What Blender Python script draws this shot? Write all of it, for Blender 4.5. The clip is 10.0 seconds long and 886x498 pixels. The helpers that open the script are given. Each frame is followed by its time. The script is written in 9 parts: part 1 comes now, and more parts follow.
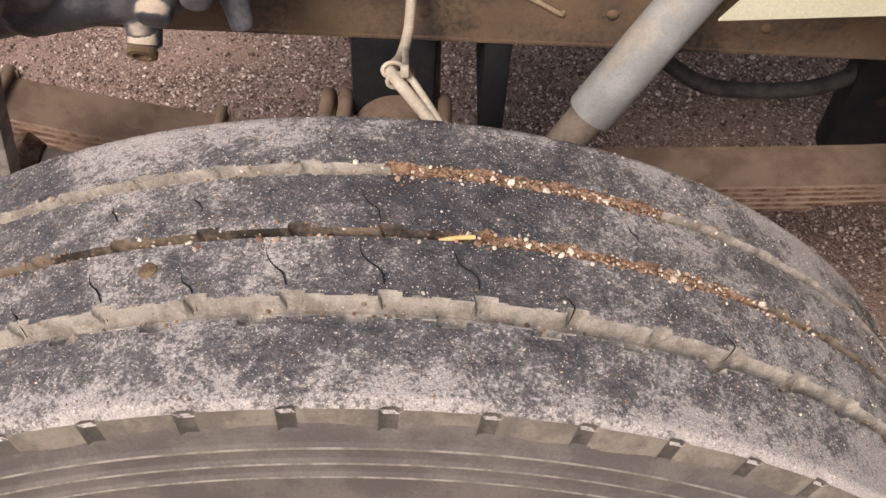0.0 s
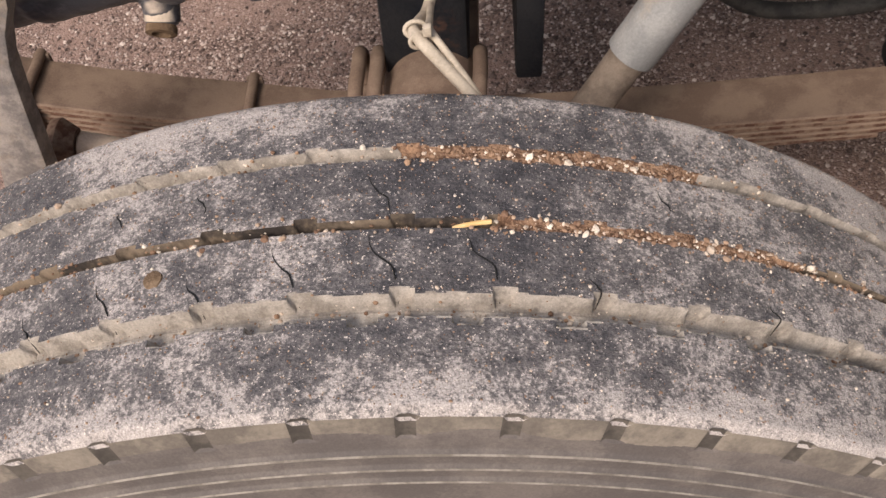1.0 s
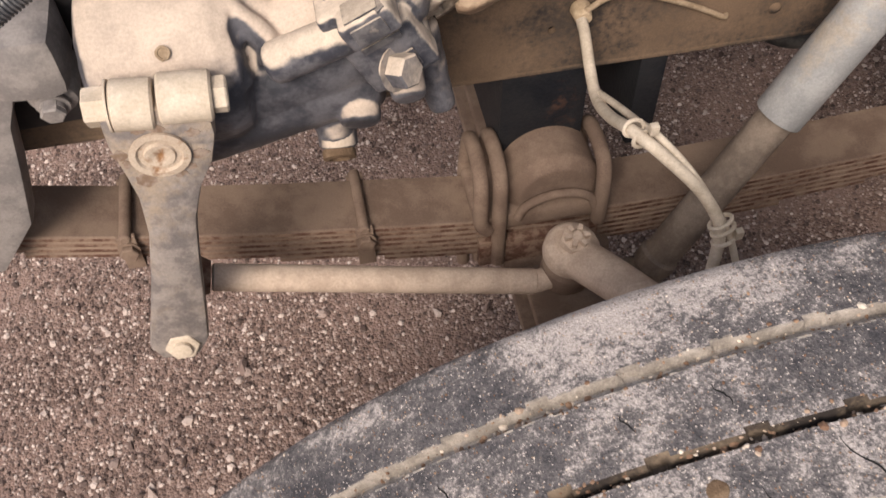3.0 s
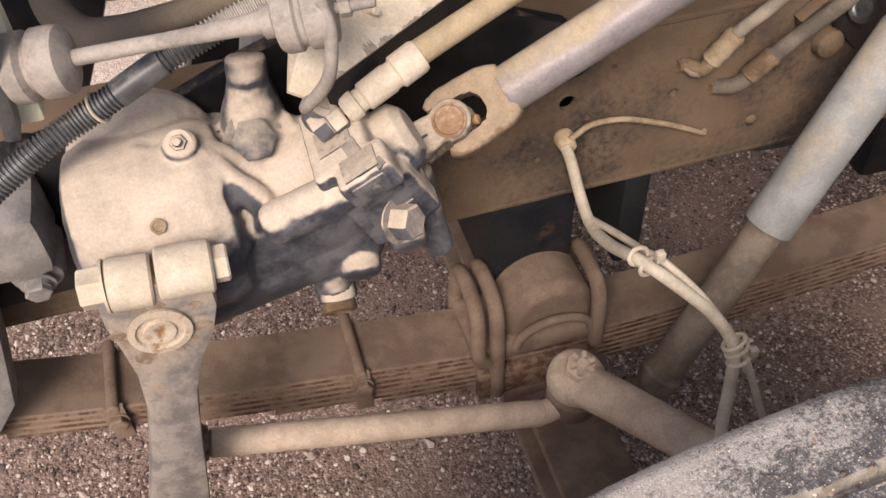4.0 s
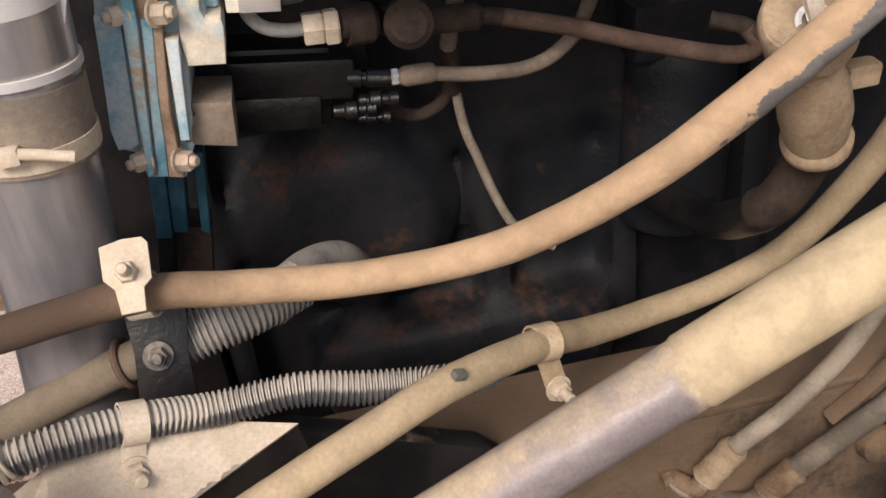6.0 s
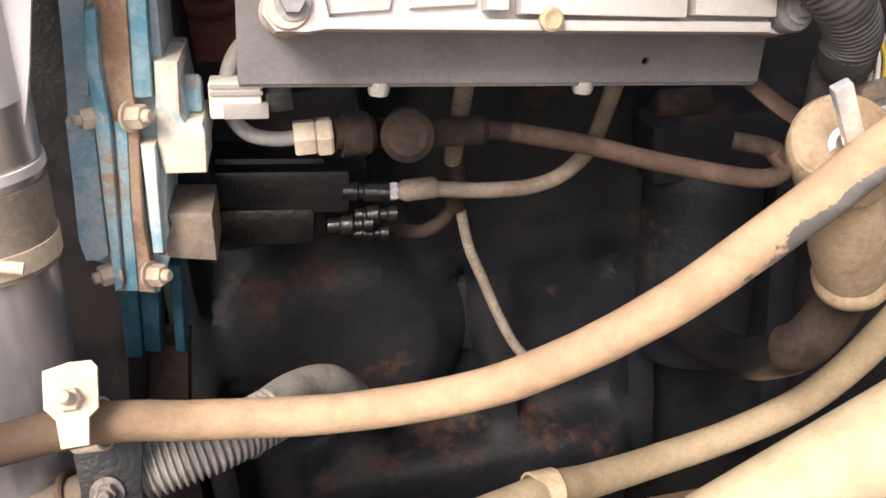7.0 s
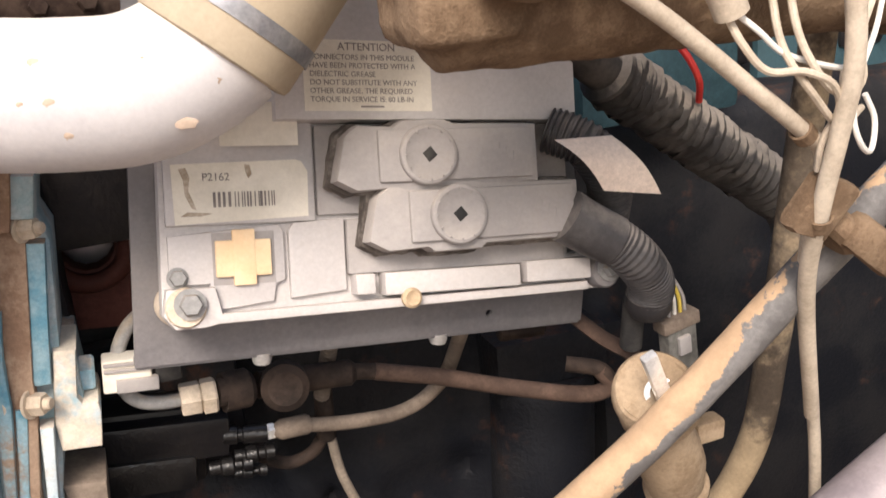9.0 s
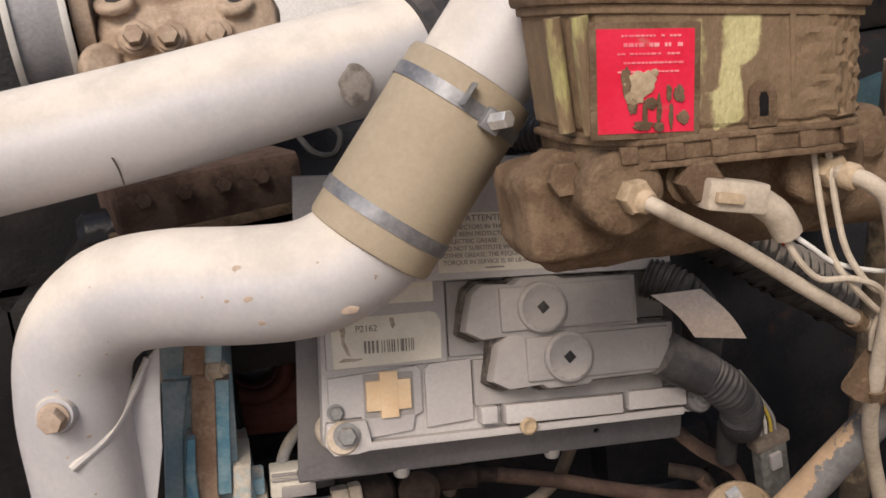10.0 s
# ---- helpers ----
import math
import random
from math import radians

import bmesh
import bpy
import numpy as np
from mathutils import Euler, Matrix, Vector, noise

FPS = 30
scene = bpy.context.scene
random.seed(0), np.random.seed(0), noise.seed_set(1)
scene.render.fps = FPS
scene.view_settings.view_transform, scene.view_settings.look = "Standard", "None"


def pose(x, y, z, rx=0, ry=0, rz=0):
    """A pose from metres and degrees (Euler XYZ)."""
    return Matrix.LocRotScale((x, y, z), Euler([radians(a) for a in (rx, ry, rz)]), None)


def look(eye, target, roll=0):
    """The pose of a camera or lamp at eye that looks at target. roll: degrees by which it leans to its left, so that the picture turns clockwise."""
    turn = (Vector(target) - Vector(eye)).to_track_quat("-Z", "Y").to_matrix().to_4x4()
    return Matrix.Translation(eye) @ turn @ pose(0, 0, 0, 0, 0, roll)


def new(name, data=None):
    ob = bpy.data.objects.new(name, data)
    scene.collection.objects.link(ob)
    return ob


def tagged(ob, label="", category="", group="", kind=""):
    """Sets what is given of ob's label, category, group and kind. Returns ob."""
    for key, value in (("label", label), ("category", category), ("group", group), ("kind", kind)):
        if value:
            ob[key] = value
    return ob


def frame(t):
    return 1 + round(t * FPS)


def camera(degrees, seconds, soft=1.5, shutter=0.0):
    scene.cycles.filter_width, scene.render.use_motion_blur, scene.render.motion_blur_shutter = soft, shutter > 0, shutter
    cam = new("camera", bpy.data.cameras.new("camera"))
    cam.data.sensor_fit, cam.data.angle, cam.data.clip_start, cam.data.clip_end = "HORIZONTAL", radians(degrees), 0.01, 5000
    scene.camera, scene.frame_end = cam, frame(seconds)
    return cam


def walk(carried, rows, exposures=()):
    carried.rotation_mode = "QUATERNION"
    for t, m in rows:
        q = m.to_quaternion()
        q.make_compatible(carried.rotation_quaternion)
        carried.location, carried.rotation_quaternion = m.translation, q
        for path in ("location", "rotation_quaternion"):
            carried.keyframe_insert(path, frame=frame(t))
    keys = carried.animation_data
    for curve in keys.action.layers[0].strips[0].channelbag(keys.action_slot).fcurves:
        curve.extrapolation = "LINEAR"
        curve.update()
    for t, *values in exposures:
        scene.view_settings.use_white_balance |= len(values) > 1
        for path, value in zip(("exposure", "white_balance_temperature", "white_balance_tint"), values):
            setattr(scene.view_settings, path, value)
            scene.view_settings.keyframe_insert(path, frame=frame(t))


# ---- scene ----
cam = camera(50.5, 10.0, 1.5, 0.15)
PATH = [
    (0, (0.013, 0.108, 1.477), (0.054, 1.396, -0.052), 3.6),
    (0.5, (0.003, 0.116, 1.48), (0.011, 1.366, -0.082), -0.5),
    (1, (0.042, 0.151, 1.47), (-0.061, 1.329, -0.142), -5.5),
    (1.5, (0.051, 0.171, 1.459), (-0.245, 1.241, -0.204), -11.8),
    (2, (-0.069, 0.2, 1.474), (-0.097, 1.232, -0.239), -1.5),
    (2.5, (-0.253, 0.235, 1.497), (-0.055, 1.292, -0.189), 1.9),
    (3, (-0.305, 0.284, 1.507), (-0.09, 1.453, -0.102), -1.1),
    (3.2, (-0.316, 0.296, 1.503), (-0.025, 1.502, -0.066), -0.5),
    (4.3, (-0.339, 0.342, 1.517), (0.023, 1.676, 0.071), -3.0),
    (4.5, (-0.319, 0.341, 1.523), (0.059, 1.682, 0.088), -3.0),
    (5, (-0.223, 0.404, 1.542), (0.169, 1.811, 0.176), -3.4),
    (5.5, (-0.121, 0.508, 1.52), (0.147, 2.069, 0.297), -5.7),
    (5.7, (-0.106, 0.54, 1.49), (0.136, 2.155, 0.335), -6.8),
    (6.8, (-0.064, 0.621, 1.442), (0.108, 2.388, 0.521), -6.1),
    (7, (-0.065, 0.625, 1.44), (0.147, 2.414, 0.573), -5.6),
    (7.5, (-0.07, 0.621, 1.452), (0.225, 2.428, 0.648), -5.5),
    (8, (-0.122, 0.602, 1.47), (0.316, 2.372, 0.648), -4.6),
    (8.5, (-0.125, 0.589, 1.505), (0.45, 2.343, 0.735), -4.5),
    (9, (-0.092, 0.58, 1.528), (0.516, 2.389, 0.928), -5.6),
    (9.5, (-0.092, 0.551, 1.577), (0.398, 2.42, 1.061), -7.2),
    (10, (-0.107, 0.502, 1.624), (0.28, 2.4, 1.128), -7.8),
]
EXPOSURES = [(0.0, 0.12), (3.0, 0.12), (4.5, 0.08), (5.5, -0.13), (6.8, 0.68), (7.5, 0.97), (8.5, 0.90), (9.0, 0.59), (9.5, 0.05), (10.0, -0.40)]
walk(cam, [(t, look(eye, target, roll)) for t, eye, target, roll in PATH], EXPOSURES)

# ---- world and light: hazy daylight, soft sun over the camera's shoulder ----
SUN_DIR = Vector((-0.33, -0.65, 0.68)).normalized()
world = bpy.data.worlds.new("world")
scene.world = world
world.use_nodes = True
wn, wl = world.node_tree.nodes, world.node_tree.links
sky = wn.new("ShaderNodeTexSky")
sky.sky_type, sky.sun_disc = "NISHITA", False
sky.sun_elevation = math.asin(SUN_DIR.z)
sky.sun_rotation = math.atan2(SUN_DIR.x, SUN_DIR.y)
sky.air_density, sky.dust_density = 1.0, 4.0
wl.new(sky.outputs["Color"], wn["Background"].inputs["Color"])
wn["Background"].inputs["Strength"].default_value = 0.15
sun = new("sun", bpy.data.lights.new("sun", "SUN"))
sun.data.energy, sun.data.angle, sun.data.color = 3.0, radians(22), (1.0, 0.89, 0.80)
sun.matrix_world = look((0, 0, 6), Vector((0, 0, 6)) - SUN_DIR)


# ---- materials ----
def surface(name, base, second, scale=20.0, split=(0.4, 0.6), rough=0.7, metal=0.0, bump=0.2, fine=220.0,
            dust=None, dust_amount=0.5, up=0.5, dust_scale=9.0, spec=0.4, rough_dust=0.95, fade=None, edge=(0.42, 0.60), grit=0.16, tone=None, wear=0.0, stretch=1.0):
    """A worn surface: two base colours mixed by a coarse and a fine noise, with dust that settles in patches and on what faces up."""
    m = bpy.data.materials.new(name)
    m.use_nodes = True
    n, k = m.node_tree.nodes, m.node_tree.links
    b = n["Principled BSDF"]
    tc = n.new("ShaderNodeTexCoord")
    runs = n.new("ShaderNodeVectorMath")
    runs.operation = "MULTIPLY"
    runs.inputs[1].default_value = (1, 1, stretch)
    k.new(tc.outputs["Object"], runs.inputs[0])

    def noise_at(size, detail=5.0, rough_n=0.6):
        t = n.new("ShaderNodeTexNoise")
        t.inputs["Scale"].default_value, t.inputs["Detail"].default_value = size, detail
        t.inputs["Roughness"].default_value = rough_n
        k.new(runs.outputs[0], t.inputs["Vector"])
        return t.outputs["Fac"]

    def ramp(fac, lo, hi):
        r = n.new("ShaderNodeMapRange")
        r.interpolation_type = "SMOOTHSTEP"
        r.inputs["From Min"].default_value, r.inputs["From Max"].default_value = lo, hi
        k.new(fac, r.inputs["Value"])
        return r.outputs["Result"]

    def calc(op, a, c):
        q = n.new("ShaderNodeMath")
        q.operation = op
        q.use_clamp = False
        for slot, v in zip(q.inputs, (a, c)):
            if isinstance(v, (int, float)):
                slot.default_value = v
            else:
                k.new(v, slot)
        return q.outputs[0]

    def mix(fac, a, c):
        q = n.new("ShaderNodeMix")
        q.data_type = "RGBA"
        k.new(fac, q.inputs["Factor"])
        for slot, v in ((q.inputs[6], a), (q.inputs[7], c)):
            if isinstance(v, tuple):
                slot.default_value = (*v, 1)
            else:
                k.new(v, slot)
        return q.outputs[2]

    coarse, grain = noise_at(scale), noise_at(fine, 3.0)
    blend = calc("ADD", calc("MULTIPLY", coarse, 0.8), calc("MULTIPLY", grain, 0.2))
    col = mix(ramp(blend, *split), base, second)
    k_rough = rough
    if dust:
        nz = n.new("ShaderNodeSeparateXYZ")
        geo = n.new("ShaderNodeNewGeometry")
        k.new(geo.outputs["Normal"], nz.inputs[0])
        lift = calc("MULTIPLY", ramp(nz.outputs["Z"], -0.2, 0.9), up)
        patch = calc("ADD", calc("MULTIPLY", noise_at(dust_scale, 6.0, 0.65), 0.75), calc("MULTIPLY", noise_at(fine * 0.6, 3.0), 0.25))
        level = calc("ADD", patch, calc("ADD", lift, dust_amount - 0.5 - 0.5 * up))
        if fade:
            axis, lo, hi, gain = fade
            place = n.new("ShaderNodeSeparateXYZ")
            k.new(tc.outputs["Object"], place.inputs[0])
            level = calc("ADD", level, calc("MULTIPLY", ramp(place.outputs[axis], lo, hi), gain))
        if wear:
            worn = n.new("ShaderNodeAttribute")
            worn.attribute_name = "bare"
            level = calc("SUBTRACT", level, calc("MULTIPLY", worn.outputs["Fac"], wear))
        fac = ramp(level, *edge)
        dust2 = tuple(c * 0.82 for c in dust)
        caked = mix(ramp(noise_at(dust_scale * 3.1, 4.0), 0.35, 0.65), dust2, dust)
        # tone: blends the dust into another colour along one axis (soil holds it)
        if tone:
            axis, lo, hi, soil = tone
            along = n.new("ShaderNodeSeparateXYZ")
            k.new(tc.outputs["Object"], along.inputs[0])
            caked = mix(ramp(calc("ADD", along.outputs[axis], calc("MULTIPLY", coarse, 0.05)), lo, hi), caked, soil)
        col = mix(fac, col, caked)
        r = n.new("ShaderNodeMapRange")
        r.inputs["To Min"].default_value, r.inputs["To Max"].default_value = rough, rough_dust
        k.new(fac, r.inputs["Value"])
        k.new(r.outputs["Result"], b.inputs["Roughness"])
        if metal:
            r2 = n.new("ShaderNodeMapRange")
            r2.inputs["To Min"].default_value, r2.inputs["To Max"].default_value = metal, 0.0
            k.new(fac, r2.inputs["Value"])
            k.new(r2.outputs["Result"], b.inputs["Metallic"])
    else:
        b.inputs["Roughness"].default_value, b.inputs["Metallic"].default_value = k_rough, metal
    fleck = n.new("ShaderNodeMapRange")
    fleck.inputs["From Min"].default_value, fleck.inputs["From Max"].default_value = 0.30, 0.70
    fleck.inputs["To Min"].default_value, fleck.inputs["To Max"].default_value = 1 - grit, 1 + 0.8 * grit
    k.new(noise_at(fine * 1.7, 4.0, 0.75), fleck.inputs["Value"])
    speckled = n.new("ShaderNodeMix")
    speckled.data_type, speckled.blend_type = "RGBA", "MULTIPLY"
    speckled.inputs["Factor"].default_value = 1.0
    k.new(col, speckled.inputs[6])
    k.new(fleck.outputs["Result"], speckled.inputs[7])
    k.new(speckled.outputs[2], b.inputs["Base Color"])
    b.inputs["Specular IOR Level"].default_value = spec
    bp = n.new("ShaderNodeBump")
    bp.inputs["Strength"].default_value, bp.inputs["Distance"].default_value = bump, 0.002
    k.new(calc("ADD", calc("MULTIPLY", grain, 0.5), calc("MULTIPLY", coarse, 0.5)), bp.inputs["Height"])
    k.new(bp.outputs["Normal"], b.inputs["Normal"])
    return m


TAN, CREAM, BROWN = (0.47, 0.345, 0.235), (0.62, 0.51, 0.385), (0.235, 0.165, 0.115)
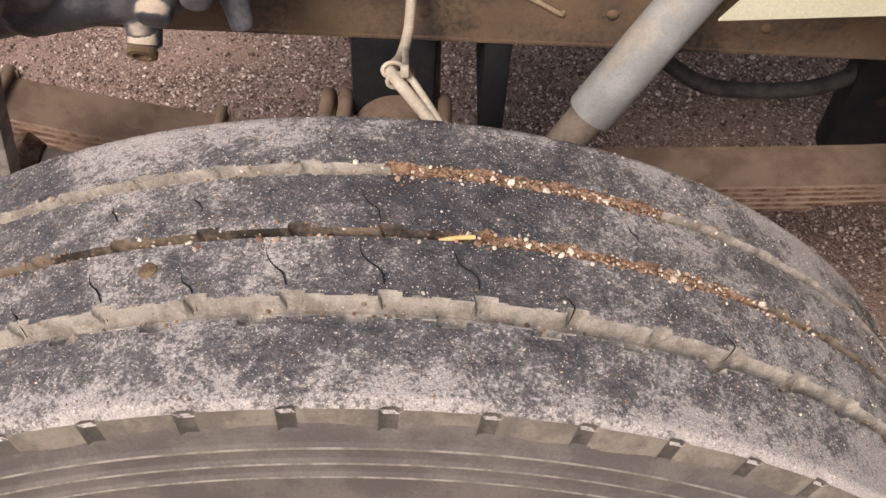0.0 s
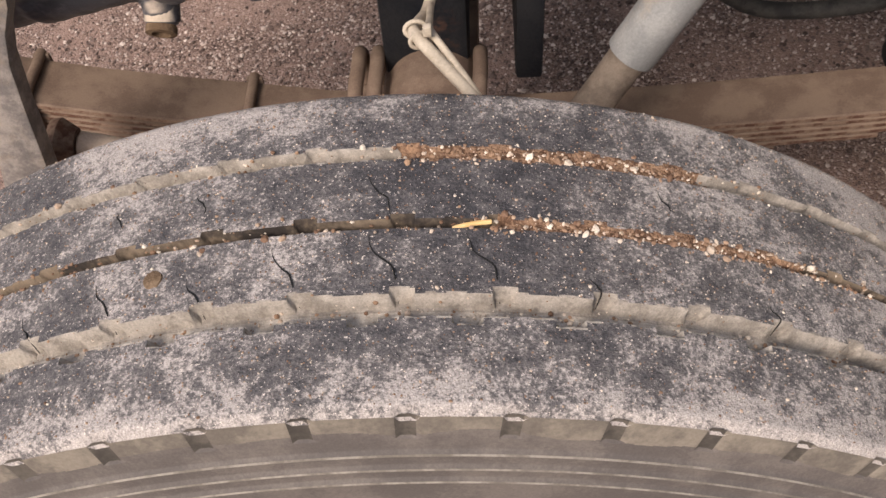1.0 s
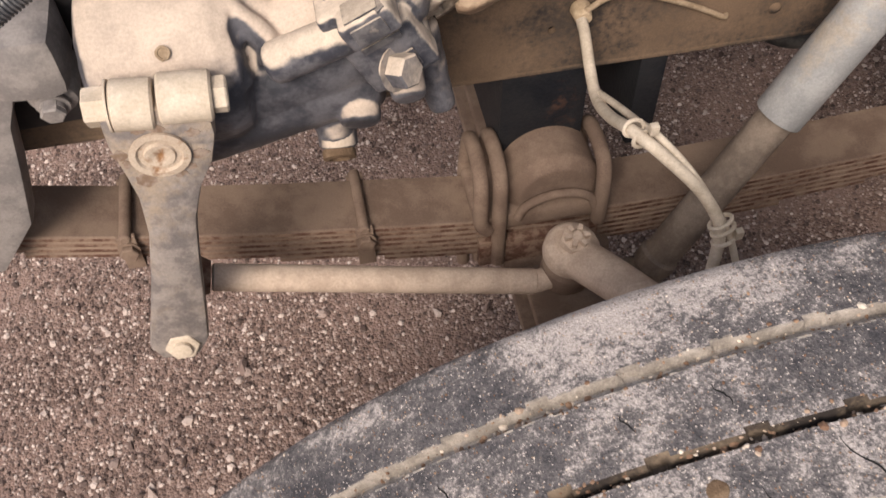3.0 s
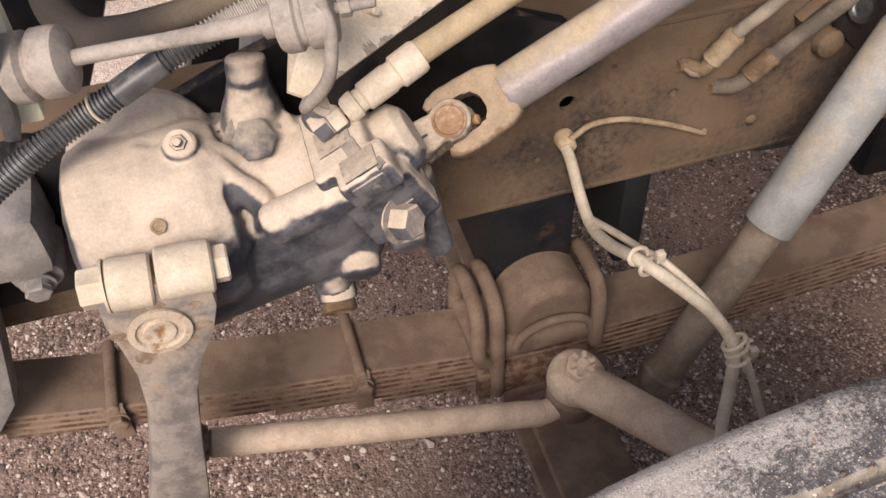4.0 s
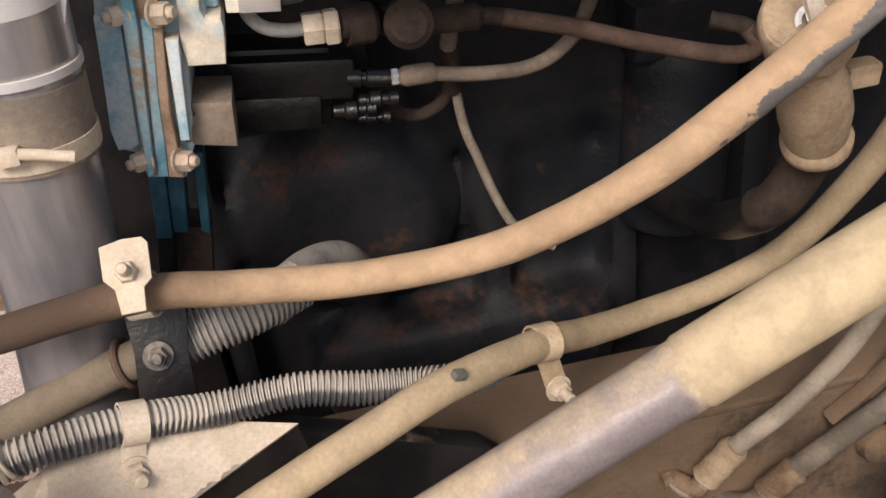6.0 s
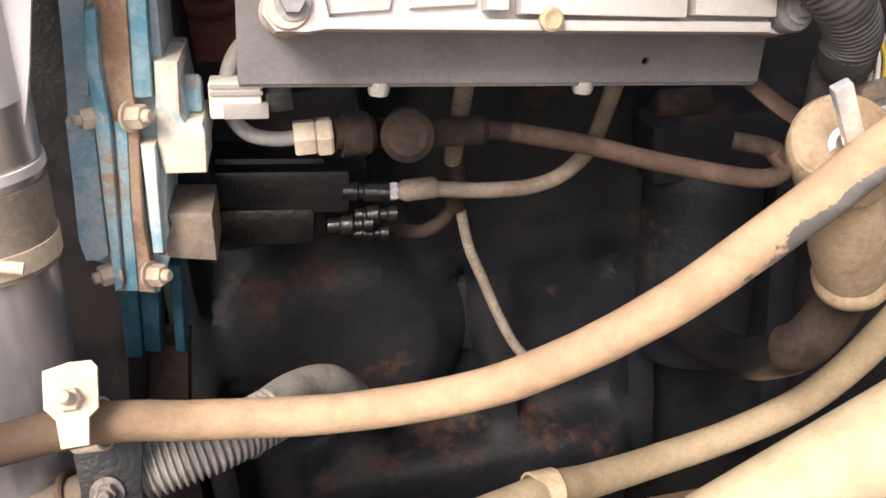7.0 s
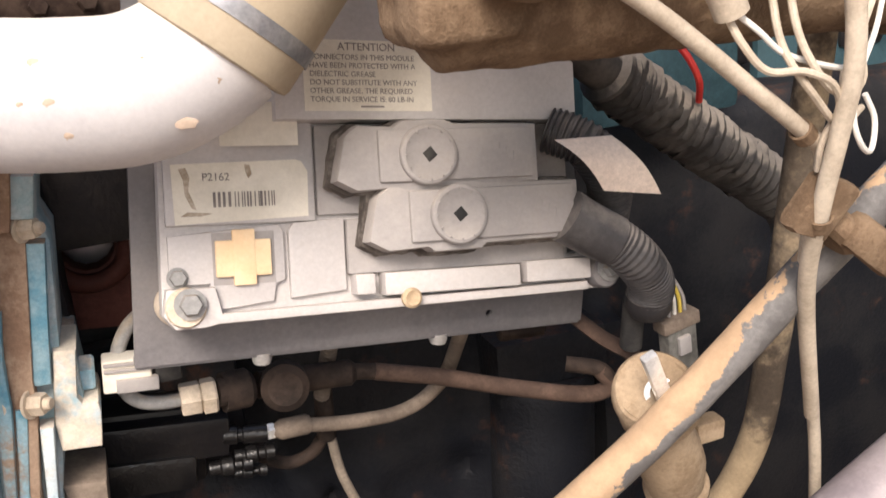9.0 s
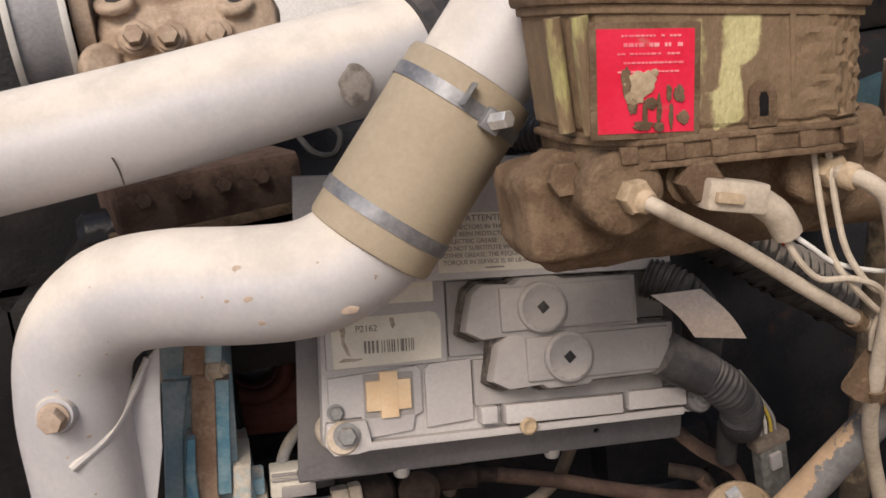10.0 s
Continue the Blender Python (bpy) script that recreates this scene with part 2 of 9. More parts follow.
M = dict(
    rail=surface("dusty_frame_paint", (0.020, 0.018, 0.018), (0.06, 0.046, 0.037), 14, dust=(0.158, 0.106, 0.069), dust_amount=0.59, up=0.2, dust_scale=5, edge=(0.40, 0.58)),
    spring=surface("dirt_caked_steel", (0.155, 0.108, 0.083), (0.225, 0.163, 0.124), 18, rough=0.95, bump=0.35, fine=420, spec=0.15),
    leaf_side=surface("rusty_leaf_edge", (0.10, 0.05, 0.035), (0.22, 0.15, 0.11), 60, rough=0.9, bump=0.5, spec=0.2),
    rod=surface("dust_coated_steel", (0.42, 0.325, 0.255), (0.53, 0.42, 0.335), 30, rough=0.9, bump=0.3, spec=0.2),
    gear=surface("black_casting_with_dust", (0.040, 0.041, 0.050), (0.115, 0.112, 0.125), 24, rough=0.45, bump=0.35, dust=(0.545, 0.445, 0.362), dust_amount=0.50, up=1.25, dust_scale=9, edge=(0.22, 0.88), wear=0.45),
    gear_valve=surface("dusty_valve_casting", (0.045, 0.046, 0.058), (0.13, 0.125, 0.135), 40, rough=0.45, bump=0.4, dust=(0.58, 0.48, 0.385), dust_amount=0.50, up=1.0, dust_scale=16, edge=(0.34, 0.76)),
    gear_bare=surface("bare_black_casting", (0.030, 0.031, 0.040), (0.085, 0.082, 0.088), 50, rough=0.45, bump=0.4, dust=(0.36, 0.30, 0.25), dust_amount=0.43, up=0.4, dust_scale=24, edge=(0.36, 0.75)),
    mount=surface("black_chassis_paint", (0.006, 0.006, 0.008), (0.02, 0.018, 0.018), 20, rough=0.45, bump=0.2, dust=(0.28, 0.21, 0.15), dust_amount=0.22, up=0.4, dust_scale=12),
    pitman=surface("worn_forged_steel", (0.185, 0.165, 0.16), (0.33, 0.29, 0.265), 38, rough=0.6, metal=0.15, bump=0.8, dust=(0.38, 0.30, 0.225), dust_amount=0.45, up=0.1, dust_scale=17, edge=(0.40, 0.66), fade=("Z", -0.10, 0.02, 0.14)),
    spline=surface("cream_rusty_spline", (0.44, 0.35, 0.27), (0.52, 0.43, 0.34), 30, rough=0.9, bump=0.4, dust=(0.27, 0.135, 0.06), dust_amount=0.42, up=0.0, dust_scale=55),
    rust_pale=surface("pale_rusty_cap", (0.25, 0.145, 0.085), (0.40, 0.29, 0.21), 50, rough=0.9, bump=0.5),
    pad=surface("bare_machined_pad", (0.055, 0.054, 0.062), (0.13, 0.122, 0.125), 60, rough=0.5, bump=0.4, dust=(0.42, 0.35, 0.28), dust_amount=0.45, up=0.3, dust_scale=40),
    yoke_low=surface("rusty_grey_clamp", (0.15, 0.115, 0.09), (0.33, 0.27, 0.215), 55, rough=0.85, bump=0.6, dust=(0.40, 0.33, 0.26), dust_amount=0.42, up=0.4, dust_scale=30),
    yoke=surface("rusty_dusted_yoke", (0.19, 0.125, 0.082), (0.34, 0.245, 0.168), 40, rough=0.9, bump=0.5, dust=(0.35, 0.26, 0.18), dust_amount=0.41, up=0.6, dust_scale=18),
    cream=surface("cream_dusted_steel", (0.51, 0.425, 0.33), (0.61, 0.52, 0.42), 30, rough=0.9, bump=0.3, spec=0.25),
    link=surface("dusty_grey_link_rod", (0.25, 0.215, 0.19), (0.37, 0.32, 0.285), 30, rough=0.8, bump=0.3),
    rust=surface("rusty_steel", (0.16, 0.07, 0.03), (0.42, 0.25, 0.13), 60, rough=0.9, bump=0.6, spec=0.2),
    shaft=surface("grey_worn_shaft", (0.235, 0.200, 0.205), (0.32, 0.278, 0.275), 14, rough=0.45, metal=0.25, bump=0.3, dust=(0.47, 0.375, 0.265), dust_amount=0.30, up=0.6, dust_scale=13, fade=("X", 0.188, 0.205, 0.6), edge=(0.36, 0.66)),
    shaft_paint=surface("cream_dusted_shaft", (0.215, 0.185, 0.20), (0.30, 0.262, 0.27), 14, rough=0.5, metal=0.1, bump=0.2, fine=160, spec=0.3, dust=(0.515, 0.41, 0.27), dust_amount=0.90, up=0.1, dust_scale=16, fade=("X", 0.318, 0.360, -0.62), edge=(0.47, 0.54), grit=0.08),
    # tone paints the shade over the hose's left end into its dust colour
    hose=surface("tan_caked_painted_hose", (0.105, 0.10, 0.10), (0.17, 0.163, 0.16), 40, rough=0.6, bump=0.6, fine=260, grit=0.07, dust=(0.44, 0.303, 0.192), dust_amount=0.95, up=0.30, dust_scale=20, fade=("X", 0.62, 0.84, -0.60), edge=(0.485, 0.515), tone=("X", 0.52, 0.375, (0.068, 0.043, 0.030))),
    # tone makes this hose darker towards its left end
    hose_dark=surface("brown_dusty_coolant_hose", (0.06, 0.05, 0.043), (0.10, 0.083, 0.068), 26, rough=0.8, bump=0.3, dust=(0.20, 0.16, 0.118), dust_amount=0.85, up=0.3, dust_scale=9, edge=(0.3, 0.8), tone=("X", 0.20, 0.08, (0.060, 0.048, 0.042))),
    bush=surface("dusty_grey_bushing", (0.19, 0.172, 0.165), (0.28, 0.252, 0.235), 30, rough=0.7, bump=0.3),
    neck=surface("tan_dirt_neck", (0.24, 0.175, 0.115), (0.36, 0.275, 0.19), 30, rough=0.95, bump=0.6, spec=0.15),
    plaster=surface("white_plaster", (0.72, 0.70, 0.68), (0.80, 0.79, 0.77), 3, rough=0.85, bump=0.2, fine=90),
    # fade drops the sandy colour up the rise, as painted shade
    hose2=surface("sandy_rubber_hose", (0.085, 0.066, 0.050), (0.14, 0.112, 0.085), 28, rough=0.9, bump=0.35, spec=0.2, dust=(0.415, 0.32, 0.21), dust_amount=1.1, up=0.0, dust_scale=14, fade=("Z", 0.05, 0.13, -0.68)),
    loom=surface("grey_split_conduit", (0.055, 0.055, 0.060), (0.11, 0.108, 0.112), 35, rough=0.38, bump=0.1, dust=(0.46, 0.41, 0.355), dust_amount=0.24, up=0.5, dust_scale=9, fade=("X", 0.16, 0.30, 0.24)),
    conduit_pale=surface("pale_dusty_conduit", (0.20, 0.185, 0.175), (0.32, 0.295, 0.27), 35, rough=0.8, bump=0.1),
    boot=surface("dusty_grey_boot", (0.045, 0.043, 0.046), (0.08, 0.076, 0.078), 30, rough=0.5, bump=0.2, dust=(0.34, 0.30, 0.27), dust_amount=0.30, up=0.5, dust_scale=9, edge=(0.3, 0.8)),
    skirt=surface("dirty_plug_seal", (0.06, 0.050, 0.044), (0.22, 0.195, 0.175), 45, rough=0.9, bump=0.6, fine=300),
    conduit_dark=surface("dark_conduit", (0.030, 0.029, 0.032), (0.060, 0.056, 0.056), 35, rough=0.45, bump=0.15, dust=(0.26, 0.22, 0.19), dust_amount=0.24, up=0.5, dust_scale=7, edge=(0.3, 0.8)),
    shock=surface("grey_shock_paint", (0.245, 0.245, 0.245), (0.325, 0.32, 0.315), 26, rough=0.55, bump=0.25, dust=(0.39, 0.335, 0.275), dust_amount=0.42, up=0.3, dust_scale=16, edge=(0.38, 0.66)),
    shock_low=surface("dirty_shock_body", (0.155, 0.122, 0.098), (0.235, 0.188, 0.15), 25, rough=0.85, bump=0.3, spec=0.25),
    wire=surface("cream_rubber_hose", (0.42, 0.355, 0.28), (0.54, 0.465, 0.375), 40, rough=0.75, bump=0.15),
    line=surface("dusty_brown_line", (0.20, 0.165, 0.13), (0.30, 0.25, 0.20), 30, rough=0.8, bump=0.2),
    alu=surface("dull_aluminium_tube", (0.53, 0.52, 0.54), (0.61, 0.595, 0.605), 10, rough=0.55, metal=0.2, bump=0.08, dust=(0.73, 0.67, 0.60), dust_amount=0.50, up=0.9, dust_scale=7, edge=(0.22, 0.85), grit=0.05),
    alu_dark=surface("dull_blue_grey_aluminium", (0.33, 0.33, 0.37), (0.47, 0.46, 0.48), 16, rough=0.30, metal=0.72, bump=0.06, fine=120, dust=(0.38, 0.31, 0.24), dust_amount=0.37, up=0.1, dust_scale=12, edge=(0.35, 0.75), grit=0.08, stretch=0.15),
    sleeve=surface("khaki_silicone_sleeve", (0.345, 0.285, 0.205), (0.40, 0.335, 0.245), 7, rough=0.75, bump=0.12, grit=0.06),
    band=surface("steel_clamp_band", (0.20, 0.205, 0.225), (0.30, 0.30, 0.31), 40, rough=0.45, metal=0.5, bump=0.1, dust=(0.5, 0.42, 0.3), dust_amount=0.3, up=0.3),
    bright=surface("bright_zinc", (0.70, 0.70, 0.70), (0.82, 0.82, 0.81), 60, rough=0.3, metal=0.6, bump=0.1),
    ecm=surface("grey_cast_module", (0.485, 0.462, 0.46), (0.545, 0.52, 0.515), 8, rough=0.5, metal=0.12, bump=0.15, dust=(0.56, 0.51, 0.475), dust_amount=0.46, up=0.3, dust_scale=7, edge=(0.3, 0.8), grit=0.08),
    ecm_low=surface("grimy_module_channels", (0.47, 0.447, 0.44), (0.54, 0.515, 0.505), 10, rough=0.6, bump=0.15, grit=0.10),
    plug=surface("grey_connector_plastic", (0.30, 0.283, 0.28), (0.355, 0.335, 0.33), 14, rough=0.75, bump=0.2, dust=(0.44, 0.40, 0.37), dust_amount=0.52, up=0.5, dust_scale=7, edge=(0.3, 0.8), grit=0.06),
    bracket=surface("grey_module_bracket", (0.165, 0.160, 0.170), (0.225, 0.216, 0.224), 9, rough=0.5, metal=0.15, bump=0.15, dust=(0.32, 0.285, 0.262), dust_amount=0.44, up=0.3, dust_scale=7, edge=(0.3, 0.8), grit=0.08),
    label=surface("aged_paper_label", (0.70, 0.655, 0.565), (0.78, 0.735, 0.645), 30, rough=0.8, bump=0.05, grit=0.06),
    print=surface("grey_print", (0.20, 0.18, 0.17), (0.28, 0.25, 0.23), 60, rough=0.9, bump=0.0),
    peach=surface("peach_plastic", (0.76, 0.55, 0.34), (0.80, 0.61, 0.40), 40, rough=0.7, bump=0.1, grit=0.06),
    blue=surface("faded_blue_engine_paint", (0.12, 0.30, 0.41), (0.30, 0.46, 0.53), 30, rough=0.55, bump=0.4, dust=(0.38, 0.275, 0.195), dust_amount=0.47, up=0.2, dust_scale=22, edge=(0.44, 0.58)),
    blue_grey=surface("dirty_grey_blue_paint", (0.30, 0.43, 0.48), (0.48, 0.55, 0.57), 30, rough=0.65, bump=0.4, dust=(0.50, 0.40, 0.32), dust_amount=0.44, up=0.2, dust_scale=18),
    blue_pale=surface("chalky_pale_blue_paint", (0.30, 0.50, 0.60), (0.60, 0.68, 0.72), 36, rough=0.7, bump=0.4, dust=(0.74, 0.67, 0.59), dust_amount=0.47, up=0.3, dust_scale=24),
    blue_cream=surface("cream_dusted_blue_boss", (0.30, 0.48, 0.57), (0.58, 0.65, 0.68), 26, rough=0.8, bump=0.4, dust=(0.74, 0.66, 0.55), dust_amount=0.70, up=0.3, dust_scale=16),
    leg=surface("dark_teal_legs", (0.010, 0.055, 0.085), (0.035, 0.11, 0.15), 30, rough=0.6, bump=0.35),
    blue_dirt=surface("dirt_caked_gasket_edge", (0.26, 0.165, 0.112), (0.42, 0.30, 0.215), 40, rough=0.95, bump=0.7),
    red=surface("red_brown_primer_block", (0.075, 0.022, 0.016), (0.13, 0.045, 0.035), 18, rough=0.75, bump=0.3),
    black=surface("oily_black_metal", (0.006, 0.006, 0.008), (0.016, 0.014, 0.014), 20, rough=0.35, bump=0.5, spec=0.4),
    wet=surface("wet_oil_black", (0.006, 0.006, 0.007), (0.014, 0.013, 0.013), 30, rough=0.28, bump=0.6, spec=0.5),
    fuel=surface("brown_coated_line", (0.066, 0.041, 0.031), (0.115, 0.073, 0.055), 30, rough=0.9, bump=0.4),
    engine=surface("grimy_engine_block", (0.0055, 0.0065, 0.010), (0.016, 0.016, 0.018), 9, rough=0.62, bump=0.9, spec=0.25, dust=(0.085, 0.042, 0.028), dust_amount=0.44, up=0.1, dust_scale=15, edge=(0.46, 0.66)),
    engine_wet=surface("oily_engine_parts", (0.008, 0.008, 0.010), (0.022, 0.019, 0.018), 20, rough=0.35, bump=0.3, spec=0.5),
    grime=surface("brown_grimy_fitting", (0.020, 0.013, 0.010), (0.050, 0.033, 0.025), 40, rough=0.85, bump=0.4),
    casting=surface("brown_red_casting", (0.060, 0.038, 0.030), (0.115, 0.078, 0.060), 40, rough=0.9, bump=0.6, spec=0.2),
    brown=surface("brown_dirt_casting", (0.125, 0.083, 0.053), (0.205, 0.143, 0.094), 45, rough=0.95, bump=0.9, fine=420, spec=0.15),
    reservoir=surface("dirty_yellow_reservoir", (0.44, 0.40, 0.19), (0.54, 0.495, 0.26), 60, rough=0.7, bump=1.0, fine=420, dust=(0.225, 0.155, 0.095), dust_amount=0.78, up=0.0, dust_scale=34, edge=(0.42, 0.60), wear=0.55, stretch=0.55),
    flute=surface("streaked_yellow_flute", (0.40, 0.37, 0.16), (0.50, 0.46, 0.21), 14, rough=0.6, bump=0.5, dust=(0.225, 0.155, 0.095), dust_amount=0.55, up=0.0, dust_scale=30, edge=(0.46, 0.56), stretch=0.25),
    redlabel=surface("red_warning_label", (0.72, 0.015, 0.05), (0.80, 0.03, 0.08), 12, rough=0.4, bump=0.05, dust=(0.42, 0.30, 0.22), dust_amount=0.36, up=0.0, dust_scale=34, grit=0.05),
    pink=surface("faded_pink_print", (0.80, 0.20, 0.25), (0.85, 0.38, 0.40), 90, rough=0.7, bump=0.0, grit=0.05),
    crack=surface("dark_split", (0.006, 0.006, 0.006), (0.012, 0.011, 0.011), 30, rough=0.9, bump=0.1),
    smudge=surface("dark_rub_mark", (0.16, 0.145, 0.135), (0.34, 0.31, 0.285), 90, rough=0.85, bump=0.3),
    smudge_dark=surface("dark_scratch", (0.03, 0.025, 0.02), (0.06, 0.05, 0.04), 90, rough=0.9, bump=0.3),
    rubber=surface("black_rubber", (0.02, 0.02, 0.021), (0.05, 0.047, 0.045), 30, rough=0.75, bump=0.3),
    white=surface("white_wire", (0.66, 0.64, 0.60), (0.74, 0.72, 0.68), 40, rough=0.5, bump=0.05, grit=0.05),
    yellow=surface("yellow_wire", (0.60, 0.45, 0.08), (0.66, 0.52, 0.14), 40, rough=0.5, bump=0.05),
    redwire=surface("red_wire", (0.45, 0.02, 0.02), (0.5, 0.04, 0.03), 40, rough=0.5, bump=0.05),
    paint=surface("pale_body_paint", (0.58, 0.56, 0.42), (0.66, 0.63, 0.5), 8, rough=0.4, bump=0.05, dust=(0.6, 0.5, 0.36), dust_amount=0.3, up=0.3),
    cup=surface("dark_steel_cup", (0.035, 0.035, 0.040), (0.07, 0.068, 0.072), 40, rough=0.3, metal=0.5, bump=0.15, dust=(0.30, 0.25, 0.20), dust_amount=0.34, up=0.3, dust_scale=20),
    tape=surface("dusty_harness_tape", (0.045, 0.041, 0.040), (0.10, 0.090, 0.082), 30, rough=0.7, bump=0.4, dust=(0.33, 0.285, 0.24), dust_amount=0.47, up=0.6, dust_scale=14),
    stain=surface("brown_label_stain", (0.36, 0.29, 0.215), (0.56, 0.49, 0.40), 160, rough=0.9, bump=0.1),
    sleeve_old=surface("dirty_tan_sleeve", (0.185, 0.155, 0.13), (0.29, 0.235, 0.18), 18, rough=0.7, bump=0.2),
    rust_thin=surface("thin_rust_film", (0.20, 0.135, 0.095), (0.30, 0.235, 0.19), 120, rough=0.9, bump=0.4),
    rail_hose=surface("grey_brown_dusty_hose", (0.088, 0.071, 0.057), (0.15, 0.122, 0.097), 30, rough=0.85, bump=0.3),
    comp_tan=surface("tan_dusty_compressor", (0.33, 0.245, 0.18), (0.47, 0.365, 0.28), 30, rough=0.95, bump=0.6, spec=0.15),
    belt=surface("grey_pulley_face", (0.30, 0.30, 0.325), (0.38, 0.38, 0.40), 14, rough=0.5, metal=0.2, bump=0.1),
    filler=surface("tan_dust_filler", (0.36, 0.27, 0.175), (0.50, 0.39, 0.27), 30, rough=0.95, bump=0.5, spec=0.15),
    gravel=surface("pale_gravel", (0.30, 0.22, 0.18), (0.5, 0.4, 0.33), 30, rough=0.9, bump=0.3),
    straw=surface("dry_straw", (0.62, 0.40, 0.16), (0.72, 0.5, 0.24), 80, rough=0.7, bump=0.2),
    clear=surface("clear_grey_plug", (0.10, 0.098, 0.092), (0.17, 0.165, 0.155), 60, rough=0.25, bump=0.1, grit=0.05),
    dark_teal=surface("dark_teal_casting", (0.012, 0.035, 0.045), (0.025, 0.06, 0.075), 14, rough=0.7, bump=0.3),
)


# ---- mesh helpers ----
def part(name, bm, material, parent=None, label="", smooth=True, at=None):
    """Links a bmesh as one mesh object, under parent if given."""
    me = bpy.data.meshes.new(name)
    bm.normal_update()
    bm.to_mesh(me)
    bm.free()
    for mm in material if isinstance(material, (list, tuple)) else (material,):
        me.materials.append(mm)
    if smooth:
        me.polygons.foreach_set("use_smooth", [True] * len(me.polygons))
        me.set_sharp_from_angle(angle=radians(38))
    ob = new(name, me)
    if at is not None:
        ob.matrix_basis = at
    if parent:
        ob.parent = parent
    if label:
        ob["label"] = label
    return ob


def thing(name, label, category, at=None, group=""):
    ob = new(name)
    ob.empty_display_size = 0.02
    if at is not None:
        ob.matrix_basis = at if isinstance(at, Matrix) else Matrix.Translation(at)
    return tagged(ob, label, category, group)


def axes_to(origin, z_dir, x_hint=(1, 0, 0)):
    """A matrix at origin whose local z runs along z_dir, local x near x_hint."""
    z = Vector(z_dir).normalized()
    x = Vector(x_hint) - z * z.dot(Vector(x_hint))
    x.normalize()
    y = z.cross(x)
    m = Matrix((x, y, z)).transposed().to_4x4()
    m.translation = origin
    return m


def box(sx, sy, sz, bevel=0.0, at=None, bm=None, seg=2):
    own = bm is None
    tmp = bmesh.new()
    bmesh.ops.create_cube(tmp, size=1.0, matrix=Matrix.Diagonal((sx, sy, sz, 1)))
    if bevel:
        bmesh.ops.bevel(tmp, geom=tmp.edges[:], offset=bevel, segments=seg, profile=0.6, affect="EDGES")
    if at is not None:
        bmesh.ops.transform(tmp, matrix=at, verts=tmp.verts)
    return tmp if own else absorb(bm, tmp)


def absorb(bm, tmp):
    me = bpy.data.meshes.new("tmp")
    tmp.to_mesh(me)
    tmp.free()
    bm.from_mesh(me)
    bpy.data.meshes.remove(me)
    return bm


def lathe(profile, steps=24, at=None, bm=None, wobble=0.0):
    """Turns a profile of (radius, height) about local z; ends with radius 0 close."""
    own = bm is None
    tmp = bmesh.new()
    rings = []
    for r, h in profile:
        if r <= 1e-6:
            rings.append([tmp.verts.new((0, 0, h))])
        else:
            ring = []
            for i in range(steps):
                a = 2 * math.pi * i / steps
                q = r * (1 + wobble * noise.noise(Vector((math.cos(a) * 2, math.sin(a) * 2, h * 60))))
                ring.append(tmp.verts.new((q * math.cos(a), q * math.sin(a), h)))
            rings.append(ring)
    for lo, hi in zip(rings[:-1], rings[1:]):
        for i in range(steps):
            j = (i + 1) % steps
            if len(lo) == 1 and len(hi) == 1:
                continue
            if len(lo) == 1:
                tmp.faces.new((lo[0], hi[j], hi[i]))
            elif len(hi) == 1:
                tmp.faces.new((lo[i], lo[j], hi[0]))
            else:
                tmp.faces.new((lo[i], lo[j], hi[j], hi[i]))
    bmesh.ops.recalc_face_normals(tmp, faces=tmp.faces)
    if at is not None:
        bmesh.ops.transform(tmp, matrix=at, verts=tmp.verts)
    return tmp if own else absorb(bm, tmp)


def rod(r, length, bevel=0.001, steps=20, at=None, bm=None):
    return lathe([(0, 0), (r - bevel, 0), (r, bevel), (r, length - bevel), (r - bevel, length), (0, length)], steps, at, bm)


def between(p, q, x_hint=(0, 1, 0)):
    """The matrix whose local z runs from p to q, and their distance."""
    d = Vector(q) - Vector(p)
    hint = x_hint if abs(d.normalized().dot(Vector(x_hint))) < 0.95 else (1, 0, 0)
    return axes_to(p, d, hint), d.length


def glide(points, n=8):
    """A Catmull-Rom curve through the points."""
    p = [Vector(q) for q in points]
    p = [2 * p[0] - p[1]] + p + [2 * p[-1] - p[-2]]
    out = []
    for i in range(1, len(p) - 2):
        for j in range(n):
            t = j / n
            a, b, c, d = p[i - 1:i + 3]
            out.append(0.5 * (2 * b + (c - a) * t + (2 * a - 5 * b + 4 * c - d) * t * t + (3 * b - a - 3 * c + d) * t ** 3))
    out.append(p[-2])
    return out


def even(points, step):
    """The curve cut into even steps."""
    lengths = [0.0]
    for a, b in zip(points[:-1], points[1:]):
        lengths.append(lengths[-1] + (b - a).length)
    n = max(2, int(lengths[-1] / step))
    out, k = [], 0
    for i in range(n + 1):
        s = lengths[-1] * i / n
        while k < len(points) - 2 and lengths[k + 1] < s:
            k += 1
        f = (s - lengths[k]) / max(1e-9, lengths[k + 1] - lengths[k])
        out.append(points[k].lerp(points[k + 1], min(1, f)))
    return out


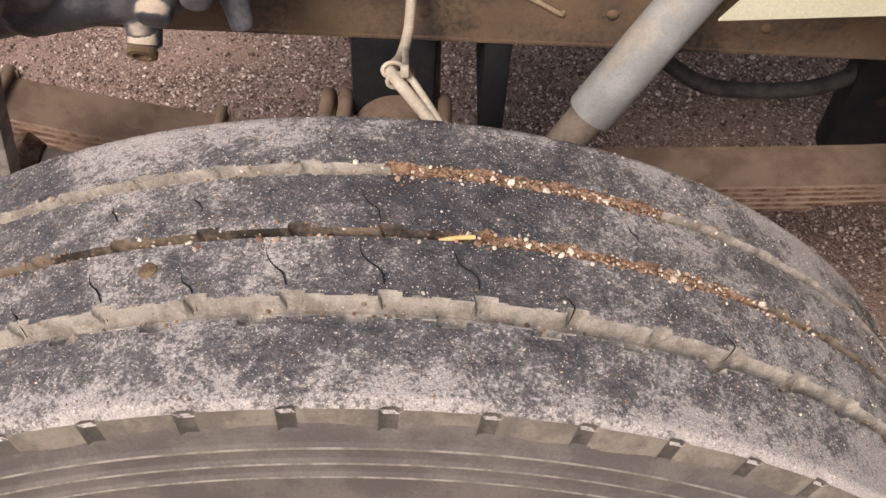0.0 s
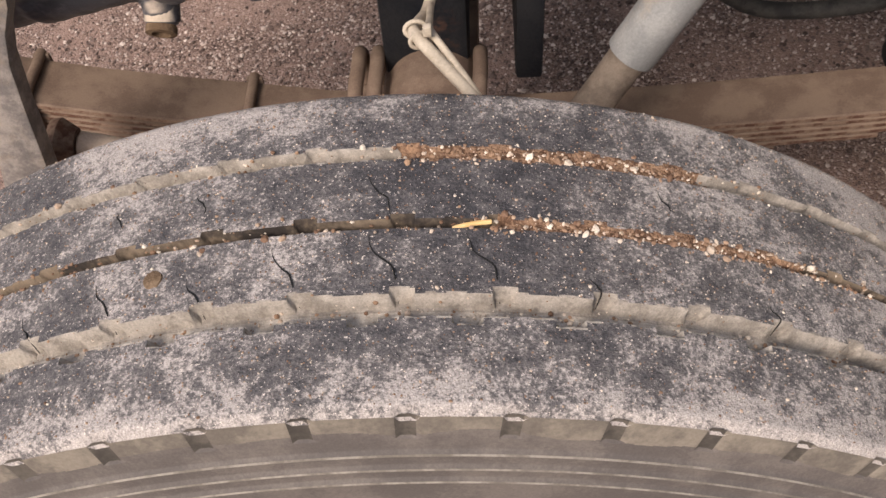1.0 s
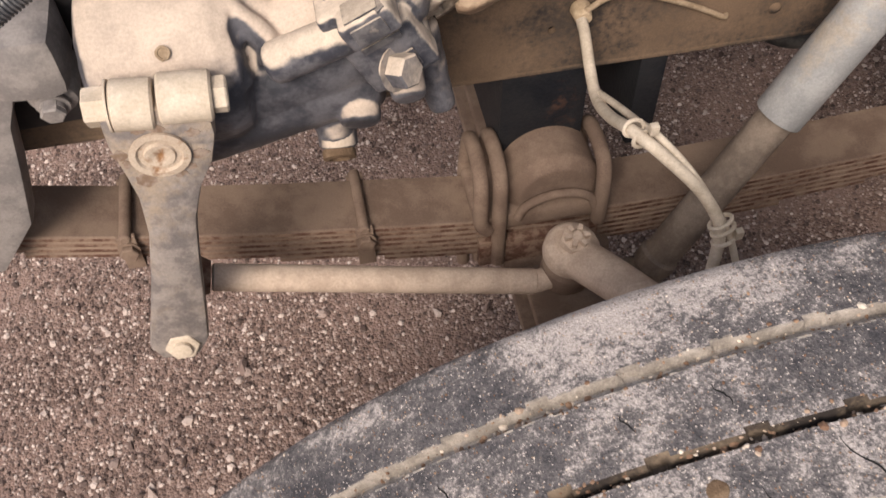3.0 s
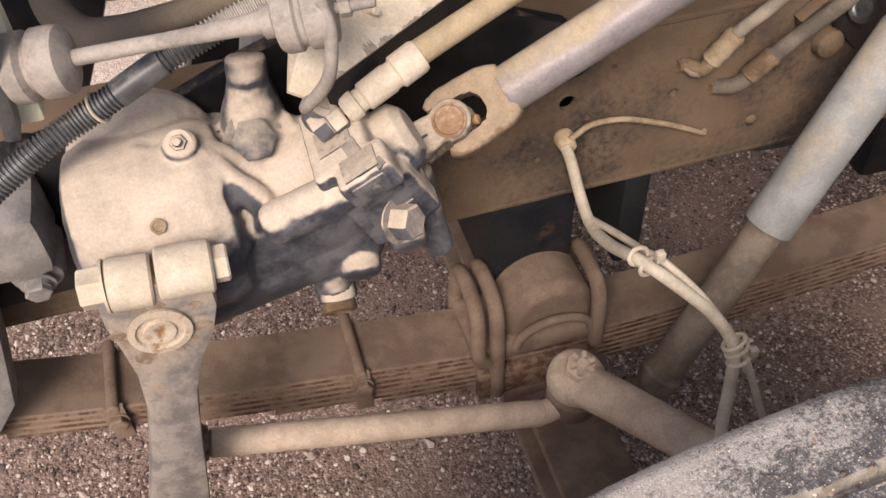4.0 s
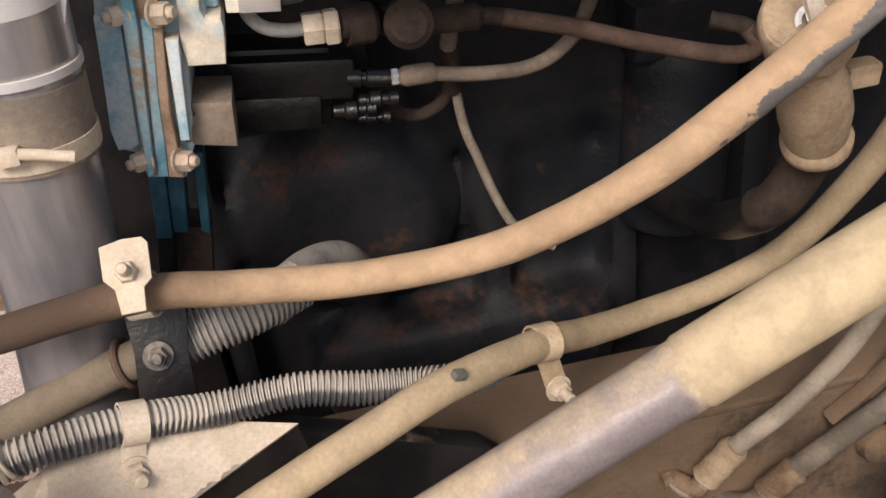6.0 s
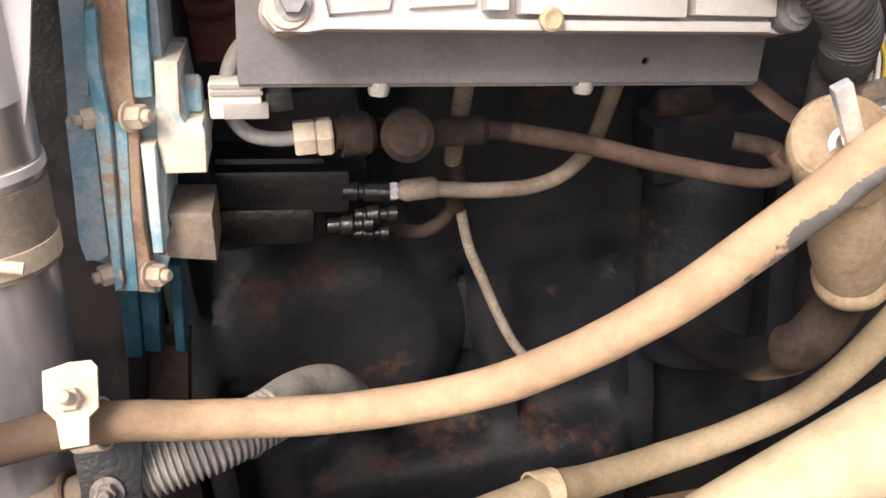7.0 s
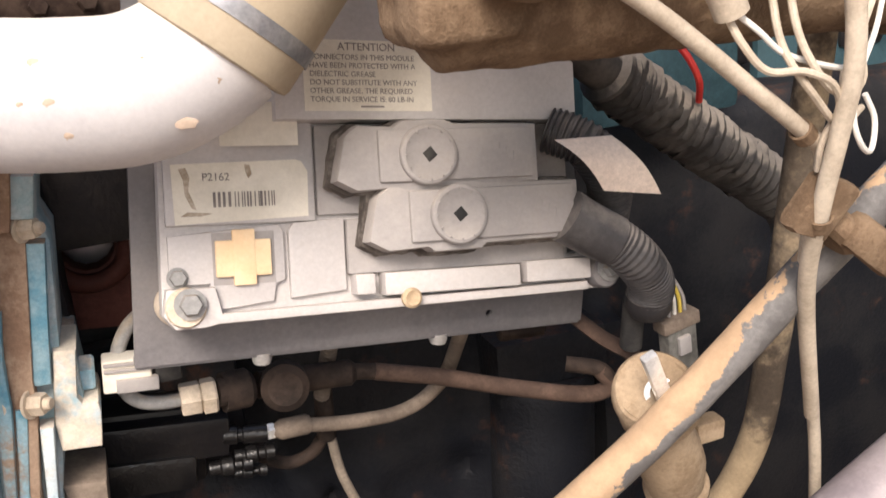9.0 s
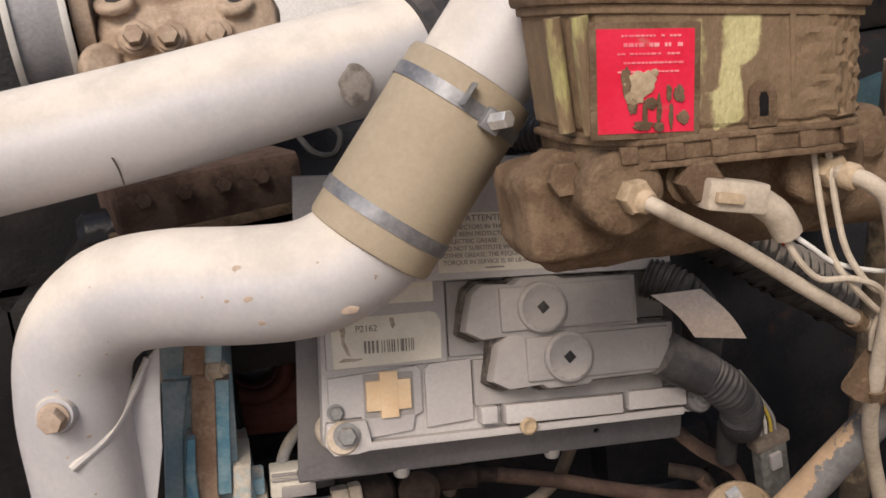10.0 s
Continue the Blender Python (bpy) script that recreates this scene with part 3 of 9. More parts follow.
def tube(points, radius, steps=14, step=0.008, bm=None, straight=False, lumps=0.0, flat=1.0):
    """A tube along a smooth curve; radius is a number or a function of the length so far and the whole length."""
    own = bm is None
    path = even([Vector(q) for q in points] if straight else glide(points, 10), step)
    tmp = bmesh.new()
    total = sum((b - a).length for a, b in zip(path[:-1], path[1:]))
    tangent = (path[1] - path[0]).normalized()
    side = tangent.orthogonal().normalized()
    rings, s = [], 0.0
    for i, c in enumerate(path):
        if i:
            s += (c - path[i - 1]).length
        t = (path[min(i + 1, len(path) - 1)] - path[max(i - 1, 0)]).normalized()
        side = (side - t * t.dot(side)).normalized()
        other = t.cross(side)
        r = radius(s, total) if callable(radius) else radius
        ring = []
        for j in range(steps):
            a = 2 * math.pi * j / steps
            d = side * math.cos(a) + other * math.sin(a) * flat
            q = r * (1 + lumps * noise.noise((c + d * r) * 45))
            ring.append(tmp.verts.new(c + d * q))
        rings.append(ring)
    for lo, hi in zip(rings[:-1], rings[1:]):
        for j in range(steps):
            tmp.faces.new((lo[j], lo[(j + 1) % steps], hi[(j + 1) % steps], hi[j]))
    tmp.faces.new(rings[0][::-1])
    tmp.faces.new(rings[-1])
    bmesh.ops.recalc_face_normals(tmp, faces=tmp.faces)
    return tmp if own else absorb(bm, tmp)


def ribbed(r, pitch, depth):
    return lambda s, total: r + depth * (1 if (s / pitch) % 1 < 0.5 else -1)


def slab(outline, thick, holes=(), bevel=0.0, at=None, bm=None):
    """A plate from a 2D outline with round holes (x, y, r), from z = 0 to thick."""
    own = bm is None
    tmp = bmesh.new()
    loops = [list(outline)] + [[(x + r * math.cos(-2 * math.pi * i / 14), y + r * math.sin(-2 * math.pi * i / 14)) for i in range(14)] for x, y, r in holes]
    edges = []
    for loop in loops:
        vs = [tmp.verts.new((x, y, 0)) for x, y in loop]
        edges += [tmp.edges.new((vs[i], vs[(i + 1) % len(vs)])) for i in range(len(vs))]
    if holes:
        bmesh.ops.triangle_fill(tmp, edges=edges, use_beauty=True)
    else:
        tmp.faces.new(tmp.verts[:])
    bmesh.ops.recalc_face_normals(tmp, faces=tmp.faces)
    grown = bmesh.ops.extrude_face_region(tmp, geom=tmp.faces[:])
    bmesh.ops.translate(tmp, vec=(0, 0, thick), verts=[v for v in grown["geom"] if isinstance(v, bmesh.types.BMVert)])
    bmesh.ops.recalc_face_normals(tmp, faces=tmp.faces)
    if bevel:
        rim = [e for e in tmp.edges if e.is_manifold and e.calc_face_angle(0) > 1.0 and abs(e.verts[0].co.z - e.verts[1].co.z) < 1e-7]
        bmesh.ops.bevel(tmp, geom=rim, offset=bevel, segments=2, profile=0.6, affect="EDGES")
    if at is not None:
        bmesh.ops.transform(tmp, matrix=at, verts=tmp.verts)
    return tmp if own else absorb(bm, tmp)


def hexagon(r, h, at=None, bm=None, washer=0.0, stud=0.0):
    """A hexagon head on an optional washer, with an optional stud end."""
    own = bm is None
    tmp = bmesh.new()
    z = 0.0
    if washer:
        lathe([(0, 0), (washer, 0), (washer, 0.0018), (0, 0.0018)], 20, None, tmp)
        z = 0.0018
    lathe([(0, z), (r * 0.93, z), (r, z + 0.001), (r, z + h - 0.0015), (r * 0.88, z + h), (0, z + h)], 6, None, tmp)
    if stud:
        lathe([(r * 0.55, z + h), (r * 0.55, z + h + stud), (r * 0.42, z + h + stud + 0.001), (0, z + h + stud + 0.001)], 12, None, tmp)
    if at is not None:
        bmesh.ops.transform(tmp, matrix=at, verts=tmp.verts)
    return tmp if own else absorb(bm, tmp)


def union(bm, voxel, smooth=4):
    """One skin over overlapping solids, as in a casting."""
    me = bpy.data.meshes.new("tmp")
    bm.to_mesh(me)
    bm.free()
    ob = new("tmp", me)
    r = ob.modifiers.new("remesh", "REMESH")
    r.mode, r.voxel_size = "VOXEL", voxel
    if smooth:
        sm = ob.modifiers.new("smooth", "SMOOTH")
        sm.factor, sm.iterations = 0.5, smooth
    out = bmesh.new()
    bpy.context.view_layer.update()
    out.from_object(ob, bpy.context.evaluated_depsgraph_get())
    bpy.data.objects.remove(ob)
    bpy.data.meshes.remove(me)
    return out


def roughen(bm, amount, scale):
    bm.normal_update()
    for v in bm.verts:
        v.co += v.normal * amount * noise.fractal(v.co * scale, 1.0, 2.0, 3)
    return bm


def wear_or_shade(bm, at, spots, dent=0.0):
    """Where dust has been rubbed or washed off, and where shade is painted as bare metal: rounded stretches between two
    points, noted on the mesh.
    """
    layer = bm.verts.layers.float.new("bare")
    bm.normal_update()
    for v in bm.verts:
        w, most, sink = at @ v.co, 0.0, 0.0
        for p, q, r, amount, deep in spots:
            p, q = Vector(p), Vector(q)
            along = (q - p).length_squared
            f = max(0.0, min(1.0, (w - p).dot(q - p) / along)) if along else 0.0
            g = 1 - (w - p.lerp(q, f)).length / r
            if g > 0:
                g = g * g * (3 - 2 * g)
                most, sink = max(most, amount * min(1.0, 1.8 * g)), max(sink, deep * g)
        v[layer] = most
        v.co -= v.normal * sink
    return bm


# ---- ground ----
def soil_material():
    m = bpy.data.materials.new("gravelly_soil")
    m.use_nodes = True
    n, k = m.node_tree.nodes, m.node_tree.links
    b = n["Principled BSDF"]
    tc = n.new("ShaderNodeTexCoord")
    cells = n.new("ShaderNodeTexVoronoi")
    cells.inputs["Scale"].default_value = 220
    k.new(tc.outputs["Object"], cells.inputs["Vector"])
    tone = n.new("ShaderNodeValToRGB")
    tone.color_ramp.elements[0].color, tone.color_ramp.elements[1].color = (0.075, 0.049, 0.042, 1), (0.48, 0.39, 0.345, 1)
    tone.color_ramp.elements.new(0.55).color = (0.20, 0.138, 0.115, 1)
    tone.color_ramp.elements.new(0.85).color = (0.30, 0.218, 0.185, 1)
    sep = n.new("ShaderNodeSeparateColor")
    k.new(cells.outputs["Color"], sep.inputs[0])
    k.new(sep.outputs[0], tone.inputs["Fac"])
    big = n.new("ShaderNodeTexNoise")
    big.inputs["Scale"].default_value, big.inputs["Detail"].default_value = 4.5, 6
    k.new(tc.outputs["Object"], big.inputs["Vector"])
    span = n.new("ShaderNodeMapRange")
    span.inputs["From Min"].default_value, span.inputs["From Max"].default_value = 0.35, 0.65
    k.new(big.outputs["Fac"], span.inputs["Value"])
    mixed = n.new("ShaderNodeMix")
    mixed.data_type = "RGBA"
    mixed.inputs[7].default_value = (0.28, 0.193, 0.162, 1)
    frac = n.new("ShaderNodeMath")
    frac.operation = "MULTIPLY"
    frac.inputs[1].default_value = 0.8
    k.new(span.outputs["Result"], frac.inputs[0])
    k.new(frac.outputs[0], mixed.inputs["Factor"])
    k.new(tone.outputs["Color"], mixed.inputs[6])
    # paler gravel beyond y = 2.2: sunlight outside the truck's shade, painted in
    where = n.new("ShaderNodeSeparateXYZ")
    k.new(tc.outputs["Object"], where.inputs[0])
    yard_sun = n.new("ShaderNodeMapRange")
    yard_sun.inputs["From Min"].default_value, yard_sun.inputs["From Max"].default_value = 2.2, 2.6
    yard_sun.inputs["To Max"].default_value = 0.75
    k.new(where.outputs["Y"], yard_sun.inputs["Value"])
    yard_sun_mix = n.new("ShaderNodeMix")
    yard_sun_mix.data_type = "RGBA"
    pale = n.new("ShaderNodeMix")
    pale.data_type = "RGBA"
    pale.inputs[6].default_value, pale.inputs[7].default_value = (0.36, 0.29, 0.26, 1), (0.72, 0.63, 0.57, 1)
    k.new(sep.outputs[1], pale.inputs["Factor"])
    k.new(yard_sun.outputs["Result"], yard_sun_mix.inputs["Factor"])
    k.new(mixed.outputs[2], yard_sun_mix.inputs[6])
    k.new(pale.outputs[2], yard_sun_mix.inputs[7])
    k.new(yard_sun_mix.outputs[2], b.inputs["Base Color"])
    b.inputs["Roughness"].default_value = 0.95
    b.inputs["Specular IOR Level"].default_value = 0.2
    bump = n.new("ShaderNodeBump")
    bump.inputs["Strength"].default_value, bump.inputs["Distance"].default_value = 0.7, 0.004
    bump.invert = True
    k.new(cells.outputs["Distance"], bump.inputs["Height"])
    k.new(bump.outputs["Normal"], b.inputs["Normal"])
    return m


def height(x, y):
    """The lie of the gravel: nearly flat, with a low bank ahead of the wheel."""
    bank = 0.05 * math.exp(-((x + 0.55) ** 2 / 0.05 + (y - 0.75) ** 2 / 0.06))
    return bank + 0.012 * noise.noise(Vector((x * 3, y * 3, 0))) + 0.004 * noise.noise(Vector((x * 22, y * 22, 3)))


SOIL = soil_material()


def build_ground():
    bm = bmesh.new()
    xs = [-400, -60, -12, -5] + [-2.2 + 0.03 * i for i in range(134)] + [5, 12, 60, 400]
    ys = [-400, -60, -12, -3] + [-0.6 + 0.03 * i for i in range(120)] + [6, 12, 60, 400]
    rows = [[bm.verts.new((x, y, height(x, y) if -2.3 < x < 2 and -0.7 < y < 3.1 else 0)) for x in xs] for y in ys]
    for a, c in zip(rows[:-1], rows[1:]):
        for i in range(len(xs) - 1):
            bm.faces.new((a[i], a[i + 1], c[i + 1], c[i]))
    ob = part("ground", bm, SOIL)
    tagged(ob, "reddish brown gravel and dry soil", "ground", kind="structure")


def pebble(rng, size):
    bm = bmesh.new()
    bmesh.ops.create_icosphere(bm, subdivisions=1, radius=size)
    sx, sy, sz = rng.uniform(0.7, 1.3), rng.uniform(0.6, 1.1), rng.uniform(0.45, 0.8)
    for v in bm.verts:
        v.co = Vector((v.co.x * sx, v.co.y * sy, v.co.z * sz)) * rng.uniform(0.8, 1.2)
    return bm


def pebble_heap(name, material, count, spot, sizes, seed, kinds=7):
    """Many loose stones in one mesh; spot gives a place and the up direction."""
    rng = random.Random(seed)
    shapes = []
    for _ in range(kinds):
        b = pebble(rng, 1.0)
        b.verts.ensure_lookup_table()
        shapes.append((np.array([v.co[:] for v in b.verts]), [[v.index for v in f.verts] for f in b.faces]))
        b.free()
    verts, faces, base = [], [], 0
    for _ in range(count):
        vs, fs = rng.choice(shapes)
        place = spot(rng)
        size = rng.uniform(*sizes) * (1.8 if rng.random() < 0.06 else 1)
        turn = np.array(Euler((rng.uniform(-0.5, 0.5), rng.uniform(-0.5, 0.5), rng.uniform(0, 6.28))).to_matrix())
        verts.append(vs @ turn.T * size + np.array(place))
        faces += [[i + base for i in f] for f in fs]
        base += len(vs)
    me = bpy.data.meshes.new(name)
    me.from_pydata(np.concatenate(verts).tolist(), [], faces)
    me.materials.append(material)
    return new(name, me)


def stone_material(name, dark, mid, pale):
    m = bpy.data.materials.new(name)
    m.use_nodes = True
    n, k = m.node_tree.nodes, m.node_tree.links
    b = n["Principled BSDF"]
    geo = n.new("ShaderNodeNewGeometry")
    ramp = n.new("ShaderNodeValToRGB")
    ramp.color_ramp.elements[0].color, ramp.color_ramp.elements[1].color = (*dark, 1), (*pale, 1)
    ramp.color_ramp.elements.new(0.6).color = (*mid, 1)
    k.new(geo.outputs["Random Per Island"], ramp.inputs["Fac"])
    tc = n.new("ShaderNodeTexCoord")
    t = n.new("ShaderNodeTexNoise")
    t.inputs["Scale"].default_value = 300
    k.new(tc.outputs["Object"], t.inputs["Vector"])
    mixed = n.new("ShaderNodeMix")
    mixed.data_type, mixed.blend_type = "RGBA", "MULTIPLY"
    mixed.inputs["Factor"].default_value = 0.6
    k.new(ramp.outputs["Color"], mixed.inputs[6])
    k.new(t.outputs["Color"], mixed.inputs[7])
    k.new(ramp.outputs["Color"], b.inputs["Base Color"])
    b.inputs["Roughness"].default_value = 0.85
    b.inputs["Specular IOR Level"].default_value = 0.3
    return m


STONE = stone_material("loose_stones", (0.065, 0.044, 0.038), (0.20, 0.142, 0.122), (0.60, 0.50, 0.445))
GRIT = stone_material("pale_grit", (0.15, 0.085, 0.055), (0.33, 0.21, 0.135), (0.75, 0.66, 0.55))
build_ground()


def on_ground(rng):
    while True:
        x, y = rng.uniform(-1.3, 1.2), rng.uniform(0.45, 2.5)
        if x < -0.15 + 0.1 * noise.noise(Vector((x * 5, y * 5, 2))) and y < 0.98 and rng.random() < 0.88:
            continue
        if noise.noise(Vector((x * 2.2, y * 2.2, 9))) > rng.uniform(-0.7, 0.3):
            return x, y, height(x, y) + 0.001


tagged(pebble_heap("gravel", STONE, 60000, on_ground, (0.0013, 0.0050), 3), "loose reddish and grey pebbles on the soil", "gravel", kind="stuff")


def clods(rng):
    x, y = rng.gauss(-0.55, 0.22), rng.gauss(0.95, 0.2)
    return x, y, height(x, y) + 0.002


tagged(pebble_heap("dirt_clods", STONE, 260, clods, (0.004, 0.011), 12), "scattered stones and dirt clods beside the wheel", "stones", kind="stuff")


# ---- tyre ----
TYRE = Vector((-0.028, 0.5047, 0.5484))
TYRE_R = 0.5244
PITCH = 2 * math.pi / 62
GROOVES = ((0.0055, 0.0044, 0.0085), (-0.0460, 0.0030, 0.010), (-0.0975, 0.0066, 0.011))


def fill_level(k, a):
    """How far dirt fills a groove, 0 to 1, by the angle from the top."""
    spans = (((0.02, 0.42),), ((0.13, 0.52),), ())[k]
    jag = 0.05 * noise.noise(Vector((a * 24, 3.7 * k, 1)))
    return max([max(0.0, min(1.0, (a - lo + jag) / 0.05)) * max(0.0, min(1.0, (hi - a + jag) / 0.06)) for lo, hi in spans] + [0.0])


def tread_drop(lat, a):
    """How far below the crown circle the tread lies at a sideways place and an angle from the top: crown, grooves and notches; and whether it is a groove bed."""
    mid = lat + 0.048
    drop = 0.0035 * (mid / 0.108) ** 2
    inner = 0.0605 - lat
    outer = lat + 0.156
    for gap, wide in ((inner, 0.010), (outer, 0.006)):
        if gap < wide:
            drop += 0.005 * (1 - max(gap, 0) / wide) ** 2
    bed = 0
    turn = (a / PITCH) % 1
    for k, (g, half, deep) in enumerate(GROOVES):
        wave = 0.0010 * noise.noise(Vector((a * 60, k * 9.1, 0)))
        up, low = half + wave, half - 0.7 * wave
        if k == 2:
            up += 0.0036 * (1 if 0.316 < turn < 0.50 else 0)
            low += 0.0046 * (1 if turn < 0.131 or turn > 0.887 else 0)
        elif k == 0:
            up += 0.0022 * (1 if 0.35 < turn < 0.55 else 0)
            low += 0.0010 * (1 if 0.6 < turn < 0.8 else 0)
        else:
            up += 0.0030 * (1 if 0.30 < turn < 0.52 else 0)
        d = lat - g
        if -low < d < up:
            edge = min(d + low, up - d)
            packed = fill_level(k, a)
            drop += deep * min(1.0, edge / 0.0022) * (1 - 0.93 * packed)
            bed = 2 if packed > 0.35 else 1
    phase = (a / PITCH + 0.07) % 1
    if outer < 0.004 and 0.40 < phase < 0.61:
        drop += 0.004 * min(1, (0.004 - outer) / 0.002)
    drop += 0.0005 * noise.noise(Vector((lat * 140, a * 80, 5)))
    return drop, bed


def rubber_material(name, dust_level, dust, bias=None):
    """Old tread rubber under blotches of pale dust, heavier towards the outer shoulder."""
    m = bpy.data.materials.new(name)
    m.use_nodes = True
    n, k = m.node_tree.nodes, m.node_tree.links
    b = n["Principled BSDF"]
    tc = n.new("ShaderNodeTexCoord")

    def tex(scale, detail, rough):
        t = n.new("ShaderNodeTexNoise")
        t.inputs["Scale"].default_value, t.inputs["Detail"].default_value, t.inputs["Roughness"].default_value = scale, detail, rough
        k.new(tc.outputs["Object"], t.inputs["Vector"])
        return t.outputs["Fac"]

    def calc(op, a, c, d=None):
        q = n.new("ShaderNodeMath")
        q.operation = op
        for slot, v in zip(q.inputs, (a, c) if d is None else (a, c, d)):
            if isinstance(v, (int, float)):
                slot.default_value = v
            else:
                k.new(v, slot)
        return q.outputs[0]

    def band(fac, lo, hi):
        r = n.new("ShaderNodeMapRange")
        r.interpolation_type = "SMOOTHSTEP"
        r.inputs["From Min"].default_value, r.inputs["From Max"].default_value = lo, hi
        k.new(fac, r.inputs["Value"])
        return r.outputs["Result"]

    def mix(fac, a, c):
        q = n.new("ShaderNodeMix")
        q.data_type = "RGBA"
        k.new(fac, q.inputs["Factor"])
        for slot, v in ((q.inputs[6], a), (q.inputs[7], c)):
            if isinstance(v, tuple):
                slot.default_value = (*v, 1)
            else:
                k.new(v, slot)
        return q.outputs[2]

    wide, mid, blot, fine, speck, grain = tex(13, 3, 0.5), tex(52, 5, 0.7), tex(190, 4, 0.75), tex(460, 4, 0.8), tex(640, 2, 0.5), tex(1100, 3, 0.8)
    level = calc("ADD", calc("MULTIPLY", wide, 0.50), calc("ADD", calc("MULTIPLY", mid, 0.42), calc("ADD", calc("MULTIPLY", blot, 0.50), calc("MULTIPLY", fine, 0.63))))
    if bias:
        sep = n.new("ShaderNodeSeparateXYZ")
        k.new(tc.outputs["Object"], sep.inputs[0])
        for axis, lo, hi, gain in bias:
            level = calc("ADD", level, calc("MULTIPLY", band(sep.outputs[axis], lo, hi), gain))
    cover = band(level, 1.02 - dust_level, 1.17 - dust_level)
    film = calc("MULTIPLY", band(level, 0.80 - dust_level, 1.15 - dust_level), 0.25)
    col = mix(mid, (0.026, 0.025, 0.029), (0.066, 0.063, 0.070))
    col = mix(film, col, dust)
    col = mix(calc("MULTIPLY", cover, 0.80), col, mix(fine, tuple(c * 0.50 for c in dust), tuple(min(0.8, c * 1.3) for c in dust)))
    col = mix(calc("MULTIPLY", band(speck, 0.66, 0.69), 0.85), col, (0.68, 0.60, 0.54))
    grit = n.new("ShaderNodeMapRange")
    grit.inputs["From Min"].default_value, grit.inputs["From Max"].default_value = 0.32, 0.68
    grit.inputs["To Min"].default_value, grit.inputs["To Max"].default_value = 0.62, 1.45
    k.new(grain, grit.inputs["Value"])
    gritty = n.new("ShaderNodeMix")
    gritty.data_type, gritty.blend_type = "RGBA", "MULTIPLY"
    gritty.inputs["Factor"].default_value = 1.0
    k.new(col, gritty.inputs[6])
    k.new(grit.outputs["Result"], gritty.inputs[7])
    k.new(gritty.outputs[2], b.inputs["Base Color"])
    b.inputs["Roughness"].default_value = 0.66
    b.inputs["Specular IOR Level"].default_value = 0.35
    bp = n.new("ShaderNodeBump")
    bp.inputs["Strength"].default_value, bp.inputs["Distance"].default_value = 0.75, 0.0018
    k.new(calc("ADD", calc("MULTIPLY", fine, 0.7), calc("MULTIPLY", speck, 0.5)), bp.inputs["Height"])
    k.new(bp.outputs["Normal"], b.inputs["Normal"])
    return m


RUBBER = rubber_material("dusty_tread_rubber", 0.012, (0.50, 0.445, 0.415), (("Y", -0.122, -0.157, 0.14), ("Y", 0.015, 0.055, 0.10), ("X", -0.06, 0.01, -0.10), ("X", 0.10, 0.20, 0.11), ("X", 0.20, 0.34, 0.04), ("X", -0.13, -0.30, -0.12)))
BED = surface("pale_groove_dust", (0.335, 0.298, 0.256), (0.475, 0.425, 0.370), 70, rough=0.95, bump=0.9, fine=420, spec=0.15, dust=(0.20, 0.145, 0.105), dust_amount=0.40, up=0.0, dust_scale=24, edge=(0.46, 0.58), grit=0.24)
# the BED colours, about a quarter darker, for one side of two grooves
BED_SIDE = surface("darker_groove_side", (0.235, 0.205, 0.175), (0.365, 0.322, 0.278), 70, rough=0.95, bump=0.9, fine=420, spec=0.15, grit=0.24)
BED_DARK = surface("brown_groove_dirt", (0.035, 0.029, 0.026), (0.19, 0.145, 0.105), 20, rough=0.95, bump=0.6, spec=0.15)
PACKED = surface("packed_orange_dirt", (0.12, 0.068, 0.044), (0.33, 0.205, 0.13), 150, rough=0.95, bump=1.0, fine=600, spec=0.15)
BAND = surface("olive_shoulder_dust", (0.135, 0.116, 0.099), (0.215, 0.185, 0.152), 34, rough=0.9, bump=0.4, spec=0.2)
CREST = surface("pale_ring_dust", (0.15, 0.13, 0.108), (0.27, 0.24, 0.205), 60, rough=0.95, bump=0.4)
# painted shade for the notch floors and the undersides of the rings
NOTCH = surface("notch_and_ring_shade", (0.055, 0.047, 0.040), (0.095, 0.081, 0.068), 60, rough=0.9, bump=0.4)
SIDEWALL = surface("brown_dusty_sidewall", (0.100, 0.086, 0.080), (0.148, 0.127, 0.115), 26, rough=0.75, bump=0.3, fine=420, spec=0.3, dust=(0.23, 0.195, 0.16), dust_amount=0.22, up=0.2, dust_scale=30)

angles = [math.radians(-100) + PITCH / 20 * i for i in range(int(math.radians(200) / (PITCH / 20)) + 1)]
rest = angles[-1]
while rest < math.radians(260) - 0.06:
    rest += 0.05
    angles.append(rest)


def tyre_point(lat, r, a):
    return Vector((r * math.sin(a), lat, r * math.cos(a)))


def tyre_strip(name, lats, radius, materials, parent, label=""):
    """A band of the tyre: radius(lat, angle) gives the radius and a material slot."""
    bm = bmesh.new()
    rows = []
    for a in angles:
        rows.append([(bm.verts.new(tyre_point(lat, radius(lat, a)[0], a)), radius(lat, a)[1]) for lat in lats])
    for r0, r1 in zip(rows, rows[1:] + rows[:1]):
        for i in range(len(lats) - 1):
            f = bm.faces.new((r0[i][0], r0[i + 1][0], r1[i + 1][0], r1[i][0]))
            f.material_index = max(r0[i][1], r0[i + 1][1], r1[i][1], r1[i + 1][1])
    bmesh.ops.recalc_face_normals(bm, faces=bm.faces)
    return part(name, bm, materials, parent, label)


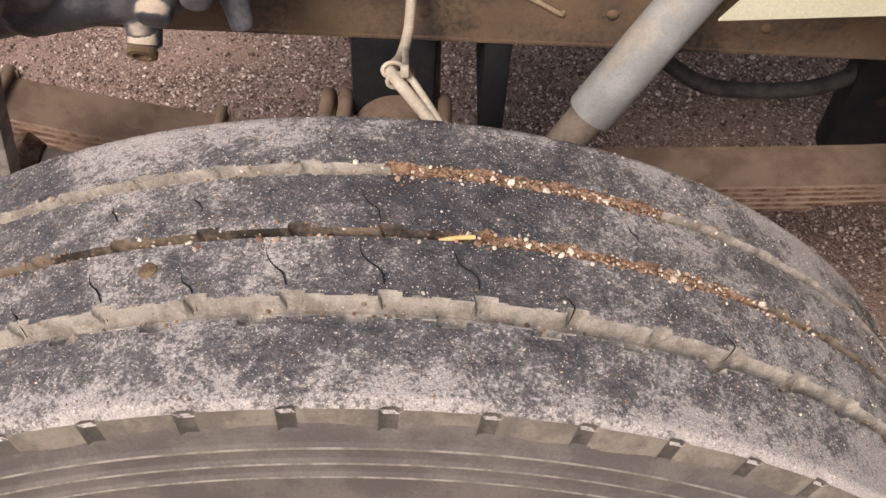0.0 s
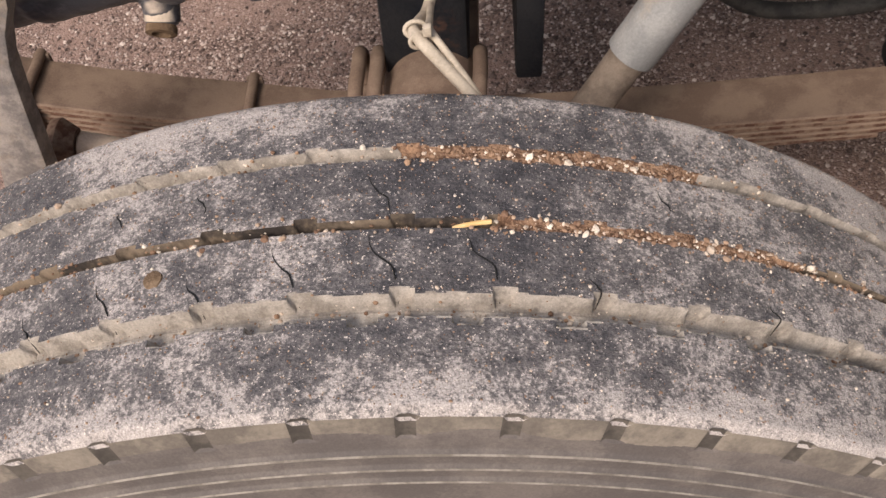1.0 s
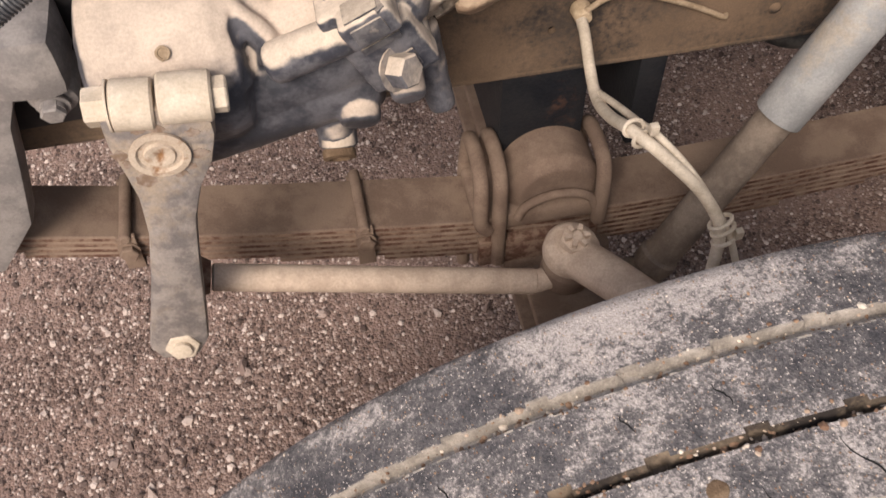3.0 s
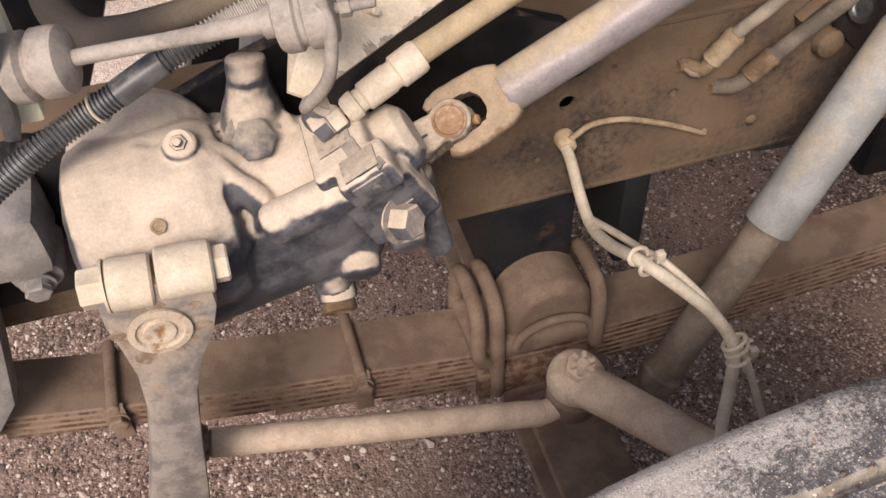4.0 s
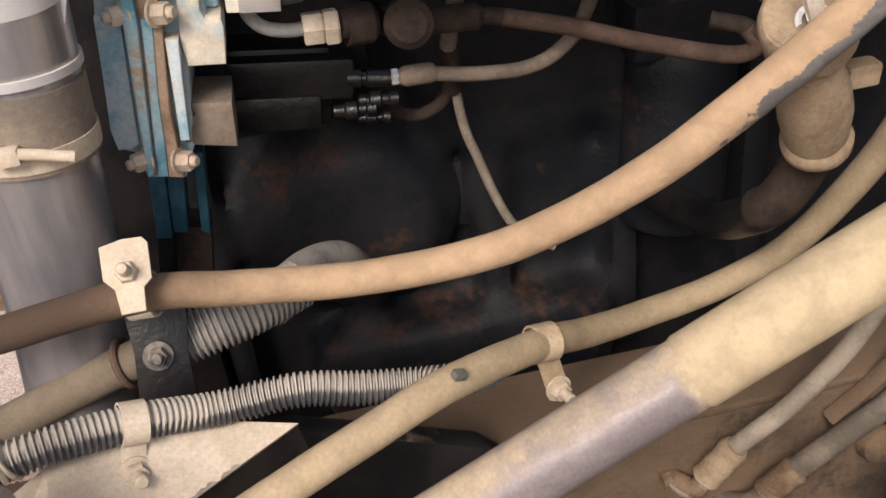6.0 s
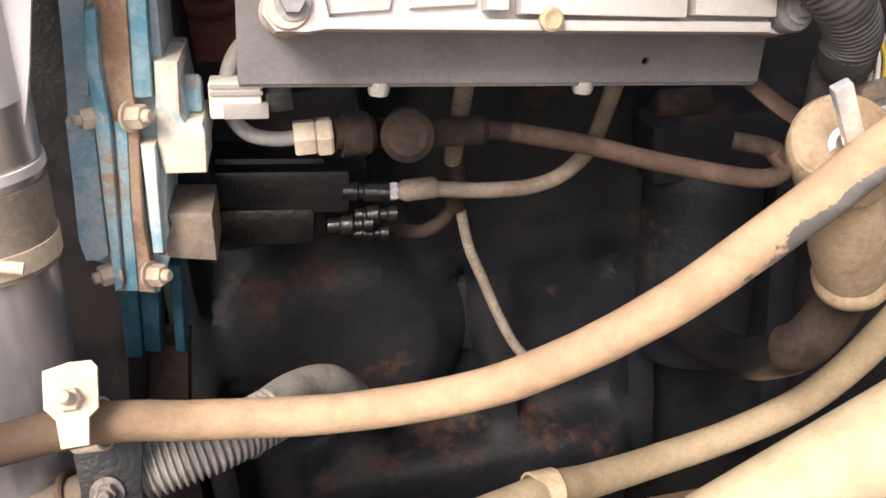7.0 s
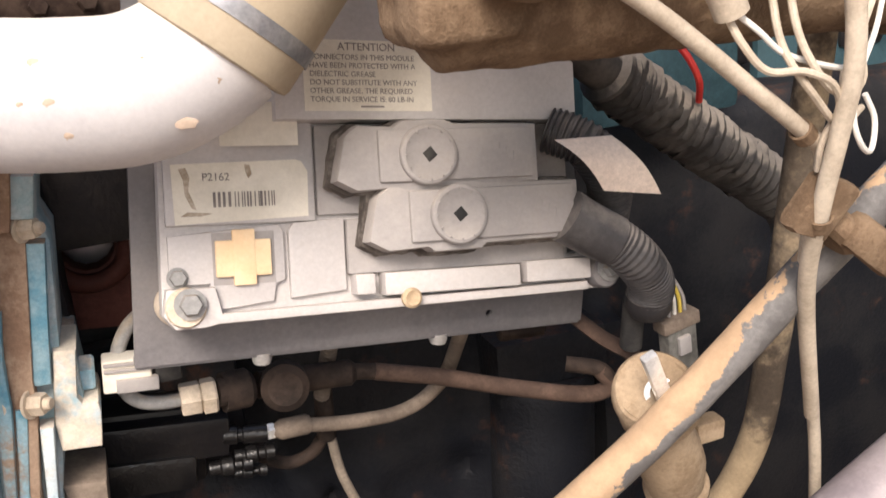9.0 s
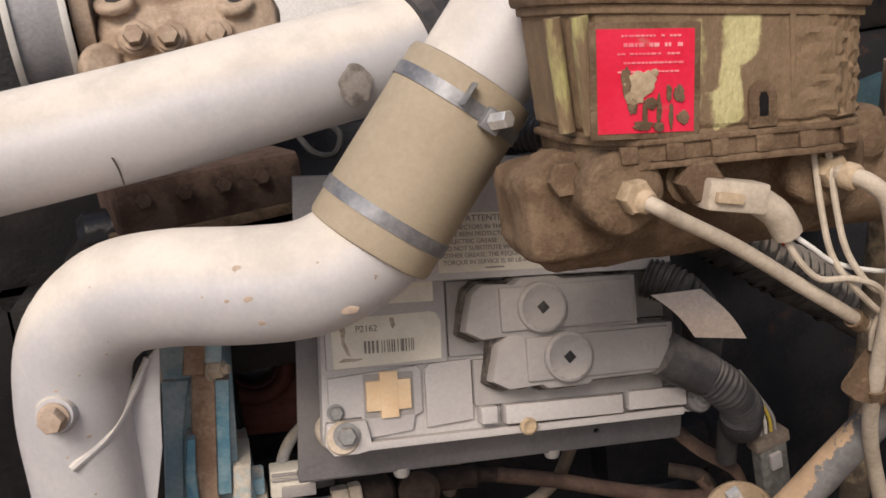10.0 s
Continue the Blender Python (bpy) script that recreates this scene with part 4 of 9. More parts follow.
def build_tyre():
    wheel = thing("wheel_assembly", "worn dusty truck wheel with cracked tire ribs and packed grit", "wheel",
                  Matrix.Translation(TYRE) @ Matrix.Rotation(radians(1.6), 4, "Z"))
    cuts = [0.0605, 0.0055, -0.0460, -0.0975, -0.156]
    for i, (hi, lo) in enumerate(zip(cuts[:-1], cuts[1:])):
        n = int((hi - lo) / 0.0011)
        lats = [hi + (lo - hi) * j / n for j in range(n + 1)]

        def skin(lat, a):
            drop, bed = tread_drop(lat, a)
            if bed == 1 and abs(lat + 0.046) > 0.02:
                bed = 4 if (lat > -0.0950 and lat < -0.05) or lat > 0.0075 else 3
            return TYRE_R - drop, bed
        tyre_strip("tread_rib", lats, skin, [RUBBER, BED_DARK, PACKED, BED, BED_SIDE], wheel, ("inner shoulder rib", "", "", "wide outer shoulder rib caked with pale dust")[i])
    # outer shoulder and sidewall with moulded rings
    prof = []
    for j in range(110):
        d = 0.058 * j / 96 if j < 96 else 0.058 + 0.102 * (j - 95) / 14
        lat = -0.156 - 0.014 * math.sin(min(1, d / 0.10) * math.pi / 2)
        for c in (0.0265, 0.0385, 0.0500, 0.10, 0.135):
            lat -= 0.0028 * math.exp(-((d - c) / 0.0009) ** 2) + 0.0012 * max(0.0, min(1.0, (d - c) / 0.001)) * max(0.0, 1 - max(0.0, d - c) / 0.0115)
        prof.append((lat, TYRE_R - 0.0085 - d))
    bm = bmesh.new()
    rows = []
    for a in angles:
        ph = (a / PITCH + 0.07) % 1
        row = []
        for j, (lat, r) in enumerate(prof):
            inside = min((ph - 0.40) / 0.02, (0.61 - ph) / 0.02, 1.0)
            dent = 0.0017 * max(0.0, inside) if j < 27 else 0.0
            row.append(bm.verts.new(tyre_point(lat + dent, r, a)))
        rows.append(row)
    for k, (r0, r1) in enumerate(zip(rows, rows[1:] + rows[:1])):
        turn = (angles[k] / PITCH + 0.07 + 0.025) % 1
        for i in range(len(prof) - 1):
            f = bm.faces.new((r0[i], r0[i + 1], r1[i + 1], r1[i]))
            depth = TYRE_R - 0.0085 - prof[i][1]
            lip = min((depth - c for c in (0.0265, 0.0385, 0.0500, 0.10, 0.135)), key=abs)
            # slot 3: pale ring crest; slot 2: shade painted below it and in notches
            f.material_index = 3 if -0.0006 < lip < 0.00005 else 2 if 0.00005 < lip < 0.0016 or 0.41 < turn < 0.60 and i < 26 else 1 if i < 20 + 9 * noise.noise(r0[0].co * 25) else 0
    bmesh.ops.recalc_face_normals(bm, faces=bm.faces)
    part("sidewall", bm, [SIDEWALL, BAND, NOTCH, CREST], wheel, "brown dusty outer sidewall with moulded rings")
    inner = [(0.0605 + 0.020 * math.sin(min(1, d / 0.10) * math.pi / 2), TYRE_R - 0.0095 - d) for d in [0.16 * j / 15 for j in range(16)]]
    part("sidewall", ring_lathe(inner), SIDEWALL, wheel)
    part("rim", ring_lathe([(0.06, 0.29), (0.05, 0.27), (-0.02, 0.26), (-0.10, 0.27), (-0.15, 0.285), (-0.155, 0.29)]), M["rod"], wheel)
    part("wheel_disc", ring_lathe([(-0.02, 0.262), (-0.03, 0.2), (-0.06, 0.12), (-0.06, 0.001)]), M["rod"], wheel)
    return wheel


def ring_lathe(profile):
    bm = bmesh.new()
    rows = [[bm.verts.new(tyre_point(lat, r, 2 * math.pi * i / 120)) for lat, r in profile] for i in range(120)]
    for r0, r1 in zip(rows, rows[1:] + rows[:1]):
        for i in range(len(profile) - 1):
            bm.faces.new((r0[i], r0[i + 1], r1[i + 1], r1[i]))
    bmesh.ops.recalc_face_normals(bm, faces=bm.faces)
    return bm


wheel = build_tyre()


def crack(a, lat0, lat1, sway, seed):
    """A crooked dark split across a rib."""
    rng = random.Random(seed)
    pts = []
    for f, drift in ((0, 0), (0.22, 0.10), (0.43, 0.25), (0.55, 0.52), (0.68, 0.82), (0.84, 0.93), (1, 1)):
        lat = lat0 + (lat1 - lat0) * f
        drop, _ = tread_drop(lat, a)
        pts.append(tyre_point(lat, TYRE_R - drop + 0.0002, a + sway * drift + rng.uniform(-0.002, 0.002)))
    return tube(pts, lambda s, t: 0.00042 * math.sin(math.pi * min(1, max(0.08, s / t))) + 0.00012, 5, 0.002, flat=1.0)


for j, far in ((-6, 0.6), (-4, 0.5), (-3, 0.75), (-2, 0.55), (-1, 0.9), (0, 1.0), (1, 1.0), (2, 0.4), (4, 0.35)):
    part("crack", crack(PITCH * j + 0.0375, -0.090, -0.090 + 0.037 * far, -0.032 * far, 100 + j), M["crack"], wheel)
for j, far in ((-5, 0.5), (-3, 0.45), (-2, 0.5), (0, 1.0), (3, 0.5)):
    part("crack", crack(PITCH * j + 0.030, -0.012 - 0.028 * far, -0.012, -0.024 * far, 200 + j), M["crack"], wheel)


def in_groove(g, lo, hi, spread, lift):
    def spot(rng):
        a = rng.uniform(lo, hi)
        lat = g + rng.gauss(0, spread)
        drop, bed = tread_drop(lat, a)
        r = TYRE_R - drop + rng.uniform(-0.001, lift)
        return tyre_point(lat, r, a)
    return spot


for g, lo, hi, count in ((0.0055, 0.03, 0.48, 480), (-0.0460, 0.10, 0.60, 620), (-0.0460, -0.9, 0.1, 420), (0.0055, -0.9, 0.03, 300), (-0.0975, -0.8, 0.8, 260)):
    ob = pebble_heap("grit", GRIT, count, in_groove(g, lo, hi, 0.0030, 0.0012), (0.0004, 0.0017), int(lo * 100) + count)
    ob.parent = wheel
    tagged(ob, "tan and white grit packed in the tread groove", kind="stuff")


def anywhere(rng):
    a, lat = rng.uniform(-1.2, 1.2), rng.uniform(-0.152, 0.058)
    drop, bed = tread_drop(lat, a)
    return tyre_point(lat, TYRE_R - drop + 0.0002, a)


ob = pebble_heap("specks", GRIT, 9000, anywhere, (0.00020, 0.00068), 77)
ob.parent = wheel
tagged(ob, "fine pale grit scattered over the tread", kind="stuff")
straw_m = wheel.matrix_basis
d0 = straw_m @ tyre_point(-0.0490, TYRE_R - 0.001, 0.092)
d1 = straw_m @ tyre_point(-0.0455, TYRE_R + 0.0012, 0.132)
tagged(part("straw", tube([d0, d0.lerp(d1, 0.5) + Vector((0, 0.0005, 0.0006)), d1], 0.0013, 6, 0.006, flat=0.5), M["straw"]), "short golden straw lying in the tire groove", "straw")
mud = lathe([(0, 0), (0.006, 0.0), (0.0055, 0.0012), (0.003, 0.0017), (0, 0.0018)], 18, None, None, 0.15)
spot = straw_m @ tyre_point(-0.0665, TYRE_R - 0.0006, -0.221)
tagged(part("mud_spot", mud, M["brown"], None, at=axes_to(spot, straw_m.to_3x3() @ tyre_point(0, 1, -0.221))), "round pinkish dried mud spot on the tire", "mud")


# ---- frame rail ----
def build_rail():
    rail = thing("frame_rail", "long steel frame rail coated in brown dust, black paint showing", "frame rail", (0.65, 1.057, 0.86))
    inv = rail.matrix_basis.inverted()
    m = Matrix(((1, 0, 0, 0), (0, 0, 1, 1.057), (0, 1, 0, 0), (0, 0, 0, 1)))
    holes = [(0.12, 0.868, 0.006), (-0.004, 0.885, 0.010), (0.045, 0.92, 0.003), (0.02, 0.86, 0.004), (-0.036, 0.815, 0.005), (0.55, 0.9, 0.012)]
    part("web", slab([(-0.78, 0.758), (2.6, 0.758), (2.6, 0.959), (-0.78, 0.959)], 0.008, holes, 0.0, inv @ m), M["rail"], rail)
    for z in (0.754, 0.963):
        part("flange", box(3.38, 0.083, 0.008, 0.0025, inv @ Matrix.Translation((0.91, 1.0985, z))), M["rail"], rail)
    for i, (x, z) in enumerate(((0.23, 0.80), (0.42, 0.79))):
        part("rivet", lathe([(0, 0.004), (0.004, 0.0035), (0.0075, 0.001), (0.008, 0), (0, -0.001)][::-1], 14, inv @ axes_to((x, 1.057, z), (0, -1, 0))), M["rail"], rail)
    under = thing("crossmember_frame", "shaded frame with crossmembers under the engine", "crossmember", (0.0, 1.5, 0.6))
    ui = under.matrix_basis.inverted()
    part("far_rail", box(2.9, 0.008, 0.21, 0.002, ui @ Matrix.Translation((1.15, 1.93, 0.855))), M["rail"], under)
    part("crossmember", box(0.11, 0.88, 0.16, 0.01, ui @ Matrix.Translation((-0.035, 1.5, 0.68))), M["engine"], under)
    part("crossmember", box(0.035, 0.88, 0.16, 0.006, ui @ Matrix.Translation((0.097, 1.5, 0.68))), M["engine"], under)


build_rail()

# ---- leaf spring ----
ARCH = [(-1.15, 0.80), (-0.63, 0.668), (-0.45, 0.622), (-0.28, 0.592), (-0.1, 0.560), (0.05, 0.551), (0.25, 0.559), (0.45, 0.571), (0.65, 0.588), (1.15, 0.66)]


def arch(x):
    for (x0, z0), (x1, z1) in zip(ARCH[:-1], ARCH[1:]):
        if x <= x1:
            f = (x - x0) / (x1 - x0)
            return z0 + (z1 - z0) * f
    return ARCH[-1][1]


def smooth_arch(x):
    return sum(arch(x + d) for d in (-0.08, -0.04, 0, 0.04, 0.08)) / 5


def build_spring():
    spring = thing("leaf_spring", "dirt-caked multi-leaf steel spring pack on the axle", "leaf spring", (0, 1.04, 0.5))
    inv = Matrix.Translation((0, -1.04, -0.5))
    ends = [(-1.1, 1.1), (-1.0, 1.0), (-0.82, 0.85), (-0.66, 0.7), (-0.52, 0.55), (-0.38, 0.42), (-0.25, 0.3)]
    for i, (lo, hi) in enumerate(ends):
        bm = bmesh.new()
        n = int((hi - lo) / 0.04)
        rings = []
        for j in range(n + 1):
            x = lo + (hi - lo) * j / n
            z1 = smooth_arch(x) - 0.0105 * i
            z0 = z1 - 0.0092
            half = 0.040 if i == 0 else 0.0385 + 0.0006 * math.sin(i * 7)
            ring = [bm.verts.new(inv @ Vector(p)) for p in ((x, 1.04 - half, z0 + 0.002), (x, 1.04 - half, z1 - 0.002), (x, 1.04 - half + 0.002, z1), (x, 1.04 + half, z1), (x, 1.04 + half, z0), (x, 1.04 - half + 0.002, z0))]
            rings.append(ring)
        for r0, r1 in zip(rings[:-1], rings[1:]):
            for k in range(6):
                f = bm.faces.new((r0[k], r0[(k + 1) % 6], r1[(k + 1) % 6], r1[k]))
                f.material_index = 1 if k == 0 else 0
        bm.faces.new(rings[0])
        bm.faces.new(rings[-1][::-1])
        bmesh.ops.recalc_face_normals(bm, faces=bm.faces)
        part("leaf", roughen(bm, 0.0006, 40), [M["spring"], M["leaf_side"]], spring)
    for x, deep in ((-0.272, 0.058), (-0.545, 0.045)):
        z = smooth_arch(x)
        bm = bmesh.new()
        box(0.022, 0.006, deep + 0.014, 0.0015, inv @ Matrix.Translation((x, 0.9965, z - deep / 2)), bm)
        box(0.022, 0.006, deep + 0.014, 0.0015, inv @ Matrix.Translation((x, 1.0835, z - deep / 2)), bm)
        box(0.022, 0.088, 0.005, 0.0015, inv @ Matrix.Translation((x, 1.04, z - deep - 0.002)), bm)
        clip = part("rebound_clip", bm, M["spring"], spring)
        part("spacer_bolt", rod(0.007, 0.100, 0.002, 14, inv @ axes_to((x, 0.990, z + 0.006), (0, 1, 0))), M["spring"], spring)
        part("bolt_head", hexagon(0.0115, 0.008, inv @ axes_to((x, 0.9925, z - 0.014), (0, -1, 0)), None, 0.013), M["spring"], spring)


build_spring()


def build_clamp():
    c = thing("spring_clamp", "dusty axle clamp pad with doubled U-bolts over the spring", "spring clamp", (-0.048, 1.04, 0.552))
    inv = Matrix.Translation((0.02, -1.04, -0.552))
    bm = bmesh.new()
    box(0.17, 0.095, 0.03, 0.008, inv @ Matrix.Translation((-0.02, 1.04, 0.565)), bm)
    rod(0.060, 0.088, 0.012, 28, inv @ axes_to((0.0, 0.998, 0.598), (0, 1, 0)), bm)
    box(0.12, 0.075, 0.06, 0.012, inv @ Matrix.Translation((-0.005, 1.045, 0.59)), bm)
    part("pad", union(bm, 0.0035, 3), M["spring"], c)
    for x, foot in ((-0.098, 0.560), (-0.074, 0.49), (0.058, 0.545)):
        top = 0.645 if x < 0 else 0.64
        pts = [(x + (0.010 if foot > 0.55 else 0.0), 0.990, foot), (x, 0.990, max(foot + 0.015, 0.54)), (x, 0.992, top - 0.030), (x + 0.002, 1.006, top - 0.004), (x + 0.004, 1.04, top), (x + 0.004, 1.075, top - 0.004), (x + 0.004, 1.09, top - 0.03), (x, 1.092, 0.54), (x, 1.092, 0.36)]
        part("u_bolt", tube([inv @ Vector(p) for p in pts], 0.0098, 14, 0.01), M["spring"], c)
    part("side_plate", box(0.16, 0.014, 0.05, 0.004, inv @ Matrix.Translation((-0.02, 0.994, 0.51))), M["leaf_side"], c)
    part("arch_rib", tube([inv @ Vector((0.0 + 0.05 * math.cos(t), 0.990, 0.575 + 0.035 * math.sin(t))) for t in [math.pi * i / 8 for i in range(9)]], 0.006, 10, 0.008), M["spring"], c)


build_clamp()
axle = thing("front_axle", "dusty forged front axle beam", "axle", (-0.02, 1.25, 0.415))
axi = axle.matrix_basis.inverted()
part("beam", box(0.05, 1.5, 0.11, 0.012, axi @ Matrix.Translation((-0.02, 1.25, 0.415))), M["spring"], axle)
for z in (0.365, 0.462):
    part("beam_flange", box(0.10, 1.5, 0.018, 0.006, axi @ Matrix.Translation((-0.02, 1.25, z))), M["spring"], axle)
part("spring_pad", box(0.15, 0.11, 0.03, 0.008, axi @ Matrix.Translation((-0.02, 1.04, 0.475))), M["spring"], axle)
tagged(part("knuckle", lathe([(0, 0), (0.07, 0), (0.085, 0.02), (0.085, 0.09), (0.06, 0.12), (0, 0.12)], 24, axes_to((-0.02, 0.66, 0.47), (0, 0, 1))), M["spring"]), "dusty steering knuckle behind the tire", "knuckle")


# ---- steering linkage ----
def build_drag_link():
    d = thing("drag_link", "dust-coated steel drag link tube with ball ends", "drag link", (-0.25, 0.925, 0.58))
    inv = d.matrix_basis.inverted()
    p, q = Vector((-0.448, 0.912, 0.662)), Vector((-0.082, 0.892, 0.574))
    m, n = between(p, q)
    part("tube", rod(0.0157, n, 0.002, 24, inv @ m), M["rod"], d)
    part("boot", lathe([(0, 0), (0.024, 0), (0.027, 0.01), (0.018, 0.03), (0, 0.03)], 20, inv @ axes_to(p + Vector((-0.03, 0, 0.01)), q - p)), M["leaf_side"], d, "brown dirt-caked rubber boot")
    part("neck", tube([inv @ v for v in (q - (q - p) * 0.06, q, q + Vector((0.018, 0.002, 0.000)), Vector((-0.040, 0.900, 0.572)))], lambda a, b: 0.0152 - 0.002 * a / b, 18, 0.004), M["rod"], d)
    part("socket", lathe([(0, -0.03), (0.022, -0.025), (0.032, -0.005), (0.032, 0.02), (0.02, 0.035), (0, 0.037)], 22, inv @ axes_to((-0.040, 0.902, 0.572), (0.05, -0.1, 1))), M["spring"], d)


def build_steering_arm():
    s = thing("steering_linkage", "dusty forged steering arm with a castle nut", "steering linkage", (0.0, 0.9, 0.6))
    inv = s.matrix_basis.inverted()
    eye, tip = Vector((-0.038, 0.901, 0.612)), Vector((0.055, 0.69, 0.69))
    bm = bmesh.new()
    lathe([(0, -0.018), (0.028, -0.018), (0.034, -0.008), (0.034, 0.010), (0.028, 0.018), (0, 0.018)], 24, axes_to(eye, (0.05, -0.2, 1)), bm)
    pts = [eye + Vector((0.005, -0.01, 0)), eye.lerp(tip, 0.35), eye.lerp(tip, 0.7), tip, Vector((0.03, 0.64, 0.66)), Vector((0, 0.6, 0.55))]
    tube(pts, lambda a, b: 0.026 - 0.004 * min(1, a / b * 2), 16, 0.01, bm)
    bm = union(bm, 0.004, 3)
    bmesh.ops.transform(bm, matrix=inv, verts=bm.verts)
    part("arm", bm, M["rod"], s)
    nut = bmesh.new()
    up = Vector((0.05, -0.2, 1))
    hexagon(0.0185, 0.016, inv @ axes_to(eye + up * 0.017, up), nut, 0.021)
    for i in range(6):
        a = math.pi / 3 * i
        m = inv @ axes_to(eye + up * 0.034, up) @ Matrix.Translation((0.011 * math.cos(a), 0.011 * math.sin(a), 0.003))
        box(0.008, 0.006, 0.010, 0.0015, m @ Matrix.Rotation(a, 4, "Z"), nut)
    rod(0.008, 0.022, 0.002, 12, inv @ axes_to(eye + up * 0.018, up), nut)
    part("castle_nut", nut, M["rod"], s, "caked castle nut")


build_drag_link()
build_steering_arm()


def build_gear():
    g = thing("steering_gear", "black cast steering gearbox with cream dust and bolts", "steering gear", (-0.37, 0.96, 0.98))
    inv = g.matrix_basis.inverted()
    axis = Vector((0.885, -0.02, 0.465)).normalized()
    bm = bmesh.new()

    def lump(p, q, r0, r1, e=0.012, target=None):
        m, n = between(p, q)
        lathe([(0, 0), (r0 - e, 0), (r0 - e * 0.3, e * 0.3), (r0, e), (r1, n - e), (r1 - e * 0.3, n - e * 0.3), (r1 - e, n), (0, n)], 32, inv @ m, bm if target is None else target)

    # domed sector housing, cylinder along the shaft, neck and bosses
    lump((-0.487, 0.945, 0.948), (-0.355, 0.945, 0.952), 0.082, 0.080, 0.022)
    lump((-0.425, 0.882, 0.962), (-0.425, 1.05, 0.965), 0.054, 0.068, 0.030)
    lump((-0.475, 0.958, 0.880), (-0.228, 0.945, 0.972), 0.066, 0.060)
    box(0.15, 0.11, 0.12, 0.025, inv @ Matrix.Translation((-0.42, 0.99, 0.93)), bm)
    box(0.09, 0.075, 0.06, 0.02, inv @ Matrix.Translation((-0.325, 0.955, 0.972)) @ Euler((0.5, -0.3, 0)).to_matrix().to_4x4(), bm)
    lump((-0.3225, 0.998, 1.064), (-0.325, 0.985, 1.040), 0.0175, 0.0175, 0.005)
    lump((-0.324, 0.990, 1.048), (-0.329, 0.978, 0.985), 0.0175, 0.036, 0.004)
    lump((-0.331, 0.956, 1.005), (-0.331, 0.985, 0.975), 0.025, 0.030, 0.004)
    lump((-0.388, 0.948, 1.012), (-0.388, 0.932, 1.040), 0.019, 0.014, 0.004)

    # curved ridges between the adjuster and the bolt, with hollows beside them
    tube([inv @ Vector(p) for p in ((-0.376, 0.934, 1.018), (-0.361, 0.922, 1.007), (-0.347, 0.914, 0.993), (-0.336, 0.906, 0.980), (-0.334, 0.896, 0.965))], 0.0125, 12, 0.005, bm)
    tube([inv @ Vector(p) for p in ((-0.380, 0.940, 1.018), (-0.364, 0.942, 1.010), (-0.346, 0.940, 0.995), (-0.326, 0.933, 0.983))], 0.0135, 12, 0.005, bm)
    tube([inv @ Vector(p) for p in ((-0.395, 0.931, 1.014), (-0.384, 0.912, 1.000), (-0.374, 0.898, 0.977), (-0.366, 0.888, 0.952))], lambda s, t: 0.014 + 0.003 * s / t, 12, 0.005, bm)
    lump((-0.43, 0.942, 0.882), (-0.245, 0.938, 0.925), 0.052, 0.048, 0.012)
    # mounting lugs under the valve end
    lump((-0.268, 0.885, 0.890), (-0.262, 0.96, 0.93), 0.019, 0.024, 0.005)
    lump((-0.222, 0.885, 0.912), (-0.222, 0.95, 0.945), 0.016, 0.020, 0.005)
    lump((-0.185, 0.920, 0.860), (-0.205, 0.945, 0.945), 0.013, 0.020, 0.004)
    lump((-0.290, 0.910, 0.85), (-0.290, 0.94, 0.90), 0.018, 0.024, 0.004)
    # bare patches; those in hollows and beside ridges darken them as painted shade
    spots = (((-0.360, 0.901, 1.000), (-0.345, 0.899, 0.984), 0.016, 0.75, 0.003), ((-0.366, 0.926, 1.022), (-0.344, 0.920, 1.003), 0.010, 0.6, 0.002),
             ((-0.358, 0.972, 1.012), (-0.349, 0.950, 0.998), 0.016, 0.6, 0.001), ((-0.349, 0.948, 0.998), (-0.318, 0.944, 1.000), 0.014, 0.55, 0.0),
             ((-0.346, 0.985, 1.036), (-0.346, 0.978, 1.015), 0.011, 0.5, 0.0), ((-0.303, 0.980, 1.035), (-0.298, 0.972, 1.010), 0.018, 0.6, 0.0),
             ((-0.419, 0.955, 1.030), (-0.408, 0.947, 1.033), 0.0085, 1.0, 0.001), ((-0.490, 0.900, 0.985), (-0.480, 0.890, 0.955), 0.030, 0.55, 0.0),
             ((-0.350, 0.876, 0.955), (-0.260, 0.885, 0.955), 0.030, 1.0, 0.0), ((-0.345, 0.885, 0.972), (-0.335, 0.89, 0.96), 0.02, 0.7, 0.002), ((-0.417, 0.881, 1.0075), (-0.417, 0.881, 1.0075), 0.007, 0.0, 0.004))
    cast = roughen(union(bm, 0.0024, 2), 0.0006, 60)
    part("housing", wear_or_shade(cast, g.matrix_basis, spots), M["gear"], g)
    # valve body: a stack of square-edged blocks across the shaft
    vm = inv @ axes_to(Vector((-0.247, 0.920, 0.992)), axis, (0, -1, 0))
    vb = bmesh.new()
    box(0.088, 0.098, 0.052, 0.006, vm @ Matrix.Translation((0.004, 0.002, -0.004)), vb)
    box(0.030, 0.060, 0.060, 0.005, vm @ Matrix.Translation((0.030, 0.022, 0.004)), vb)
    box(0.052, 0.026, 0.052, 0.005, vm @ Matrix.Translation((0.0, 0.046, 0.004)), vb)
    box(0.034, 0.028, 0.046, 0.005, vm @ Matrix.Translation((0.052, -0.032, 0.010)), vb)
    lathe([(0, 0), (0.030, 0), (0.030, 0.02), (0.02, 0.028), (0, 0.028)], 24, vm @ Matrix.Translation((0.0, 0, 0.02)), vb)
    part("valve_body", roughen(union(vb, 0.002, 1), 0.0004, 80), M["gear_valve"], g)
